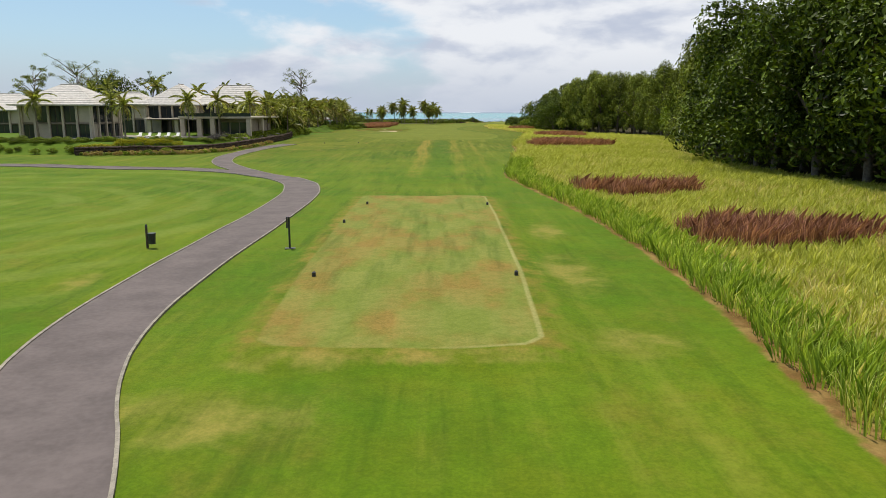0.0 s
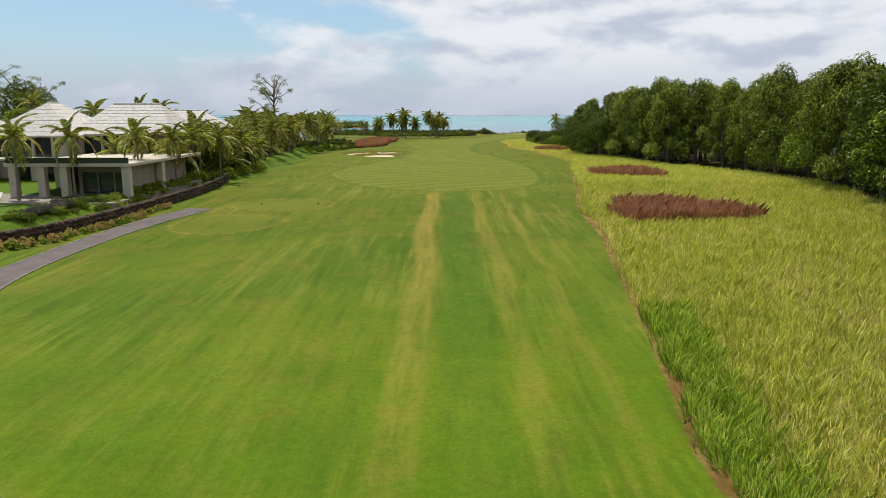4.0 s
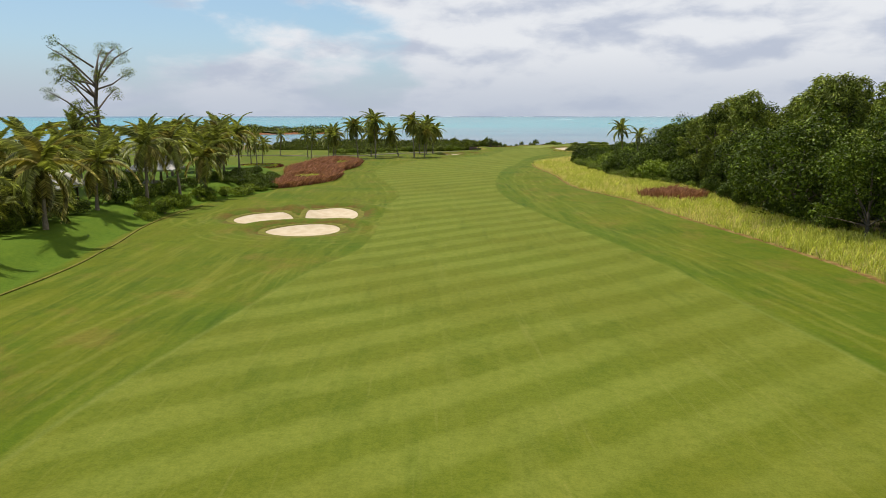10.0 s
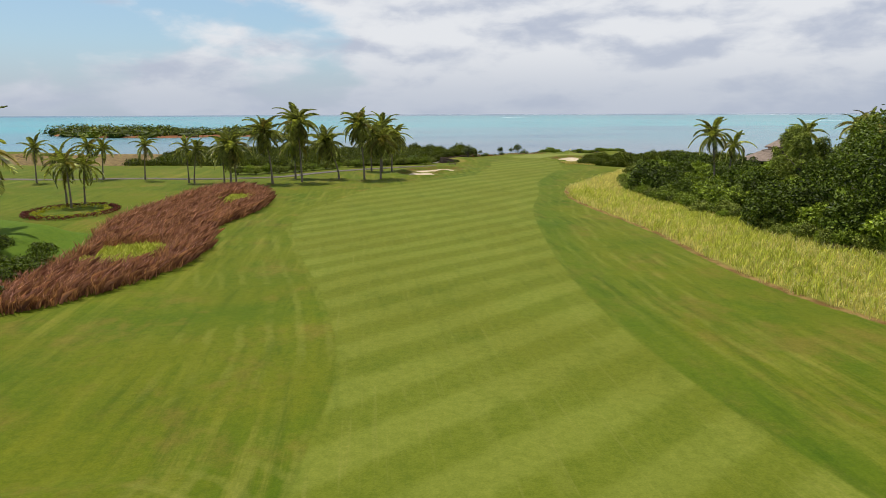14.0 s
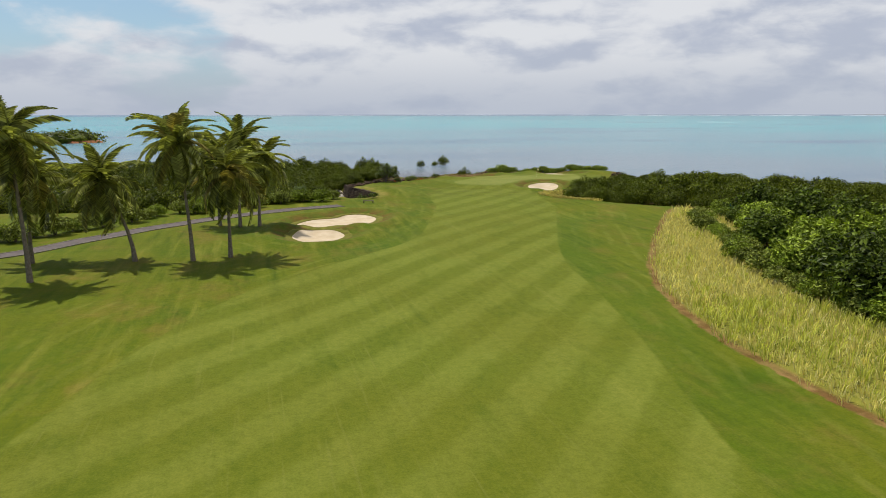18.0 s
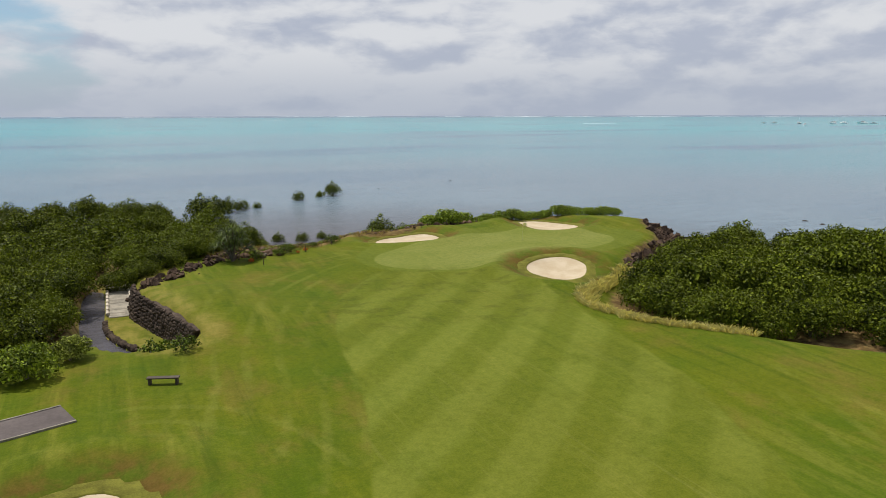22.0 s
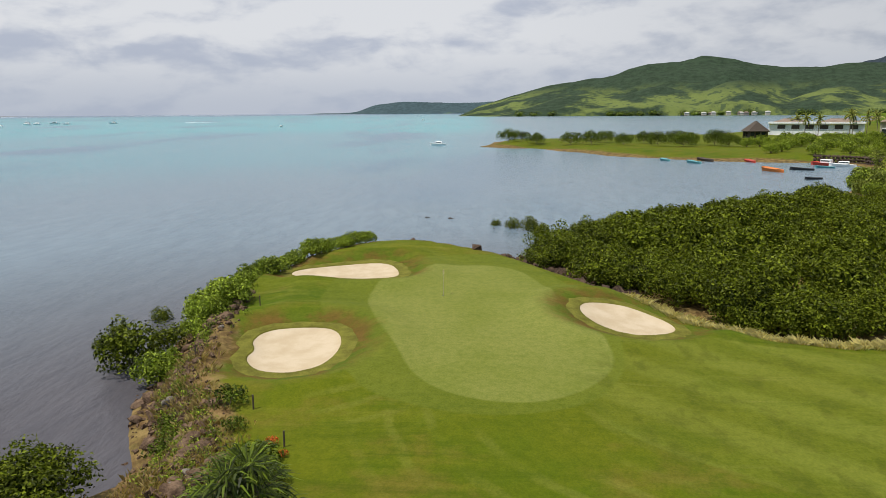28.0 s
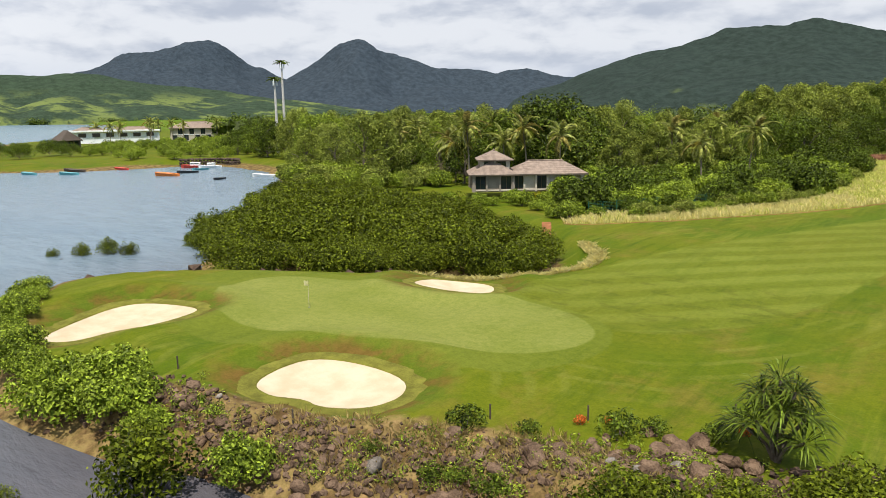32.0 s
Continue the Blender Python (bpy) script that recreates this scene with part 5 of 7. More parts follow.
front = dense(smooth([(45, 347), (41, 358), (37, 368), (36.6, 384), (36, 404), (36.2, 414), (37.6, 424), (40.4, 435), (47.6, 451), (54.6, 465)], 2, False), 1.9)
front = front + (0.9, 0) + rng.normal(size=front.shape) * (0.7, 0.5)
low_front = bush(46, 3.6, 2.3, LEAF_BRIGHT, "low bright green scrub behind the reed grass", 1700, 0.26, "scrub_bush", "shrub", 8)
mid_front = bush(47, 3.4, 2.2, LEAF_MID, "low olive scrub behind the reed grass", 1600, 0.26, "scrub_bush", "shrub", 8)
sow(rng, front[::2], low_front, 0.55, 1.1, "scrub behind the reed grass")
sow(rng, front[1::2], mid_front, 0.55, 1.1, "scrub behind the reed grass")

# east wood behind the mangroves
east_set = [tree(51, 13, 9, LEAF_MID, "olive-green coastal tree in the eastern wood", droop=0.4, slim=0.3, size=0.7, count=4200),
            tree(52, 12, 11, LEAF_BRIGHT, "round-headed green tree in the eastern wood", count=4600, size=0.5),
            tree(53, 14, 8, LEAF_MID, "feathery tree in the eastern wood", droop=0.2, slim=0.16, size=0.8, count=3800),
            tree(54, 12, 12, LEAF_DARK, "large dark glossy-leaved tree in the eastern wood", lobes=18, count=5200, size=0.55, low=0.1)]
EAST = smooth([(74, 420), (98, 432), (104, 444), (122, 446), (140, 446), (163, 424), (204, 408), (226, 404), (250, 380), (240, 330), (150, 300), (92, 330), (84, 380)], 1)
pts = scatter(rng, EAST, 9.6, 0)
pts = pts[np.hypot((pts[:, 0] - 88) / 15, (pts[:, 1] - 448) / 13) > 1]
pick = rng.choice(4, len(pts), p=(0.32, 0.24, 0.26, 0.18))
for k, t in enumerate(east_set):
    sow(rng, pts[pick == k], t, 0.62, 1.25, "eastern wood")
dome = tree(55, 12, 15, LEAF_DARK, "huge round-headed glossy dark tree behind the beach house", lobes=40, count=12000, size=0.6, low=0.1)
dome.matrix_basis = pose(91, 419, hz(91, 419)) @ Matrix.Diagonal((1.45, 1.45, 1.4, 1))
far_pts = np.stack([rng.uniform(90, 420, 90), rng.uniform(120, 300, 90)], 1)
V, F = crown(rng, [(x, y, hz(x, y) + 7, 9, 9, rng.uniform(6, 9)) for x, y in far_pts], 16000, 1.3, 0, 0.6, 0.6)
stuff("far_woods", V, F, LEAF_DARK, "unbroken woods inland of the coast", "woods")

glade = scatter(rng, smooth([(98, 452), (106, 434), (122, 438), (140, 440), (160, 424), (150, 440), (136, 456), (114, 455)], 1), 4.4, 0)
sow(rng, glade[::2], bush(44, 6.2, 4.2, LEAF_BRIGHT, "leafy green thicket between mangroves and wood", 2600, 0.4), 0.7, 1.2, "thicket behind the mangroves")
sow(rng, glade[1::2], bush(45, 6.2, 4.6, LEAF_MID, "olive-green thicket between mangroves and wood", 2600, 0.4), 0.7, 1.2, "thicket behind the mangroves")

# mangroves
mang = [bush(61, 5.6, 4.3, LEAF_MANGROVE, "dense glossy mangrove bush standing at the waterline", 4400, 0.25, "mangrove", "mangrove", 11),
        bush(62, 6.4, 3.7, LEAF_MANGROVE, "broad dome of glossy mangrove leaves", 4800, 0.26, "mangrove", "mangrove", 13)]
canopy = [bush(163, 5.2, 4.6, LEAF_MANGROVE, "dense dome of mangrove leaves in the thicket", 2000, 0.36, "mangrove", "mangrove", 7),
          bush(164, 6.2, 3.8, LEAF_MANGROVE, "broad dome of mangrove leaves in the thicket", 2200, 0.36, "mangrove", "mangrove", 9)]
for k, t in enumerate(canopy):
    t.matrix_basis = pose(100 + 5 * k, 480, 0.1)
pts = scatter(rng, MANGROVE_EAST, 3.7, 1.7)
for k, t in enumerate(mang):
    copies = pts[k::2]
    deep = inside(MANGROVE_EAST, copies[:, 0], copies[:, 1], 20) > 6.5
    V, F = massed([(x, y, rng.uniform(0.55, 1.22), rng.uniform(0, 360)) for x, y in copies[deep]], canopy[k])
    stuff("mangrove_thicket", V, F, LEAF_MANGROVE, "closed canopy of glossy mangrove leaves", "mangroves")
    copies = copies[~deep]
    for x, y in copies:
        s = rng.uniform(0.62, 1.15)
        copy_thing(t, pose(x, y, hz(x, y) - 0.2, 0, 0, rng.uniform(0, 360)) @ Matrix.Diagonal((s, s, s * rng.uniform(0.85, 1.1), 1)))
pts = scatter(rng, MANGROVE_WEST, 4.1, 1.0)
pts = pts[(pts[:, 0] > -75) & (inside(COVE, pts[:, 0], pts[:, 1], 10) < -0.6)]
deep = (pts[:, 0] < -22) | ((inside(MANGROVE_WEST, pts[:, 0], pts[:, 1], 20) > 9) & (inside(COVE, pts[:, 0], pts[:, 1], 12) < -7))
V, F = massed([(x, y, rng.uniform(0.62, 1.12), rng.uniform(0, 360)) for x, y in pts[deep]], canopy[1])
stuff("mangrove_thicket", V, F, LEAF_MANGROVE, "closed canopy of glossy mangrove leaves by the lagoon", "mangroves")
pts = pts[~deep]
sow(rng, pts[0::2], mang[0], 0.75, 1.05, "mangroves by the lagoon")
sow(rng, pts[1::2], mang[1], 0.75, 1.05, "mangroves by the lagoon")
spread(low_side, [(42.5, 293, 0.8, 0), (43, 301, 0.9, 30), (43.5, 309, 0.7, 60), (43, 318, 0.9, 90), (44, 327, 0.8, 100), (44.5, 336, 0.8, 10), (43.5, 428, 0.75, 0), (46.5, 436, 0.7, 40), (49.6, 444, 0.75, 80), (53.6, 452, 0.7, 10), (57, 459, 0.65, 90)], "scrub before the wood")

# small mangroves standing in the water, and shrubs on the rocky bank
wet = bush(63, 4.6, 4.4, LEAF_MANGROVE, "mangrove bush standing in shallow water", 1500, 0.3, "mangrove", "mangrove", 8)
spread(wet, [(43.8, 541.8, 0.95, 0), (24.5, 540.5, 0.6, 60), (22, 543, 1.1, 10), (48, 546, 0.36, 20), (51, 546.5, 0.36, 40), (54.5, 545, 0.4, 200), (96.4, 512.6, 0.5, 0), (98.6, 514, 0.62, 90),
             (100.6, 516.2, 0.5, 70), (103, 518.4, 0.36, 10), (53, 596, 0.85, 10), (50, 595, 0.45, 10), (44.6, 591, 0.6, 60), (35, 583, 0.4, 70), (32, 581, 0.62, 70), (29.4, 578.6, 0.8, 0), (26.5, 574, 1.0, 200), (24, 570, 1.2, 20), (46.6, 540.6, 0.55, 20),
             (31, 547, 0.42, 0), (34, 546, 0.42, 90), (37, 547, 0.36, 20), (28, 546, 0.5, 10)], "mangroves in the water")
for x, y, s in ((26.4, 538.4, 0.6), (23.6, 536.6, 0.6), (20.6, 534.4, 0.6), (18, 532.4, 0.75), (15.5, 531, 0.9), (24, 541, 0.7), (20, 538, 0.9),
                (10.9, 524.4, 0.7), (13.0, 525.0, 0.72), (12.2, 529, 0.85), (15.4, 528, 0.82), (18.4, 531, 0.86), (21.6, 533.9, 0.84), (24.6, 535.6, 0.8), (22.6, 538.4, 0.9), (26.2, 537.4, 0.62), (17.6, 534.6, 1.15), (13.6, 532.6, 1.1), (20.2, 536.4, 1.1)):
    copy_thing(mang[int(x) % 2], pose(x, y, max(hz(x, y), 0) - 0.2, 0, 0, x * 70) @ Matrix.Diagonal((s, s, s * 0.85, 1)))
shore = bush(64, 4.2, 2.6, LEAF_BRIGHT, "bright green shoreline shrub on the rocks", 1900, 0.26, "shrub", "shrub", 8)
rng = np.random.RandomState(8)
point = dense(np.array([(49.6, 538.8), (55, 539.9), (61, 539.8), (66, 537.9), (71, 535.2), (75.4, 532.4)]), 1.3)
spread(shore, [(41.2, 538.7, 0.85, 0), (47.6, 539.2, 0.6, 40)] + [(x, y + rng.normal() * 0.35, (1.0 if x < 57 else 0.68) * rng.uniform(0.75, 1.15), rng.uniform(0, 360)) for x, y in point], "shrubs along the point")
verge = bush(67, 4.0, 2.4, LEAF_MID, "yellowish coastal shrub beside the cart path", 1900, 0.26, "shrub", "shrub", 8)
band = dense(np.array([(-40, 462), (-30, 466), (-19, 482), (-8, 491), (2, 496.5), (9.5, 500)]), 2.4)
spots = [(x + rng.normal() * 0.7, y + 1.2 + rng.normal() * 0.7, rng.uniform(0.6, 1.1), rng.uniform(0, 360)) for x, y in band]
spread(verge, spots[::2], "shrubs beside the cart path")
spread(bush(68, 3.8, 2.3, LEAF_BRIGHT, "bright green coastal shrub beside the cart path", 1800, 0.25, "shrub", "shrub", 8), spots[1::2], "shrubs beside the cart path")
small = bush(65, 1.9, 0.95, LEAF_DARK, "low green shrub among bank rocks", 420, 0.16, "shrub", "shrub", 6)
spread(small, [(34, 531.8, 1.1, 0), (31.4, 530.6, 0.7, 50), (28.0, 528.4, 1.2, 60), (26.8, 527.4, 0.8, 90), (31.2, 534, 1.0, 0), (36.4, 535.4, 0.6, 10),
               (17, 531, 1.2, 0), (20, 533, 1.3, 10), (13, 500.5, 1.5, 0), (14.6, 498.8, 1.1, 10), (33.6, 534.8, 0.8, 0), (32.6, 534.2, 0.7, 0), (24.4, 526.6, 0.9, 0)], "low shrubs on the banks")
blossom = bush(66, 0.9, 0.6, FLOWER, "small orange flowering shrub on the bank", 160, 0.12, "flowering_shrub", "flowers", 5)
spread(blossom, [(30, 528.4, 0.8, 0), (29.0, 527.6, 0.6, 0), (23.6, 525.2, 0.8, 0)], "orange flowers")


def pandanus(x, y, tall, seed, n=150):
    """A screw pine: stems that end in stiff rosettes of sword leaves."""
    rng = np.random.RandomState(seed)
    root = holder("pandanus", "spiky dark green screw pine on the rocky bank", "screw pine", (x, y, hz(x, y)), 0, "screw pines")
    heads, stems = [], []
    for k in range(11):
        a, f = k * 2.4, (k + 0.5) / 11
        r, z = tall * 0.42 * math.sqrt(1 - f) * rng.uniform(0.7, 1), tall * (0.28 + 0.55 * f)
        heads.append((r * math.cos(a), r * math.sin(a), z))
        stems.append(tube([(0, 0, -0.2), (r * .3 * math.cos(a), r * .3 * math.sin(a), z * .5), heads[-1]], (0.1, 0.08, 0.07), 5))
    for piece in stems:
        child("stem", *piece, BARK, root)
    V = []
    for h in heads:
        m = n // 2
        d = rng.normal(size=(m, 3))
        d[:, 2] = np.abs(d[:, 2]) * 0.8 - 0.25
        d /= np.linalg.norm(d, axis=1)[:, None]
        l = tall * 0.32 * rng.uniform(0.7, 1.15, (m, 1))
        s = np.cross(d, (0, 0, 1)) * 0.045
        b = np.array(h) + d * 0.05
        mid = b + d * l * 0.6
        tipp = b + d * l + np.stack([0 * l[:, 0], 0 * l[:, 0], -0.30 * l[:, 0]], 1)
        V.append(np.stack([b - s * 0.7, mid - s, tipp, mid + s], 1).reshape(-1, 3))
    V = np.vstack(V)
    child("rosette", V, np.arange(len(V)).reshape(-1, 4), LEAF_DARK, root, True)


pandanus(22.0, 526.8, 4.2, 1)
pandanus(2.5, 500.5, 3.4, 4)

# ---- rocks ----


def rock_mesh(seed, mat):
    rng = np.random.RandomState(seed)
    bm = bmesh.new()
    bmesh.ops.create_icosphere(bm, subdivisions=2, radius=0.5)
    for v in bm.verts:
        k = 1 + 0.30 * noise.noise(v.co * 2.3 + Vector((seed * 3.1, 0, 0))) + 0.12 * noise.noise(v.co * 6 + Vector((0, seed, 0)))
        v.co = Vector((v.co.x * 1.15, v.co.y, v.co.z * 0.72)) * k
    for k in range(5):
        n = Vector(rng.normal(size=3)).normalized()
        for v in bm.verts:
            over = v.co.dot(n) - 0.40
            if over > 0:
                v.co -= n * over * 0.85
    me = bpy.data.meshes.new("rock")
    bm.to_mesh(me)
    bm.free()
    me.materials.append(mat)
    return me


ROCKS = [rock_mesh(k, ROCK) for k in range(4)] + [rock_mesh(k + 9, PALE_ROCK) for k in range(2)]
rng = np.random.RandomState(5)
reef = [rock_mesh(31, REEF), rock_mesh(32, REEF), rock_mesh(33, REEF)]


def strew(line, n, across, lo, hi, label, sink=0.25, meshes=ROCKS):
    line = dense(np.array(line, float), 0.2)
    for k in range(n):
        x, y = line[rng.randint(0, len(line))] + rng.normal(size=2) * across
        s = lo + (hi - lo) * rng.rand() ** 2.2
        ob = new("rock", meshes[rng.choice(len(meshes), p=(0.25, 0.25, 0.24, 0.22, 0.03, 0.01)) if len(meshes) == 6 else rng.randint(0, len(meshes))])
        ob.matrix_world = Matrix.Translation((x, y, max(hz(x, y), -0.25) + s * (0.36 - sink))) @ Euler(rng.uniform(-0.5, 0.5, 3) + (0, 0, rng.uniform(0, 6))).to_matrix().to_4x4() @ Matrix.Diagonal((s * rng.uniform(0.8, 1.4), s, s * rng.uniform(0.7, 1.1), 1))
        tagged(ob, label, "rock", "rocks along the shore")


strew([(24, 529.5), (29, 531.5), (33, 534), (37, 536.8), (41, 537.8), (44.5, 538)], 82, 0.9, 0.2, 1.0, "rough brown basalt boulder on the eroded bank")
strew([(45, 537.8), (48, 538.2), (51, 538.2), (55, 539)], 44, 0.75, 0.2, 1.05, "rough brown basalt boulder on the eroded bank")
strew([(20, 528.5), (24, 528), (27, 529), (30, 531)], 30, 0.6, 0.25, 1.1, "dark lichened boulder below the turf edge")
strew([(60.5, 507.6), (64, 509.8), (68, 512), (73, 516), (77.5, 520), (79.5, 526)], 66, 0.7, 0.25, 1.0, "dark basalt boulder beside the mangroves", 0.34, reef)
strew([(14, 529), (17, 531.5), (21, 534), (26, 536)], 18, 0.7, 0.3, 1.2, "dark basalt boulder on the shore", 0.25, ROCKS[:4])
bank_line = dense(np.array([(22, 529), (24, 529.6), (29, 531.6), (33, 534), (37, 536.4), (41, 537.4), (45, 537.8), (50, 538.2), (55, 539)]), 0.2)
for a, b, n in (((96, 516), (116, 532), 22), ((300, 582), (318, 594), 8), ((58, 601), (95, 618), 12), ((140, 455), (128, 466), 10)):
    strew([a, b], n, 0.8, 0.25, 1.0, "dark reef rock just above the water", 0.3, reef)
q6 = np.array([(0, 1, 3, 2), (4, 6, 7, 5), (0, 4, 5, 1), (2, 3, 7, 6), (0, 2, 6, 4), (1, 5, 7, 3)])


def rubble(line, count, across, lo, hi):
    """Loose broken stones strewn about a line."""
    pieces = []
    for k in range(count):
        at = line[rng.randint(0, len(line))] + rng.normal(size=2) * across
        s = lo + hi * rng.rand() ** 2.5
        c8 = np.array([(i, j, l) for i in (-1, 1) for j in (-1, 1) for l in (-1, 1)]) * 0.5 * s * rng.uniform(0.5, 1.35, (8, 3))
        c8 = c8 @ np.array(Euler(rng.uniform(0, 6.28, 3)).to_matrix())
        pieces.append((c8 + (at[0], at[1], hz(*at) + s * 0.2), q6))
    return merged(pieces)


V, F = rubble(bank_line, 3200, (0.8, 0.75), 0.06, 0.22)
stuff("rubble", V, F, ROCK, "loose brown stones on the eroded bank", "rubble")
V, F = rubble(scatter(rng, LAVA_BANK, 0.3, 0.7), 1900, (0.25, 0.25), 0.15, 0.7)
stuff("rubble", V, F, LAVA, "dark broken basalt heaped beside the mangroves", "rubble")
V, F = rubble(dense(np.array([(12.8, 519), (15.6, 522.6), (18, 525.6), (20.6, 529), (24, 532)]), 0.2), 300, (0.7, 0.5), 0.10, 0.45)
stuff("rubble", V, F, LAVA, "dark broken basalt below the western turf edge", "rubble")
spots = bank_line[rng.randint(0, len(bank_line), 420)] + rng.normal(size=(420, 2)) * (0.9, 0.8)
spots = spots[inside(LAND, spots[:, 0], spots[:, 1], 20) > 0.9]
V, F = crown(rng, [(x, y, hz(x, y) + 0.12, r, r, r * 0.7) for (x, y), r in zip(spots, rng.uniform(0.12, 0.5, len(spots)))], 12000, 0.13, 0, 0.5, 0.2, False)
stuff("weeds", V, F, LEAF_BRIGHT, "low green weeds between the bank stones", "weeds")
litter = holder("plastic_scrap", "scrap of blue plastic washed up on the rocks", "litter", (40.8, 538.0, hz(40.8, 538.0) + 0.05), 30)
boxed("scrap", (-0.22, -0.12, 0), (0.22, 0.12, 0.12), BLUE_PAINT, litter, 0.04)
for x, y in ((50.6, 535.6), (40.6, 536.2), (33.6, 530.4), (29.9, 527.8), (24.5, 523.6), (13.6, 519)):
    stake = holder("marker_stake", "short rust-brown hazard stake at the turf edge", "stake", (x, y, hz(x, y)), 0, "hazard stakes")
    boxed("stake", (-0.035, -0.035, -0.1), (0.035, 0.035, 0.75), TIMBER, stake, 0.01)

# ---- retaining wall and landing by the cove ----
foot = dense(smooth([(11.75, 516.5), (11.85, 513.4), (12.6, 510.9), (13.45, 508.3), (14.2, 506), (14.75, 504), (15.1, 502.8)], 2, False), 0.38)
head = np.stack([np.interp(np.linspace(0, 1, len(foot)), np.linspace(0, 1, 5), v) for v in ((12.25, 12.35, 13.55, 14.7, 15.5), (517.5, 514.6, 509.4, 505.0, 501.4))], 1)
wall = tagged(new("wall_stone"), "sloping dark basalt retaining wall below the turf", "wall", kind="structure")
V = []
for k, ((x, y), (u, v)) in enumerate(zip(foot, head)):
    low = 0.1 + 0.9 * max(0, k / len(foot) - 0.75)
    top = min(2.5, hz(u + 0.9, v + 0.3) + 0.02)
    V += [(x, y, low), (u, v, top), (u + 0.42, v + 0.14, top + 0.02), (u + 0.5, v + 0.14, 0.2)]
V = np.array(V)
n = len(foot)
F = [(i * 4 + k, i * 4 + k + 1, i * 4 + k + 5, i * 4 + k + 4) for i in range(n - 1) for k in range(3)] + [(0, 1, 2, 3), (n * 4 - 4, n * 4 - 3, n * 4 - 2, n * 4 - 1)]
child("core", V, np.array(F), STONE, wall, True)
STONES = [rock_mesh(51 + k, STONE) for k in range(4)]
for i in range(n):
    for k in range(8):
        f = (k + 0.35 + 0.2 * (i % 2)) / 8
        p = np.array((*foot[i], 0.3)) * (1 - f) + np.array((*head[i], 2.5)) * f
        ob = new("stone", STONES[rng.randint(0, 4)])
        s = rng.uniform(0.36, 0.5)
        ob.matrix_world = Matrix.Translation(p) @ Euler(rng.uniform(-3, 3, 3)).to_matrix().to_4x4() @ Matrix.Diagonal((s * 0.8, s, s, 1))
        ob.parent = wall
ramp = holder("landing", "worn concrete landing with pale kerb blocks beside the cove", "landing", (0, 0, 0))
for i in range(11):
    y0 = 514.6 + i * 1.18
    boxed("slab", (10.15, y0, 0.25), (12.0, y0 + 1.14, 0.50 + 0.012 * (i % 3)), CONCRETE, ramp, 0.03)
for side in (9.95, 11.85):
    for i in range(9):
        y0 = 515.2 + i * 1.36
        boxed("block", (side, y0, 0.45), (side + 0.24, y0 + 1.0, 0.74), PLASTER, ramp, 0.05)
quay = holder("quay_wall", "low dark stone edge along the little inlet", "wall", (0, 0, 0))
for k, (x, y) in enumerate(dense(smooth([(9.9, 514), (10.1, 510.6), (11.0, 507.6), (12.3, 505)], 1, False), 0.55)):
    ob = new("stone", STONES[k % 4])
    ob.matrix_world = Matrix.Translation((x, y, 0.18)) @ Euler((k, k * 2, k * 3)).to_matrix().to_4x4() @ Matrix.Diagonal((0.6, 0.6, 0.75, 1))
    ob.parent = quay
grate = holder("bench", "low dark timber bench on the turf", "bench", (13.0, 493.7, hz(13.0, 493.7)), -20)
boxed("seat", (-0.9, -0.18, 0.36), (0.9, 0.18, 0.44), TIMBER, grate)
for x in (-0.75, 0.75):
    boxed("leg", (x - 0.07, -0.15, -0.05), (x + 0.07, 0.15, 0.36), TIMBER, grate)
fence = holder("fence", "dark green mesh fence with posts in the scrub", "fence", (0, 0, 0))
fl = dense(np.array([(60, 465), (55.5, 457), (50.5, 448), (47, 440), (45.4, 430)]), 2.4)
for x, y in fl:
    boxed("post", (x - 0.05, y - 0.05, hz(x, y) - 0.1), (x + 0.05, y + 0.05, hz(x, y) + 2.0), GREEN_WIRE, fence, 0.01)
for (x, y), (u, v) in zip(fl[:-1], fl[1:]):
    for k in range(9):
        z0, z1 = hz(x, y) + 0.2 + k * 0.21, hz(u, v) + 0.2 + k * 0.21
        child("wire", *tube([(x, y, z0), (u, v, z1)], (0.018, 0.018), 4), GREEN_WIRE, fence)

# ---- palms ----
ROW = [((-37, 440.3), 8.0, 0, 0), ((-29.3, 442.2), 10.4, -1.2, 0), ((-23.7, 444.4), 12.4, -0.5, 0), ((-25.8, 453), 8.4, 0.2, 0.5), ((-16.5, 452), 8.2, -2.6, 0.6),
       ((-11.1, 451.1), 12.0, -0.9, 0), ((-7.6, 452.3), 8.8, 0.1, 0.4), ((-6.9, 472.5), 10.8, 0.3, 0), ((-4.5, 472.2), 8.8, 0.4, 0), ((-9.4, 474), 9.0, -0.3, 0)]
for k, (at, tall, dx, dy) in enumerate(ROW):
    palm(at, tall - 0.4, 100 + k, 40, 1.15, 0.06, 0.16, lean_to=(dx, dy))
for k, (at, tall) in enumerate([((-67, 451), 7.0), ((-65, 452), 6.6), ((-56, 450), 7.2), ((-46, 444.5), 7.2), ((-44.6, 443), 6.6), ((-39, 444), 5.6), ((-37, 446), 6.6), ((-54, 407), 6.5), ((-57, 413), 6.8), ((-53, 409.5), 6.2),
                                ((-76, 447), 7), ((-88, 452), 7.5)]):
    palm(at, tall, 140 + k, 15, 0.85, 0.08, 0.1, "young palm with arching fronds on the lawn")
rng = np.random.RandomState(77)
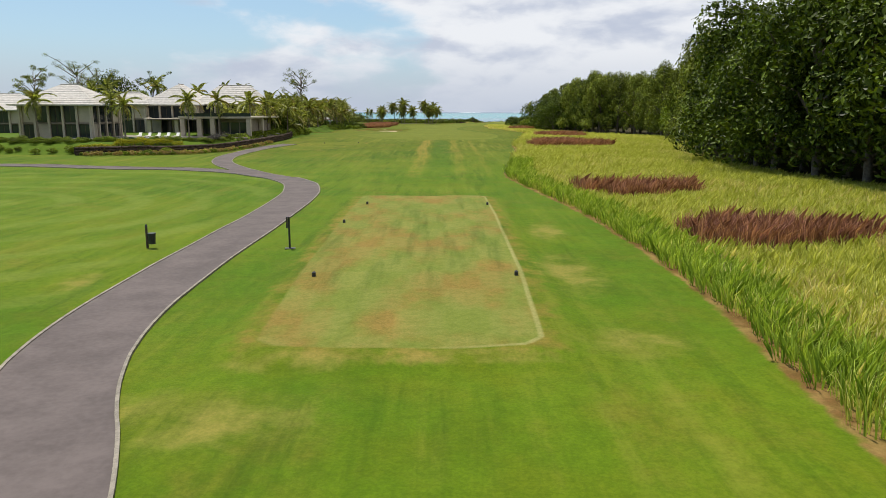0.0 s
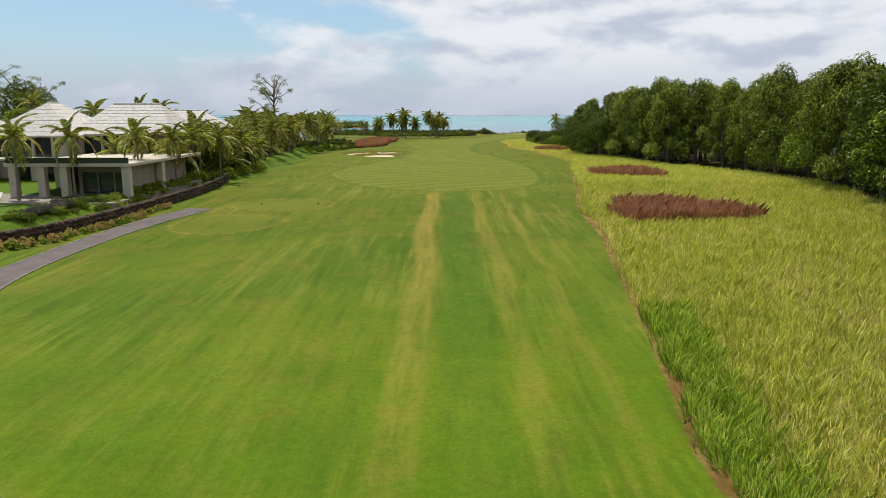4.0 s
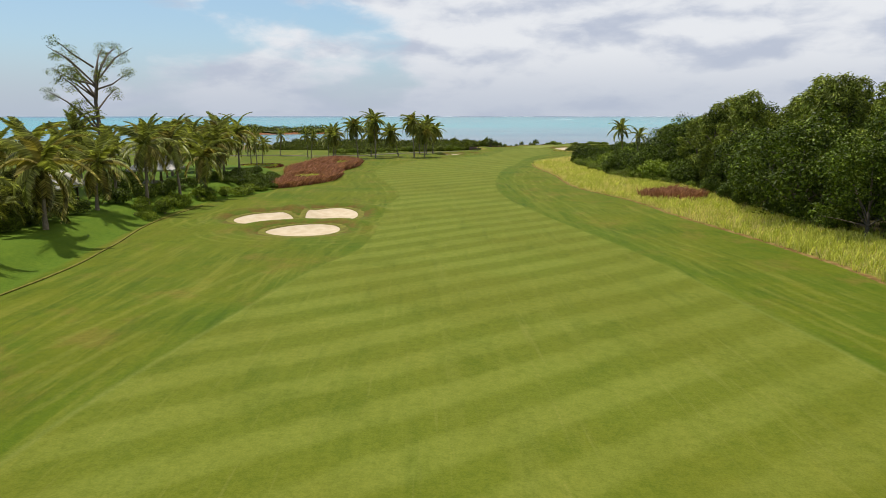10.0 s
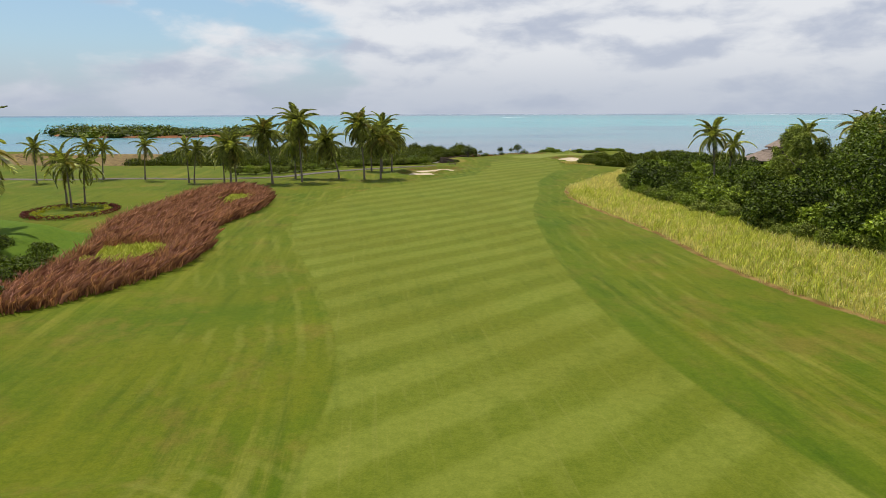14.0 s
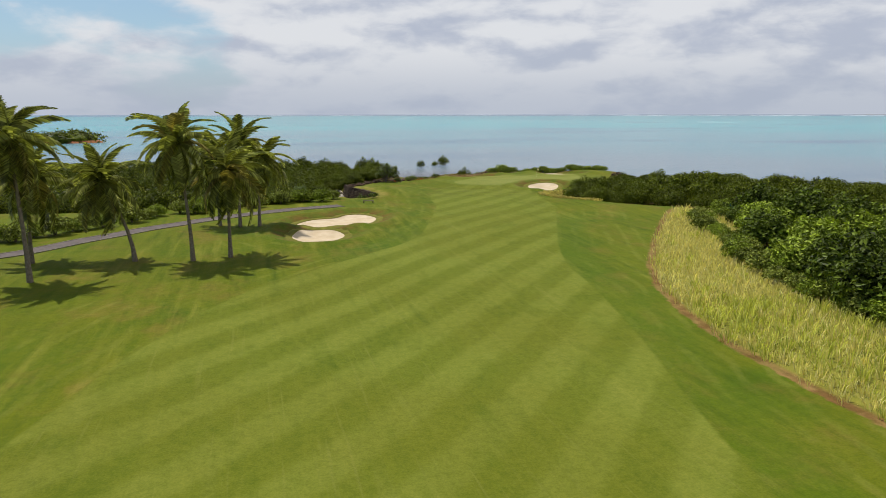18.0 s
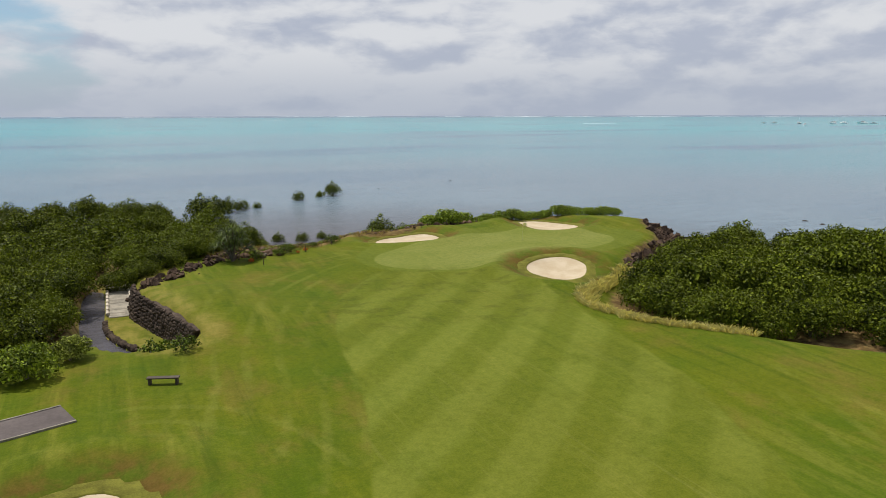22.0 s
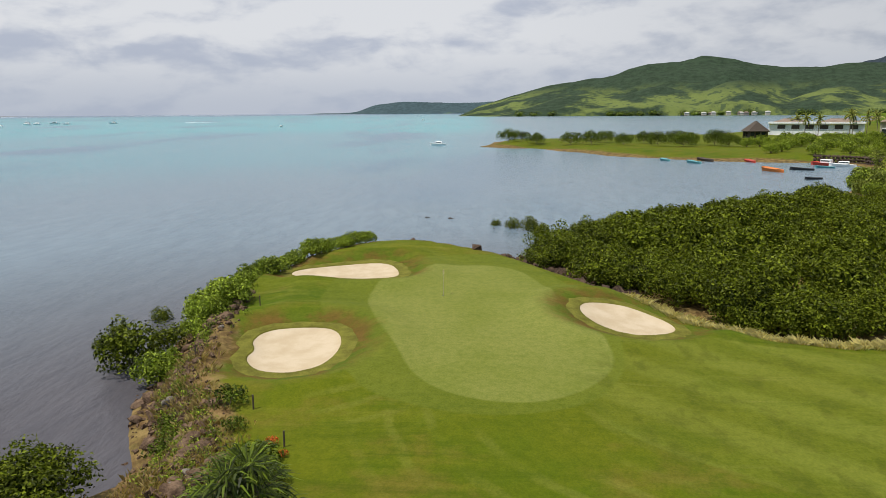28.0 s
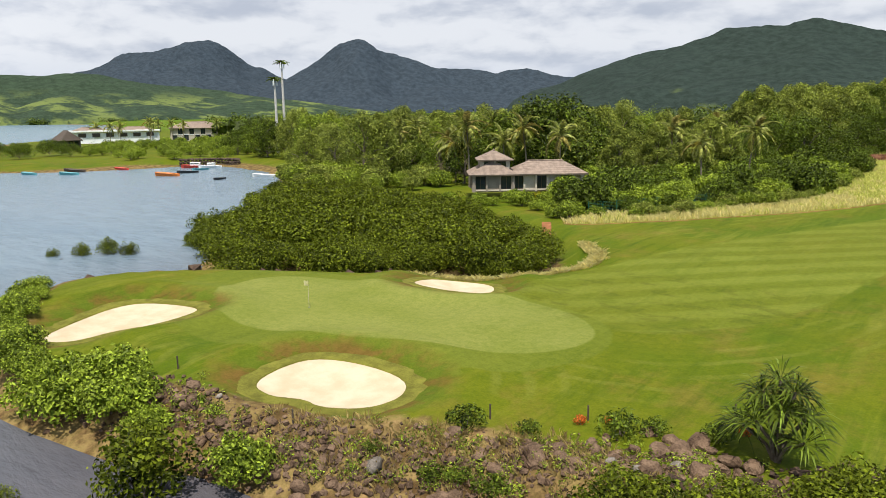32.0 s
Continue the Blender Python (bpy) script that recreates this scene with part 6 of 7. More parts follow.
for k, (x, y) in enumerate([(-50, 356), (-51, 363), (-51, 376), (-54, 360), (-57, 368), (-56, 378), (-60, 357), (-62, 366), (-48.5, 350), (-53, 351), (-58, 345), (-64, 376)]):
    palm((x, y), rng.uniform(6.5, 8.8), 160 + k, 19, 1.3, 0.05, 0.35, "palm with drooping yellow-tinged fronds in the grove")
grove = [(-47, 209), (-52, 216), (-45.5, 222), (-50, 232), (-58, 224), (-48, 243), (-55, 240), (-62, 236), (-47.5, 256), (-53, 262), (-60, 258), (-50, 272), (-56, 278), (-64, 270), (-49.5, 286), (-55, 293), (-61, 287), (-51, 302),
         (-55, 311), (-66, 300), (-64, 320), (-47.5, 324), (-53, 328), (-46.5, 334), (-56, 320), (-50.5, 347), (-49, 314), (-67, 330), (-72, 312), (-75, 288), (-70, 246), (-78, 262), (-84, 300), (-80, 330), (-92, 320), (-73, 345)]
for k, at in enumerate(grove):
    palm(at, rng.uniform(2.6, 5.2) if at[1] < 252 and at[0] > -66 else rng.uniform(5.0, 9.5), 200 + k, 20, rng.uniform(1.2, 1.45), 0.06, 0.3, "lush palm with yellow-green fronds in the garden planting")
for k, (at, tall) in enumerate([((-56.6, 161), 8.2), ((-50.6, 163.5), 8.0), ((-45.6, 172), 7.6), ((-43.8, 181), 7.4), ((-72, 158), 8.4), ((-84, 150), 8.0), ((-92, 146), 7.4), ((-45, 192), 7.0), ((-43, 200), 7.6), ((-66, 150), 7), ((-100, 150), 7.5),
                                ((-105, 158), 8)]):
    palm(at, tall, 260 + k, 15, 0.95, 0.03, 0.15, "palm standing in front of the villa terrace")
for k, at in enumerate([(-72, 214), (-60, 216), (-84, 214), (-94, 205), (-102, 212), (-66, 222)]):
    palm(at, rng.uniform(11, 13), 290 + k, 14, 1.0, 0.03, 0.15, "tall palm rising behind the villas")
palm((50.8, 418), 10.5, 330, 18, 1.05, 0.14, 0.2)
palm((57, 425), 8.5, 331, 16, 0.95, 0.14, 0.2)
for k, at in enumerate([(92, 436), (97, 441), (88, 434), (110, 430), (104, 436), (80, 436), (128, 420), (70, 404), (66, 388), (99, 428), (120, 436)]):
    palm(at, rng.uniform(8, 12), 340 + k, 14, 1.1, 0.06, 0.35, "palm standing in the wood behind the house")

for k in range(16):
    at = (rng.uniform(-62, -44), rng.uniform(186, 226))
    palm(at, rng.uniform(4, 7.5), 360 + k, 18, rng.uniform(1.1, 1.35), 0.06, 0.2, "lush palm with yellow-green fronds in the garden planting")

# lone airy tree above the grove, and others behind the villas
def airy(x, y, tall, seed):
    rng = np.random.RandomState(seed)
    root = holder("tree", "tall thin-crowned tree with bare limbs above the palms", "tree", (x, y, hz(x, y)))
    limbs, tips_ = [tube([(0, 0, -0.3), (0.4, 0.2, tall * .3), (0.2, -0.3, tall * .55), (0.9, 0.2, tall * .8)], (tall * .02, tall * .015, tall * .011, tall * .004))], []
    for k in range(20):
        z0 = tall * rng.uniform(0.32, 0.78)
        a, l = rng.uniform(0, 6.28), tall * rng.uniform(0.18, 0.36)
        e = np.array((math.cos(a) * l, math.sin(a) * l, z0 + l * rng.uniform(0.35, 0.9)))
        limbs.append(tube([(0.2, 0, z0), e * (0.55, 0.55, 1) - (0, 0, l * .25), e], (tall * .007, tall * .005, tall * .0015), 5))
        for q in range(3):
            tips_.append(e - (e - np.array((0.2, 0, z0))) * rng.uniform(0, 0.5) + rng.normal(size=3) * tall * .02)
    child("trunk", *merged(limbs), BARK, root)
    L = [(*t, tall * .05, tall * .05, tall * .03) for t in tips_]
    child("crown", *crown(rng, L, 5200, 0.42, 0.1, 0.25, 0.1, False), LEAF_MID, root, True)


airy(-66, 338, 27, 3)
airy(-163, 325, 31, 4)
airy(-150, 322, 26, 5)
airy(-156, 330, 29, 9)
copy_thing(dark, pose(-134, 300, hz(-134, 300)) @ Matrix.Diagonal((1.3, 1.3, 1.45, 1)))
airy(-90, 226, 18, 6)
airy(-120, 214, 19, 7)
copy_thing(tall_set[3], pose(-96, 232, hz(-96, 232)) @ Matrix.Diagonal((0.8, 0.8, 0.7, 1)))
grove_bush = bush(71, 4.4, 2.8, LEAF_DARK, "dense dark garden shrub under the palms", 1500, 0.36, "shrub", "shrub", 8)
pts = scatter(rng, smooth([(-42, 206), (-42, 232), (-43, 258), (-46, 290), (-48, 318), (-44, 336), (-50, 345), (-72, 340), (-76, 290), (-66, 230), (-52, 206)], 1), 5.6, 0)
pts = pts[(np.hypot(pts[:, 0] + 52, (pts[:, 1] - 340) / 2.0) > 8) & (np.hypot(pts[:, 0] + 59, pts[:, 1] - 309) > 6)]
V, F = massed([(x, y, rng.uniform(0.6, 1.1), rng.uniform(0, 360)) for x, y in pts[pts[:, 0] < -49]], grove_bush)
stuff("undergrowth", V, F, LEAF_DARK, "dark leafy undergrowth below the palms", "undergrowth")
pts = pts[(pts[:, 0] >= -49) & ((pts[:, 1] < 230) | (pts[:, 1] > 308))]
sow(rng, pts, grove_bush, 0.6, 1.1, "garden shrubs under the palms")


def rosettes(spots):
    """Low palm rosettes joined into one planting."""
    pieces = []
    for x, y, tall, scale in spots:
        for k in range(15):
            me = FRONDS[rng.randint(0, 4)]
            P = np.empty(len(me.vertices) * 3, np.float32)
            me.vertices.foreach_get("co", P)
            Q = np.empty(len(me.loops), np.int32)
            me.loops.foreach_get("vertex_index", Q)
            turn = Matrix.Rotation(k * 2.4 + rng.uniform(-.3, .3), 3, "Z") @ Matrix.Rotation(radians(-rng.uniform(-30, 70)), 3, "Y")
            pieces.append(((P.reshape(-1, 3) * scale) @ np.array(turn).T + (x, y, hz(x, y) + tall), Q.reshape(-1, 4)))
    return merged(pieces)


low_palms = scatter(rng, smooth([(-44.5, 204), (-45.5, 230), (-49.5, 246), (-50.5, 280), (-51, 300), (-60, 300), (-62, 268), (-60, 240), (-56, 206)], 1), 3.7, 0)
V, F = rosettes([(x, y, rng.uniform(0.8, 4.2), rng.uniform(0.75, 1.2)) for x, y in low_palms])
stuff("palm_undergrowth", V, F, FROND, "dense low palms and feathery undergrowth beside the villas", "undergrowth")
hedge_bush = bush(72, 2.6, 1.5, LEAF_BRIGHT, "clipped bright green garden shrub", 800, 0.2, "shrub", "shrub", 7)
pts = np.stack([rng.uniform(-64, -45, 26), rng.uniform(184, 228, 26)], 1)
sow(rng, pts, bush(74, 5.2, 4.2, LEAF_DARK, "tall dark shrub beside the villas", 1800, 0.4, "shrub", "shrub", 10), 0.7, 1.2, "tall shrubs beside the villas")
line = dense(np.array([(-42.3, 204), (-42.2, 230), (-42.6, 256), (-45.4, 290), (-47.4, 316), (-44, 333), (-40, 342), (-38.6, 349)]), 1.35)
line = line - (0.5, 0) + rng.normal(size=line.shape) * (0.8, 0.5)
line = line[(line[:, 1] < 228) | (line[:, 1] > 305)]
sow(rng, line[::3], hedge_bush, 0.6, 1.3, "garden edge shrubs")
V, F = massed([(x, y, rng.uniform(0.5, 1.3), rng.uniform(0, 360)) for x, y in np.vstack([line[1::3], line[2::3]])], hedge_bush)
stuff("hedge", V, F, LEAF_BRIGHT, "loose green hedge along the garden edge", "hedge")
ribbon("garden_edge", dense(smooth([(-43.8, 226), (-42.4, 250), (-41, 272), (-42.6, 288), (-45, 304), (-43.4, 322)], 2, False), 0.8), 0.28, LIP, "eroded earth step between garden lawn and rough", 0.10, 0.3, category="edging")
extra = bush(73, 3.4, 2.0, LEAF_DARK, "dark green shrub at the end of the red bed", 1000, 0.26, "shrub", "shrub", 7)
sow(rng, scatter(rng, smooth([(-45, 337), (-37, 347), (-39, 354), (-41, 372), (-47, 368), (-50, 345)], 1), 2.6, 0), extra, 0.7, 1.1, "shrubs beside the red bed")

V, F = massed([(x, y, rng.uniform(0.5, 1.0), rng.uniform(0, 360)) for x, y in scatter(rng, smooth([(-48, 312), (-45.5, 334), (-49, 346), (-52, 346), (-53, 316)], 1), 3.4, 0)], extra)
stuff("undergrowth", V, F, LEAF_DARK, "low dark planting among the palm trunks", "undergrowth")

# flower island on the lawn
isle = holder("flower_bed", "oval flower bed of yellow and dark red plants on lawn", "flower bed", (-52, 402, hz(-52, 402)))
for k in range(44):
    a = 2 * math.pi * k / 44
    for r, mat, nm, h in ((1.0, RED_LEAF, "red_plant", 0.55), (0.78, LEAF_YELLOW, "yellow_plant", 0.5)):
        if k % 2 and r < 1:
            continue
        rr = np.random.RandomState(k)
        V, F = crown(rr, [(0, 0, h * .5, 0.62, 0.62, h * .6)], 90, 0.2, 0, 0.5, 0.3, False)
        V = V + (5.6 * r * math.cos(a), 7.5 * r * math.sin(a), 0)
        child(nm, V, F, mat, isle, True)

# ---- buildings ----


def hip_roof(lo, hi, eave, ridge, over=1.3, thick=0.28, ridge_share=0.45):
    """A hipped roof with a thick eave edge."""
    x0, y0, x1, y1 = lo[0] - over, lo[1] - over, hi[0] + over, hi[1] + over
    cx, cy = (x0 + x1) / 2, (y0 + y1) / 2
    bm = bmesh.new()
    if x1 - x0 >= y1 - y0:
        r = (x1 - x0) / 2 * ridge_share
        tops = [(cx - r, cy), (cx + r, cy)]
    else:
        r = (y1 - y0) / 2 * ridge_share
        tops = [(cx, cy - r), (cx, cy + r)]
    e = [bm.verts.new(p) for p in ((x0, y0, eave), (x1, y0, eave), (x1, y1, eave), (x0, y1, eave))]
    u = [bm.verts.new((p[0], p[1], eave - thick)) for p in ((x0 + .1, y0 + .1), (x1 - .1, y0 + .1), (x1 - .1, y1 - .1), (x0 + .1, y1 - .1))]
    t = [bm.verts.new((*p, ridge)) for p in tops]
    if x1 - x0 >= y1 - y0:
        faces = ((e[0], e[1], t[1], t[0]), (e[1], e[2], t[1]), (e[2], e[3], t[0], t[1]), (e[3], e[0], t[0]))
    else:
        faces = ((e[1], e[2], t[1], t[0]), (e[0], e[1], t[0]), (e[3], e[0], t[0], t[1]), (e[2], e[3], t[1]))
    for f in faces:
        bm.faces.new(f)
    for k in range(4):
        bm.faces.new((u[k], u[(k + 1) % 4], e[(k + 1) % 4], e[k]))
    bm.faces.new((u[3], u[2], u[1], u[0]))
    return bm, tops


def roof_on(root, lo, hi, eave, ridge, mat, over=1.3, courses=9, share=0.45):
    bm, tops = hip_roof(lo, hi, eave, ridge, over, 0.28, share)
    roof = part("roof", bm, mat, root)
    roof.matrix_parent_inverse = Matrix()
    cap = tube([(*tops[0], ridge + 0.03), (*tops[1], ridge + 0.03)], (0.16, 0.16), 6)
    child("ridge_cap", *cap, mat, roof)
    # raised courses of shingles
    x0, y0, x1, y1 = lo[0] - over, lo[1] - over, hi[0] + over, hi[1] + over
    for k in range(1, courses):
        f = k / courses
        ring = []
        for (cx, cy), t in zip(((x0, y0), (x1, y0), (x1, y1), (x0, y1)), (tops[0], tops[1] if x1 - x0 >= y1 - y0 else tops[0], tops[1], tops[0] if x1 - x0 >= y1 - y0 else tops[1])):
            ring.append((cx + (t[0] - cx) * f, cy + (t[1] - cy) * f, eave + (ridge - eave) * f + 0.015))
        child("shingle_course", *tube(ring + ring[:1], [0.035] * 5, 4), mat, roof)
    return roof


def block(root, lo, hi, z0, storeys, tall, bays, wall_mat, glass_sides="sewn", slab=TAUPE, every=4):
    """A storeyed building block: inset core and panes behind real piers, sills and floor bands."""
    x0, y0, x1, y1 = *lo, *hi
    z1 = z0 + storeys * tall
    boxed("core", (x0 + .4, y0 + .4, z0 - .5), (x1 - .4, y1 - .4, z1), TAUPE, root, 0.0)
    for s in range(storeys + 1):
        z = z0 + s * tall
        boxed("floor_band", (x0 - .05, y0 - .05, z - .22), (x1 + .05, y1 + .05, z + (.06 if s < storeys else 0)), slab, root, 0.02)
    for side in "sewn":
        a0, a1 = (x0, x1) if side in "sn" else (y0, y1)
        n = max(2, int(round((a1 - a0) / bays)))
        w = (a1 - a0) / n
        for i in range(n + 1):
            p = a0 + w * i
            pw = 0.45 if i in (0, n) else 0.22
            if side in "sn":
                y = y0 if side == "s" else y1
                boxed("pier", (p - pw, y - .18, z0 - .4), (p + pw, y + .18, z1), wall_mat, root, 0.0)
            else:
                x = x0 if side == "w" else x1
                boxed("pier", (x - .18, p - pw, z0 - .4), (x + .18, p + pw, z1), wall_mat, root, 0.0)
        if side not in glass_sides:
            continue
        for s in range(storeys):
            for i in range(n):
                a, b = a0 + w * i + .24, a0 + w * (i + 1) - .24
                lo_z, hi_z = z0 + s * tall + .1, z0 + (s + 1) * tall - .3
                solid = (i * 7 + s * 3 + n) % every == 0
                if side in "sn":
                    y = y0 + .30 if side == "s" else y1 - .30
                    win = boxed("wall_panel" if solid else "window", (a, y - .06, lo_z), (b, y + .06, hi_z), wall_mat if solid else TIMBER, root, 0.0)
                    if not solid:
                        q = -.075 if side == "s" else .075
                        boxed("pane", (a + .1, y + q - .01, lo_z + .1), ((a + b) / 2 - .05, y + q + .01, hi_z - .1), GLASS, win, 0.0)
                        boxed("pane", ((a + b) / 2 + .05, y + q - .01, lo_z + .1), (b - .1, y + q + .01, hi_z - .1), GLASS, win, 0.0)
                else:
                    x = x0 + .30 if side == "w" else x1 - .30
                    win = boxed("wall_panel" if solid else "window", (x - .06, a, lo_z), (x + .06, b, hi_z), wall_mat if solid else TIMBER, root, 0.0)
                    if not solid:
                        q = -.075 if side == "w" else .075
                        boxed("pane", (x + q - .01, a + .1, lo_z + .1), (x + q + .01, b - .1, hi_z - .1), GLASS, win, 0.0)


VG = 4.3
villa = holder("villa", "two-storey villa with silvered shingle roofs and a pillared terrace", "villa")
for lo, hi, eave, ridge, share in (((-87.6, 189.5), (-77.6, 199), 11.8, 14.9, 0.30), ((-77.4, 190), (-64.2, 205), 11.7, 17.1, 0.20), ((-64, 192.5), (-49.5, 205.5), 11.9, 16.9, 0.47)):
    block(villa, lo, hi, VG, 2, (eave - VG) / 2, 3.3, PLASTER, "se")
    roof_on(villa, lo, hi, eave, ridge, SHINGLE, 1.6, 9, share)
boxed("terrace_roof", (-60, 164, VG + 4.1), (-43.4, 191.5, VG + 4.55), PLASTER, villa, 0.05)
boxed("terrace_roof", (-76, 184, VG + 3.5), (-60.1, 190, VG + 3.9), PLASTER, villa, 0.05)
boxed("terrace_floor", (-80, 158, VG - 0.9), (-43, 190, VG + 0.1), KERB, villa, 0.05)
for x, y in ((-59.2, 164.8), (-55.4, 164.8), (-52.4, 164.8), (-44.2, 164.8), (-44.2, 176), (-59.2, 176), (-75, 185), (-68, 185)):
    boxed("pillar", (x - .5, y - .5, VG), (x + .5, y + .5, VG + 4.1), PLASTER, villa, 0.04)
room = boxed("garden_room", (-51.8, 167, VG), (-44.8, 188, VG + 4.1), TAUPE, villa, 0.02)
for k in range(3):
    pane = boxed("window", (-51.2 + k * 2.2, 166.9, VG + 0.3), (-49.3 + k * 2.2, 166.98, VG + 3.2), GLASS, room, 0.0)
lounge = boxed("glass_front", (-59, 178, VG + 0.1), (-52, 178.2, VG + 4.0), GLASS, villa, 0.0)
for k in range(5):
    boxed("mullion", (-59 + k * 1.7, 177.92, VG + 0.1), (-58.88 + k * 1.7, 177.99, VG + 4.0), TIMBER, lounge, 0.0)
for k in range(14):
    boxed("pergola_slat", (-74 + k * 1.0, 181.2, VG + 3.5), (-73.85 + k * 1.0, 184, VG + 3.7), TIMBER, villa, 0.0)
boxed("balustrade", (-59.8, 164.2, VG + 4.55), (-43.6, 164.28, VG + 5.3), GLASS, villa, 0.0)
villa_b = holder("villa", "two-storey villa with a broad silvered shingle roof", "villa")
block(villa_b, (-89.5, 153.5), (-74.5, 167), VG - 0.6, 2, 3.85, 3.0, PLASTER, "se")
roof_on(villa_b, (-89.5, 153.5), (-74.5, 167), 11.4, 15.7, SHINGLE, 1.7, 11, 0.2)
villa_c = holder("villa", "villa with a weathered grey shingle roof among palms", "villa")
block(villa_c, (-80, 248), (-60, 262), VG, 2, 3.6, 3.4, PLASTER, "se")
roof_on(villa_c, (-80, 248), (-60, 262), VG + 7.4, 16.0, SHINGLE, 1.8)
villa_d = holder("villa", "distant villa roof beyond the neighbouring villa", "villa")
block(villa_d, (-128, 190), (-110, 204), VG - 1, 2, 3.5, 3.4, PLASTER, "se")
roof_on(villa_d, (-128, 190), (-110, 204), VG + 6, 14.5, SHINGLE, 1.6)
for gx0, gy0 in ((-61, 309), (-58, 343)):
    gazebo = holder("gazebo", "small thatched garden pavilion under palms", "pavilion", (0, 0, 0), 0, "garden pavilions")
    zg = hz(gx0, gy0)
    for x in (gx0 - 2.9, gx0 + 2.9):
        for y in (gy0 - 2.9, gy0 + 2.9):
            boxed("post", (x - .12, y - .12, zg - .2), (x + .12, y + .12, zg + 2.6), TIMBER, gazebo)
    boxed("floor_slab", (gx0 - 3.2, gy0 - 3.2, zg - .3), (gx0 + 3.2, gy0 + 3.2, zg + .08), KERB, gazebo)
    roof_on(gazebo, (gx0 - 3.1, gy0 - 3.1), (gx0 + 3.1, gy0 + 3.1), zg + 2.6, zg + 5.6, SHINGLE, 1.0, 6)

pool = holder("swimming_pool", "dark swimming pool with a pale stone edge", "swimming pool", (0, 0, 0))
pz = hz(-68, 153)
boxed("rim", (-80, 148.6, pz - .6), (-59, 156.4, pz + .16), KERB, pool, 0.05)
boxed("pool_surface", (-79.4, 149.2, pz + .1), (-59.6, 155.8, pz + .166), POOL, pool, 0.0, "dark still pool water")
for k in range(5):
    x = -67.5 + k * 2.1
    bed_ = holder("sun_lounger", "grey sun lounger with raised back on the terrace", "sun lounger", (x, 160.4, VG + 0.1), 0, "sun loungers by the pool")
    boxed("frame_base", (-.35, -1.0, .22), (.35, .5, .32), WHITE, bed_, 0.02)
    part("backrest", box(bmesh.new(), (-.35, 0, 0), (.35, .8, .08), 0.02), WHITE, bed_).matrix_basis = pose(0, .45, .3, 50)
    for a in (-.3, .3):
        for b in (-.9, .4):
            boxed("leg", (a - .03, b - .03, 0), (a + .03, b + .03, .24), METAL, bed_, 0.0)

# stone garden wall with planting
gwall = tagged(new("wall_garden"), "low wall of rough brown basalt blocks along the garden", "wall", kind="structure")
line = dense(smooth([(-66, 129.5), (-57, 132), (-50, 136.5), (-45, 143), (-42.4, 152), (-41, 163), (-40.5, 176), (-40.8, 190), (-42.5, 202)], 2, False), 0.55)
V = []
for x, y in line:
    z = hz(x + 0.6, y)
    V += [(x - .4, y, z - .5), (x - .4, y, z + 1.15), (x + .3, y, z + 1.15), (x + .35, y, z - .5)]
n = len(line)
child("core", np.array(V), np.array([(i * 4 + k, i * 4 + k + 1, i * 4 + k + 5, i * 4 + k + 4) for i in range(n - 1) for k in range(3)]), STONE, gwall, True)
rng = np.random.RandomState(88)
for i, (x, y) in enumerate(line):
    z = hz(x + 0.6, y)
    for k in range(3):
        ob = new("stone", STONES[rng.randint(0, 4)])
        ob.matrix_world = Matrix.Translation((x + rng.uniform(-.08, .12), y + rng.uniform(-.1, .1), z + .26 + k * .48)) @ Euler(rng.uniform(-.3, .3, 3)).to_matrix().to_4x4() @ Matrix.Diagonal((0.85, 0.72, 0.72, 1))
        ob.parent = gwall
agave = bush(74, 0.8, 0.65, DRY_GRASS, "row of small clipped edging plants below the garden wall", 150, 0.2, "edging_plant", "plant", 5)
agave_b = bush(75, 0.8, 0.6, LEAF_BRIGHT, "small green edging plant below the garden wall", 150, 0.2, "edging_plant", "plant", 5)
rows = [line[line[:, 1] < 168][::2] + (1.2, -0.5), line[line[:, 1] < 160][1::2] + (2.0, -1.2), line[line[:, 1] < 146][::2] + (2.4, -2.2), line[line[:, 1] < 140][1::2] + (2.6, -3.2)]
rows = np.vstack(rows)
rows = rows + rng.normal(size=rows.shape) * 0.12
warm = rng.rand(len(rows)) < 0.6
sow(rng, rows[warm], agave, 0.9, 1.4, "edging plants")
sow(rng, rows[~warm], agave_b, 0.9, 1.4, "edging plants")
croton = bush(76, 2.6, 1.5, LEAF_YELLOW, "bright yellow croton shrub behind the garden wall", 700, 0.2, "shrub", "shrub", 7)
sow(rng, [(x - 1.4 + rng.uniform(-.5, .5), y + 1.6 + rng.uniform(-.5, .5)) for x, y in dense(np.array([(-66, 131), (-57, 134), (-50, 138.5)]), 1.1)], croton, 0.7, 1.1, "yellow shrubs behind the wall")
lilac = bush(77, 2.4, 1.2, LEAF_LILAC, "grey-lilac flowering shrub behind the garden wall", 700, 0.18, "shrub", "shrub", 7)
sow(rng, [(-47.5 + rng.uniform(-1.5, 1), 148 + k * 1.5) for k in range(8)], lilac, 0.8, 1.2, "lilac shrubs behind the wall")
mixed = bush(78, 2.2, 1.3, LEAF_BRIGHT, "green garden shrub behind the stone wall", 650, 0.2, "shrub", "shrub", 7)
sow(rng, [(-43.6 + rng.uniform(-1.3, .6), 158 + k * 1.5) for k in range(27)] + [(-52 - k * 2.6 + rng.uniform(-1, 1), 133 + rng.uniform(-1.5, 1.5)) for k in range(22)] + [(-70 - k * 3, 141 + rng.uniform(-2, 2)) for k in range(12)], mixed, 0.7, 1.2, "garden shrubs behind the wall")
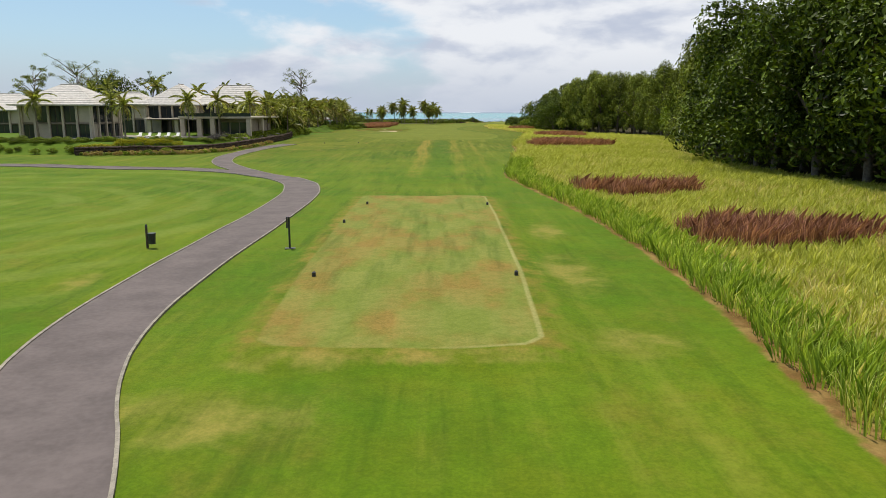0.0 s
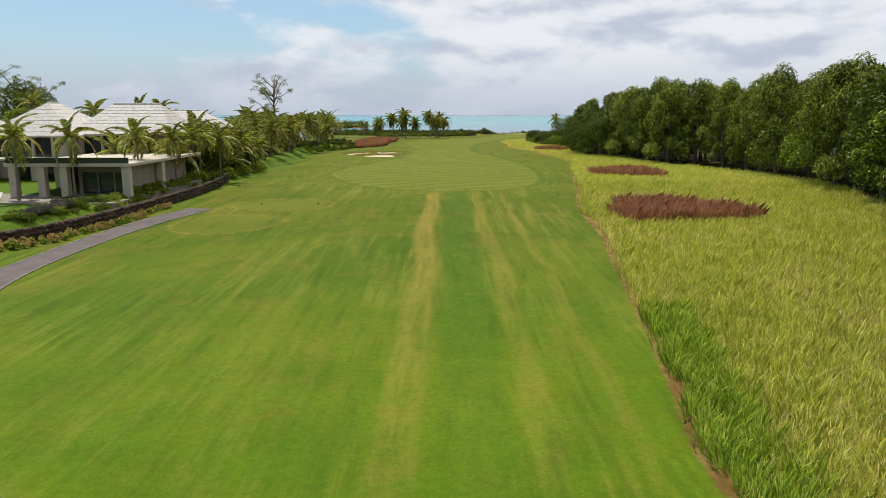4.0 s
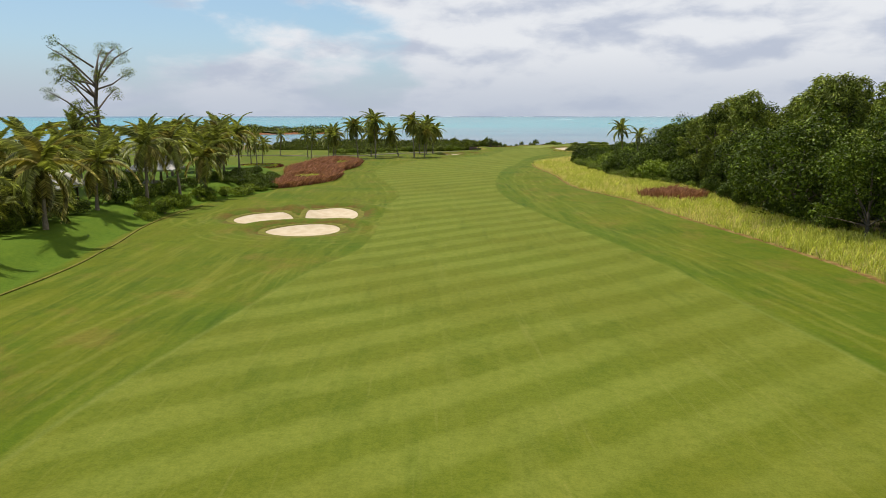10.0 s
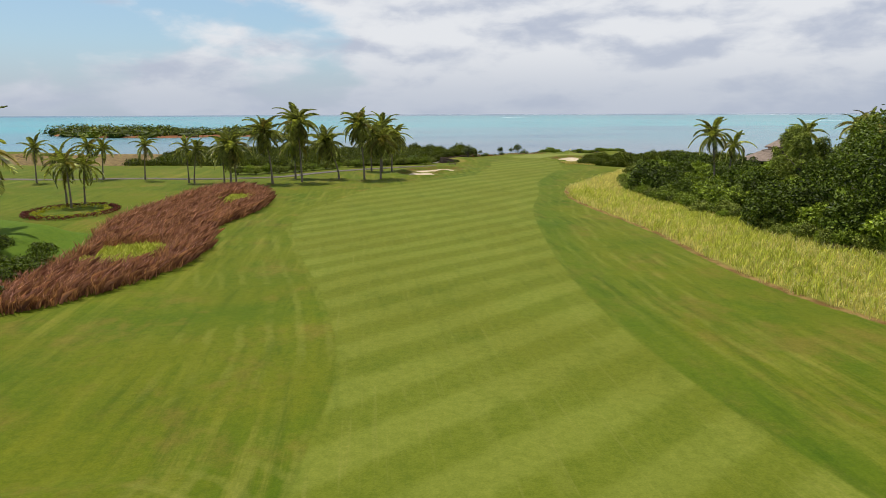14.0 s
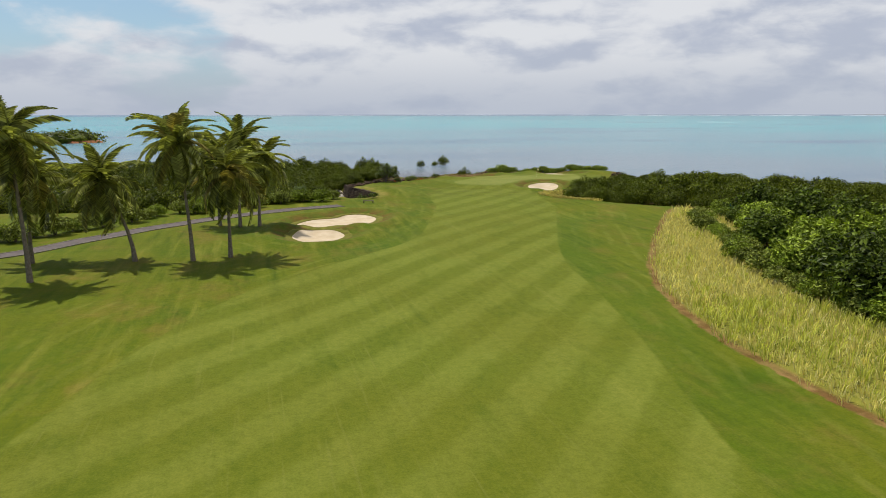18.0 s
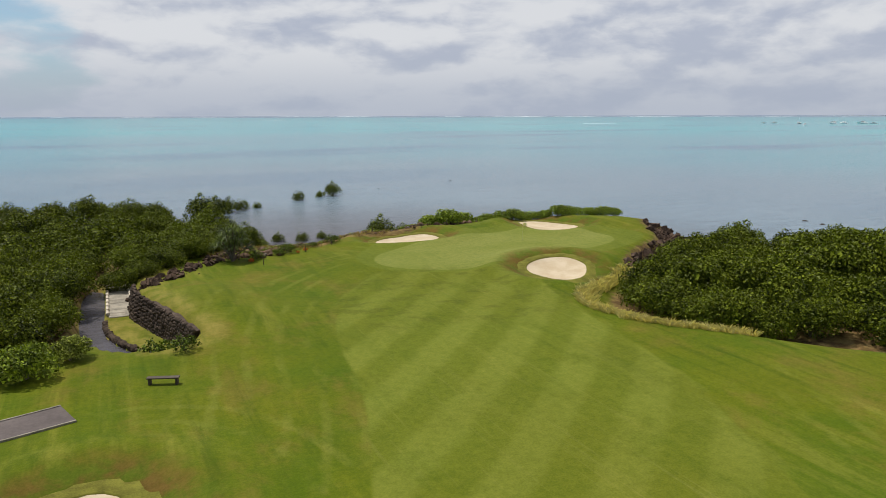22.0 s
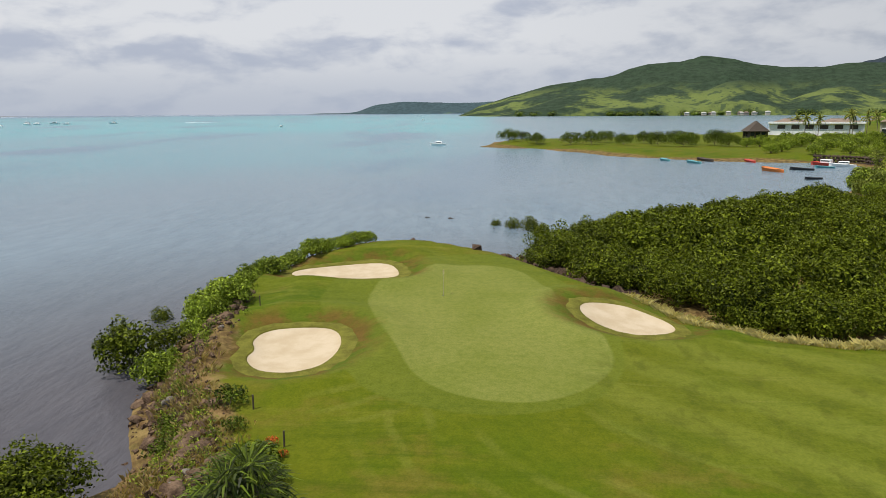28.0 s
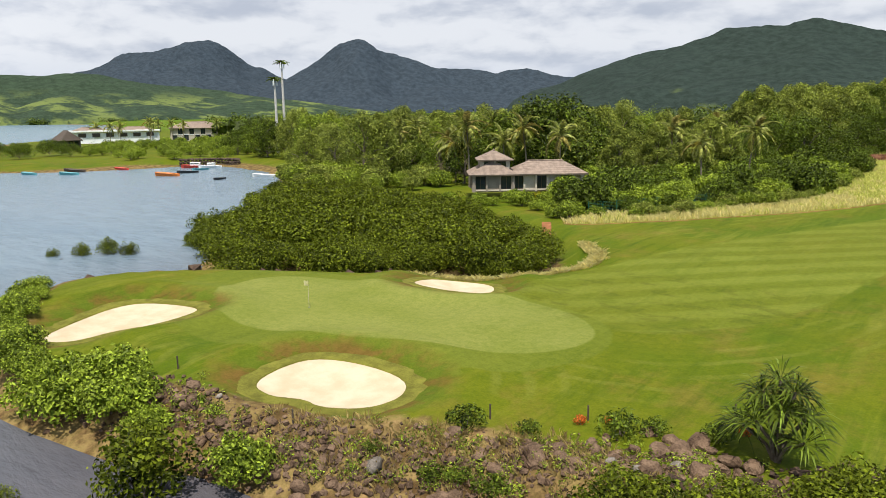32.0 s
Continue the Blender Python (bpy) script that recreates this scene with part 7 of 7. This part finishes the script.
band = dense(np.array([(-84, 136), (-72, 136.5), (-62, 138.5), (-54, 142), (-48.5, 147), (-45.4, 154), (-44, 166), (-43.8, 182), (-44.2, 198)]), 1.0)
band = np.vstack([band + (-0.6, 0.8) + rng.normal(size=band.shape) * 0.8 for _ in range(2)])
V, F = massed([(x, y, rng.uniform(0.5, 1.0), rng.uniform(0, 360)) for x, y in band], mixed)
stuff("hedge", V, F, LEAF_BRIGHT, "mixed green hedge behind the stone garden wall", "hedge")
paver = holder("garden_patio", "round pale paved patio on the villa lawn", "patio", (-47, 190, hz(-47, 190)))
part("paving", cyl(bmesh.new(), (0, 0, -0.2), 2.6, 2.6, 0.26, 28), KERB, paver)

# beach house east of the green
bh = holder("beach_house", "cream bungalow with brown tiled hip roofs among trees", "house", (80, 449, 2.2), 38)
bh.scale = (0.74, 0.74, 0.86)
block(bh, (-13, -4), (3, 4), 1.0, 1, 3.0, 2.6, PLASTER, "sewn", PLASTER, 2)
roof_on(bh, (-13, -4), (3, 4), 4.1, 6.4, BROWNTILE, 1.2, 7)
block(bh, (3, -5), (12, 4.5), 1.0, 1, 3.0, 2.6, TAUPE, "sewn", PLASTER, 2)
roof_on(bh, (3, -5), (12, 4.5), 4.1, 6.8, BROWNTILE, 1.2, 7)
block(bh, (4, -3), (10, 3), 4.6, 1, 2.2, 2.4, PLASTER, "sewn", PLASTER)
roof_on(bh, (4, -3), (10, 3), 6.9, 8.6, BROWNTILE, 1.2, 6)
ylw = bush(79, 3.0, 1.8, LEAF_YELLOW, "yellow-flowering hedge beside the beach house", 900, 0.22, "shrub", "shrub", 8)
spread(ylw, [(73, 449, 1.0, 0), (71, 446.6, 1.1, 40), (69.4, 444, 1.0, 80), (75, 452, 0.8, 10)], "yellow hedge")
scrub = bush(80, 4.2, 2.4, LEAF_BRIGHT, "green coastal scrub in front of the beach house", 1500, 0.3, "scrub_bush", "shrub", 8)
pts = scatter(rng, smooth([(58, 474), (64, 470), (78, 464), (92, 459), (84, 440), (70, 436), (60, 440), (56, 452)], 1), 4.0, 0)
pts = pts[np.hypot((pts[:, 0] - 86) / 13, (pts[:, 1] - 449) / 9) > 1]
sow(rng, pts, scrub, 0.6, 1.05, "scrub around the beach house")
ribbon("dirt_track", dense(smooth([(58, 481), (60, 477), (62, 473.5)], 2, False), 0.8), 1.2, SOIL, "bare red earth track beside the mangroves", 0.05)

# headland with hotel
lawn_pts = smooth([(222, 420), (244, 470), (290, 486), (328, 524), (342, 528), (392, 498), (430, 420), (360, 380), (300, 380)], 1)
umbrella = tree(81, 6.0, 11.5, LEAF_DARK, "low flat-topped tree on the headland lawn", lobes=18, count=4200, size=0.5, low=0.5)
sow(rng, np.array([(334, 512), (322, 500), (312, 486), (304, 478), (298, 466), (290, 454), (284, 446), (340, 506), (322, 470), (312, 455), (300, 440), (292, 432), (280, 430), (318, 440)]), umbrella, 0.6, 0.85, "headland trees")
hb = bush(82, 6, 3.6, LEAF_BRIGHT, "rounded green hedge shrub near the shore", 1200, 0.42, "shrub", "shrub", 8)
pts = scatter(rng, smooth([(212, 408), (224, 416), (240, 430), (262, 434), (300, 420), (340, 385), (355, 350), (340, 310), (250, 370), (220, 392)], 1), 8.0, 0)
sow(rng, pts[::2], hb, 0.8, 1.3, "headland shrubs")
hotel = holder("hotel", "long white two-storey seaside building with brown roofs", "hotel", (401, 347, 2.0), 66)
block(hotel, (-26, -6), (26, 6), 0, 2, 3.6, 6.5, WHITE, "sewn", WHITE, 1)
# Dark panels laid on the walls imitate the shade inside upper-floor loggias.
for k in range(6):
    boxed("loggia_shade", (-23 + k * 8, -6.25, 4.0), (-18.5 + k * 8, -5.9, 6.4), TIMBER, hotel, 0.0)
    boxed("loggia_shade", (-23 + k * 8, 5.9, 4.0), (-18.5 + k * 8, 6.25, 6.4), TIMBER, hotel, 0.0)
hotel.scale = (0.85, 0.85, 0.85)
boxed("parapet", (-27, -7.5, 7.2), (27, -5.5, 8.2), WHITE, hotel, 0.05)
boxed("parapet", (-27, 5.5, 7.2), (27, 7.5, 8.2), WHITE, hotel, 0.05)
roof_on(hotel, (-24, -4), (-2, 4), 8.0, 10.2, BROWNTILE, 1.0, 6)
roof_on(hotel, (4, -4), (24, 4), 8.0, 10.2, BROWNTILE, 1.0, 6)
hotel_b = holder("hotel", "cream seaside building with a brown tiled roof", "hotel", (388, 304, 2.0), 60)
block(hotel_b, (-14, -6), (14, 6), 0, 2, 3.6, 3.2, PLASTER, "sewn", WHITE, 2)
roof_on(hotel_b, (-14, -6), (14, 6), 7.2, 10.8, BROWNTILE, 1.2, 6)
hut = holder("thatched_hut", "dark thatched hut on the headland", "hut", (362, 392, 2.5), 0)
block(hut, (-4, -4), (4, 4), 0, 1, 3, 3, TIMBER, "sewn", TIMBER)
roof_on(hut, (-4, -4), (4, 4), 3.0, 7.5, TIMBER, 1.2, 5)
for k, (x, y) in enumerate([(378, 362), (386, 352), (384, 336), (372, 330), (380, 318), (404, 356), (398, 322), (366, 346), (374, 300)]):
    palm((x, y), rng.uniform(8, 11.5), 400 + k, 12, 1.1, 0.04, 0.1, "palm beside the seaside hotel")
seawall = tagged(new("wall_sea"), "dark stone sea wall below the hotel gardens", "wall", kind="structure")
line = dense(np.array([(206.5, 412.8), (213, 413.5), (219, 417.5), (222, 424)]), 1.2)
for x, y in line:
    for k in range(3):
        ob = new("stone", STONES[rng.randint(0, 4)])
        ob.matrix_world = Matrix.Translation((x, y, 0.5 + k * 0.85)) @ Euler(rng.uniform(-.4, .4, 3)).to_matrix().to_4x4() @ Matrix.Diagonal((1.3, 1.3, 1.2, 1))
        ob.parent = seawall

# boats


def boat(x, y, turn, long, mat, label, cabin=False, mast=0.0):
    root = holder("boat", label, "boat", (x, y, SEA_Z), turn, "moored boats")
    n, V = 9, []
    for i in range(n):
        f = i / (n - 1)
        half = long * 0.17 * (math.sin(math.pi * (0.18 + 0.82 * (1 - f))) ** 0.6 if f < 0.999 else 0.02)
        lift = long * 0.05 * f * f
        px = (f - 0.5) * long
        V += [(px, -half, long * .09 + lift), (px, -half * .6, -long * .03), (px, half * .6, -long * .03), (px, half, long * .09 + lift), (px, half * .8, long * .07 + lift), (px, -half * .8, long * .07 + lift)]
    F = [(i * 6 + k, i * 6 + (k + 1) % 6, (i + 1) * 6 + (k + 1) % 6, (i + 1) * 6 + k) for i in range(n - 1) for k in range(6)]
    child("hull", np.array(V), np.array(F), mat, root, True)
    for f in (-.2, .12):
        boxed("thwart", (f * long - .1, -long * .12, long * .07), (f * long + .12, long * .12, long * .085), TIMBER, root, 0.0)
    if cabin:
        cab = boxed("cabin", (-long * .22, -long * .1, long * .09), (long * .14, long * .1, long * .22), WHITE, root, 0.1)
        boxed("window", (-long * .2, -long * .103, long * .15), (long * .12, long * .103, long * .19), GLASS, cab, 0.0)
    if mast:
        part("mast", cyl(bmesh.new(), (0, 0, long * .1), 0.12, 0.06, mast, 6), WHITE, root)


for x, y, r, l, m, lab, c in ((194, 446, 20, 8, ORANGE, "orange wooden fishing boat at anchor", False), (198, 437, 60, 6, METAL, "dark fishing boat at anchor", False), (172, 445, 100, 4.5, METAL, "small dark dinghy at anchor", False),
                              (168, 434, 30, 6.5, WHITE, "white open boat at anchor", False), (235, 464, 15, 6, TEAL, "teal fishing boat at anchor", False), (224, 458, 25, 6.5, TEAL, "weathered teal boat at anchor", False),
                              (214, 424, 40, 8, RED_PAINT, "red boat drawn up at the shore", True), (210, 421, 55, 7, WHITE, "white motorboat at the shore", True), (205, 428, 70, 5, TEAL, "small teal dinghy at anchor", False),
                              (228, 440, 10, 6, RED_PAINT, "red boat hauled up on the beach", False), (345, 545, 80, 8, WHITE, "white motorboat off the headland", True), (233, 452, 20, 8, TIMBER, "dark wooden boat at the shore", False)):
    boat(x, y, r, l, m, lab, c)
for k, (az, dist, l, mast) in enumerate([(50.7, 1250, 12, 0), (52.4, 1190, 14, 14), (52.9, 1080, 12, 0), (54.6, 1200, 20, 20), (55.2, 1230, 14, 0), (56.3, 1260, 16, 0), (57.0, 1220, 12, 0), (60.0, 1240, 14, 0), (50.0, 1260, 8, 0), (71, 800, 9, 0), (83, 1300, 9, 0)]):
    boat(14 + dist * math.sin(radians(az)), 487 + dist * math.cos(radians(az)), 20 * k, l, WHITE, "white yacht at anchor on the lagoon", True, mast)

# two telephone masts dressed as palms
MAST_FROND = frond_mesh(9, 3.9, 0.75, LEAF_DARK)
for x, y, tall in ((231, 372, 33.5), (226, 380, 27)):
    root = holder("palm_mast", "tall pale steel mast disguised as a palm", "mast", (x, y, hz(x, y)))
    part("pole", cyl(bmesh.new(), (0, 0, -0.5), 0.62, 0.34, tall, 14), SHINGLE, root)
    for k in range(14):
        ob = new("frond", MAST_FROND)
        ob.parent = root
        ob.matrix_basis = Matrix.Translation((0, 0, tall - 0.6)) @ Matrix.Rotation(k * 2.4, 4, "Z") @ Matrix.Rotation(radians(-40 + 6 * (k % 5) * 1.5), 4, "Y") @ Matrix.Diagonal((0.85, 0.85, 0.8, 1))
    for k in range(3):
        part("antenna", box(bmesh.new(), (0.7, -.2, tall - 2.4), (1.0, .2, tall - 0.2), 0.03), WHITE, root).matrix_basis = pose(0, 0, 0, 0, 0, 120 * k)

# ---- distance ----


def mountain(name, label, crest, depth, profile, mat, seed, na=170, nr=46, rough=0.16, foot=()):
    """A range about the green: its crest (azimuth, height) at a distance, sinking to both sides over a depth, with spurs and lower hills."""
    pa, ph = np.array(profile, float).T
    az = np.linspace(pa[0], pa[-1], na)
    h = np.interp(az, pa, ph)
    kernel = np.exp(-np.linspace(-2, 2, 9) ** 2)
    h = np.convolve(np.r_[np.full(4, h[0]), h, np.full(4, h[-1])], kernel / kernel.sum(), "valid")
    rr = np.linspace(crest - depth, crest + depth * 0.7, nr)
    A, R = np.meshgrid(np.radians(az), rr)
    X, Y = 10 + R * np.sin(A), 548 + R * np.cos(A)
    n = np.array([noise.fractal(Vector((x * .003 + seed, y * .003, 0)), 1.0, 2.0, 6) for x, y in zip(X.ravel(), Y.ravel())]).reshape(X.shape)
    spur = np.array([noise.ridged_multi_fractal(Vector((x * .0022 + seed, y * .0022, 3)), 1.0, 2.0, 5, 1.0, 2.0) for x, y in zip(X.ravel(), Y.ravel())]).reshape(X.shape)
    u = np.abs(R - crest) / depth
    fall = np.clip(1 - u * (1.25 - 0.25 * spur), 0, 1)
    Z = h[None, :] * fall ** 1.25 * (1 + rough * n)
    for a, d, top, w_, dep in foot:
        Z = np.maximum(Z, top * np.exp(-np.abs((np.degrees(A) - a) / w_) ** 1.8 - np.abs((R - d) / dep) ** 1.8) * (1 + 0.25 * n))
    ends = np.clip(np.minimum(np.arange(na), np.arange(na)[::-1]) / 8, 0, 1)[None, :]
    Z = (Z + 4 * np.abs(n)) * ends - 5 * (1 - ends) - 2
    Z[0], Z[-1] = -5, -5
    V = np.stack([X.ravel(), Y.ravel(), Z.ravel()], 1)
    tagged(new(name, mesh_of(name, V, grid_faces(na, nr)[:, ::-1], mat)), label, "mountain")


mountain("mountain", "green hills with grassy lower slopes beyond the lagoon", 2550, 620, [(87, 2), (90, 40), (93.5, 92), (96, 118), (99, 138), (102.5, 168), (105, 166), (108.5, 170), (110, 160), (113, 150), (117, 152), (121, 128), (126, 96), (133, 60), (140, 5)], HILL_GREEN, 2,
         foot=((97, 2150, 58, 4, 190), (103, 2180, 78, 5, 220), (109, 2180, 92, 4, 220), (115, 2160, 70, 4, 200), (121, 2140, 52, 5, 190)))
mountain("mountain", "dark twin peaks with haze blue in their colour, reaching towards the cloud", 3900, 900, [(108, 60), (113, 190), (117, 262), (119.2, 330), (121.5, 338), (122.6, 345), (124.3, 386), (126, 345), (128.5, 262), (131, 205), (136, 120), (142, 40)], HILL_FAR, 5)
mountain("mountain", "dark forested peak with haze blue put into its colour", 3450, 700, [(126, 20), (130.4, 165), (133, 262), (135.2, 318), (136.6, 340), (138.2, 318), (141.8, 236), (145, 205), (147.3, 185), (149.2, 208), (152, 176), (157, 150), (163, 60)], HILL_FAR, 8)
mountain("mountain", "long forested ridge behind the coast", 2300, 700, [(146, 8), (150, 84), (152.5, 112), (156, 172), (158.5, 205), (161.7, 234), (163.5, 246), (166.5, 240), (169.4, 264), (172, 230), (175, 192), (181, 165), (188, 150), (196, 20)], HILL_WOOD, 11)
mountain("mountain", "low distant headland tinted haze blue on the horizon", 4450, 240, [(74, 0), (79.6, 10), (81, 58), (83.5, 76), (87, 66), (91, 70), (95, 84), (100, 60)], HILL_HAZE, 14, 90, 16, 0.06)
shorewood = [(10 + r * math.sin(radians(a)), 548 + r * math.cos(radians(a))) for a, r in zip(np.random.RandomState(3).uniform(92, 131, 70), np.random.RandomState(4).uniform(1915, 1990, 70))]
V, F = [], []
rr = np.random.RandomState(9)
V, F = crown(rr, [(x, y, 4, 26, 16, rr.uniform(7, 13)) for x, y in shorewood], 9000, 3.4, 0, 0.6, 0.5)
stuff("far_woods", V, F, LEAF_DARK, "belt of trees along the far shore", "woods")
houses = holder("village", "far shoreline village of small pale houses", "village", (0, 0, 0))
for k in range(18):
    a = radians((107.2, 109.0, 110.4, 105.6, 115.5, 101.0)[min(5, k // 5)] + rr.uniform(-0.7, 0.7))
    r = 1895 + rr.uniform(-20, 60)
    x, y, wide, tall = 10 + r * math.sin(a), 548 + r * math.cos(a), rr.uniform(3, 6.5), rr.uniform(4, 7)
    h = boxed("house", (x - wide, y - 5, 1), (x + wide, y + 5, 2 + tall), TAUPE if k % 2 else PLASTER, houses, 0.0)
    bm, _ = hip_roof((x - wide, y - 5), (x + wide, y + 5), 2 + tall, 4.5 + tall, 0.8)
    part("roof", bm, BROWNTILE if k % 2 else SHINGLE, h)
islet = np.array([(-250, 860), (-200, 800), (-145, 785), (-95, 800), (-75, 815), (-110, 850), (-190, 900), (-240, 905)], float)
islet = smooth(islet, 2)
q = scatter(np.random.RandomState(6), islet, 13, 2)
V, F = crown(rr, [(x, y, 1.5, 12, 12, rr.uniform(3, 7)) for x, y in q], 9000, 1.6, 0, 0.6, 0.6)
stuff("islet_scrub", V, F, LEAF_MANGROVE, "low green scrub covering an islet in the lagoon", "islet")
bm = bmesh.new()
ring0 = [bm.verts.new((x, y, -1.0)) for x, y in islet]
c = islet.mean(0)
ring1 = [bm.verts.new((*(c + (p - c) * 0.93), 1.1)) for p in islet]
for i in range(len(islet)):
    j = (i + 1) % len(islet)
    bm.faces.new((ring0[i], ring0[j], ring1[j], ring1[i]))
bm.faces.new(ring1)
tagged(part("islet", bm, SOIL), "low earthy islet in the lagoon", "islet", kind="structure")
for k in range(26):
    az, r, l = rr.uniform(-24, 76), rr.uniform(3300, 4300), rr.uniform(60, 330)
    if k > 22:
        az, r, l = (12, 38, 66)[k - 23], (1900, 1150, 1250)[k - 23], (70, 60, 50)[k - 23]
    x, y, a = 14 + r * math.sin(radians(az)), 487 + r * math.cos(radians(az)), radians(-az + rr.uniform(-4, 4))
    n = 14
    V = []
    for i in range(n):
        f = i / (n - 1)
        wv = (2 + 7 * rr.rand()) * math.sin(math.pi * f) * (1 if k <= 22 else 0.25)
        px, py = x + math.cos(a) * (f - .5) * l, y + math.sin(a) * (f - .5) * l
        V += [(px + math.sin(a) * wv, py - math.cos(a) * wv, 0.05), (px, py, 0.2 + 0.7 * rr.rand() * math.sin(math.pi * f) * (1 if k <= 22 else 0.3)), (px - math.sin(a) * wv, py + math.cos(a) * wv, 0.05)]
    F = [(i * 3 + q, (i + 1) * 3 + q, (i + 1) * 3 + q + 1, i * 3 + q + 1) for i in range(n - 1) for q in range(2)]
    tagged(new("breaking_wave", mesh_of("breaking_wave", np.array(V), np.array(F), FOAM)), "white line of surf breaking on the outer reef", "surf", "surf on the reef")
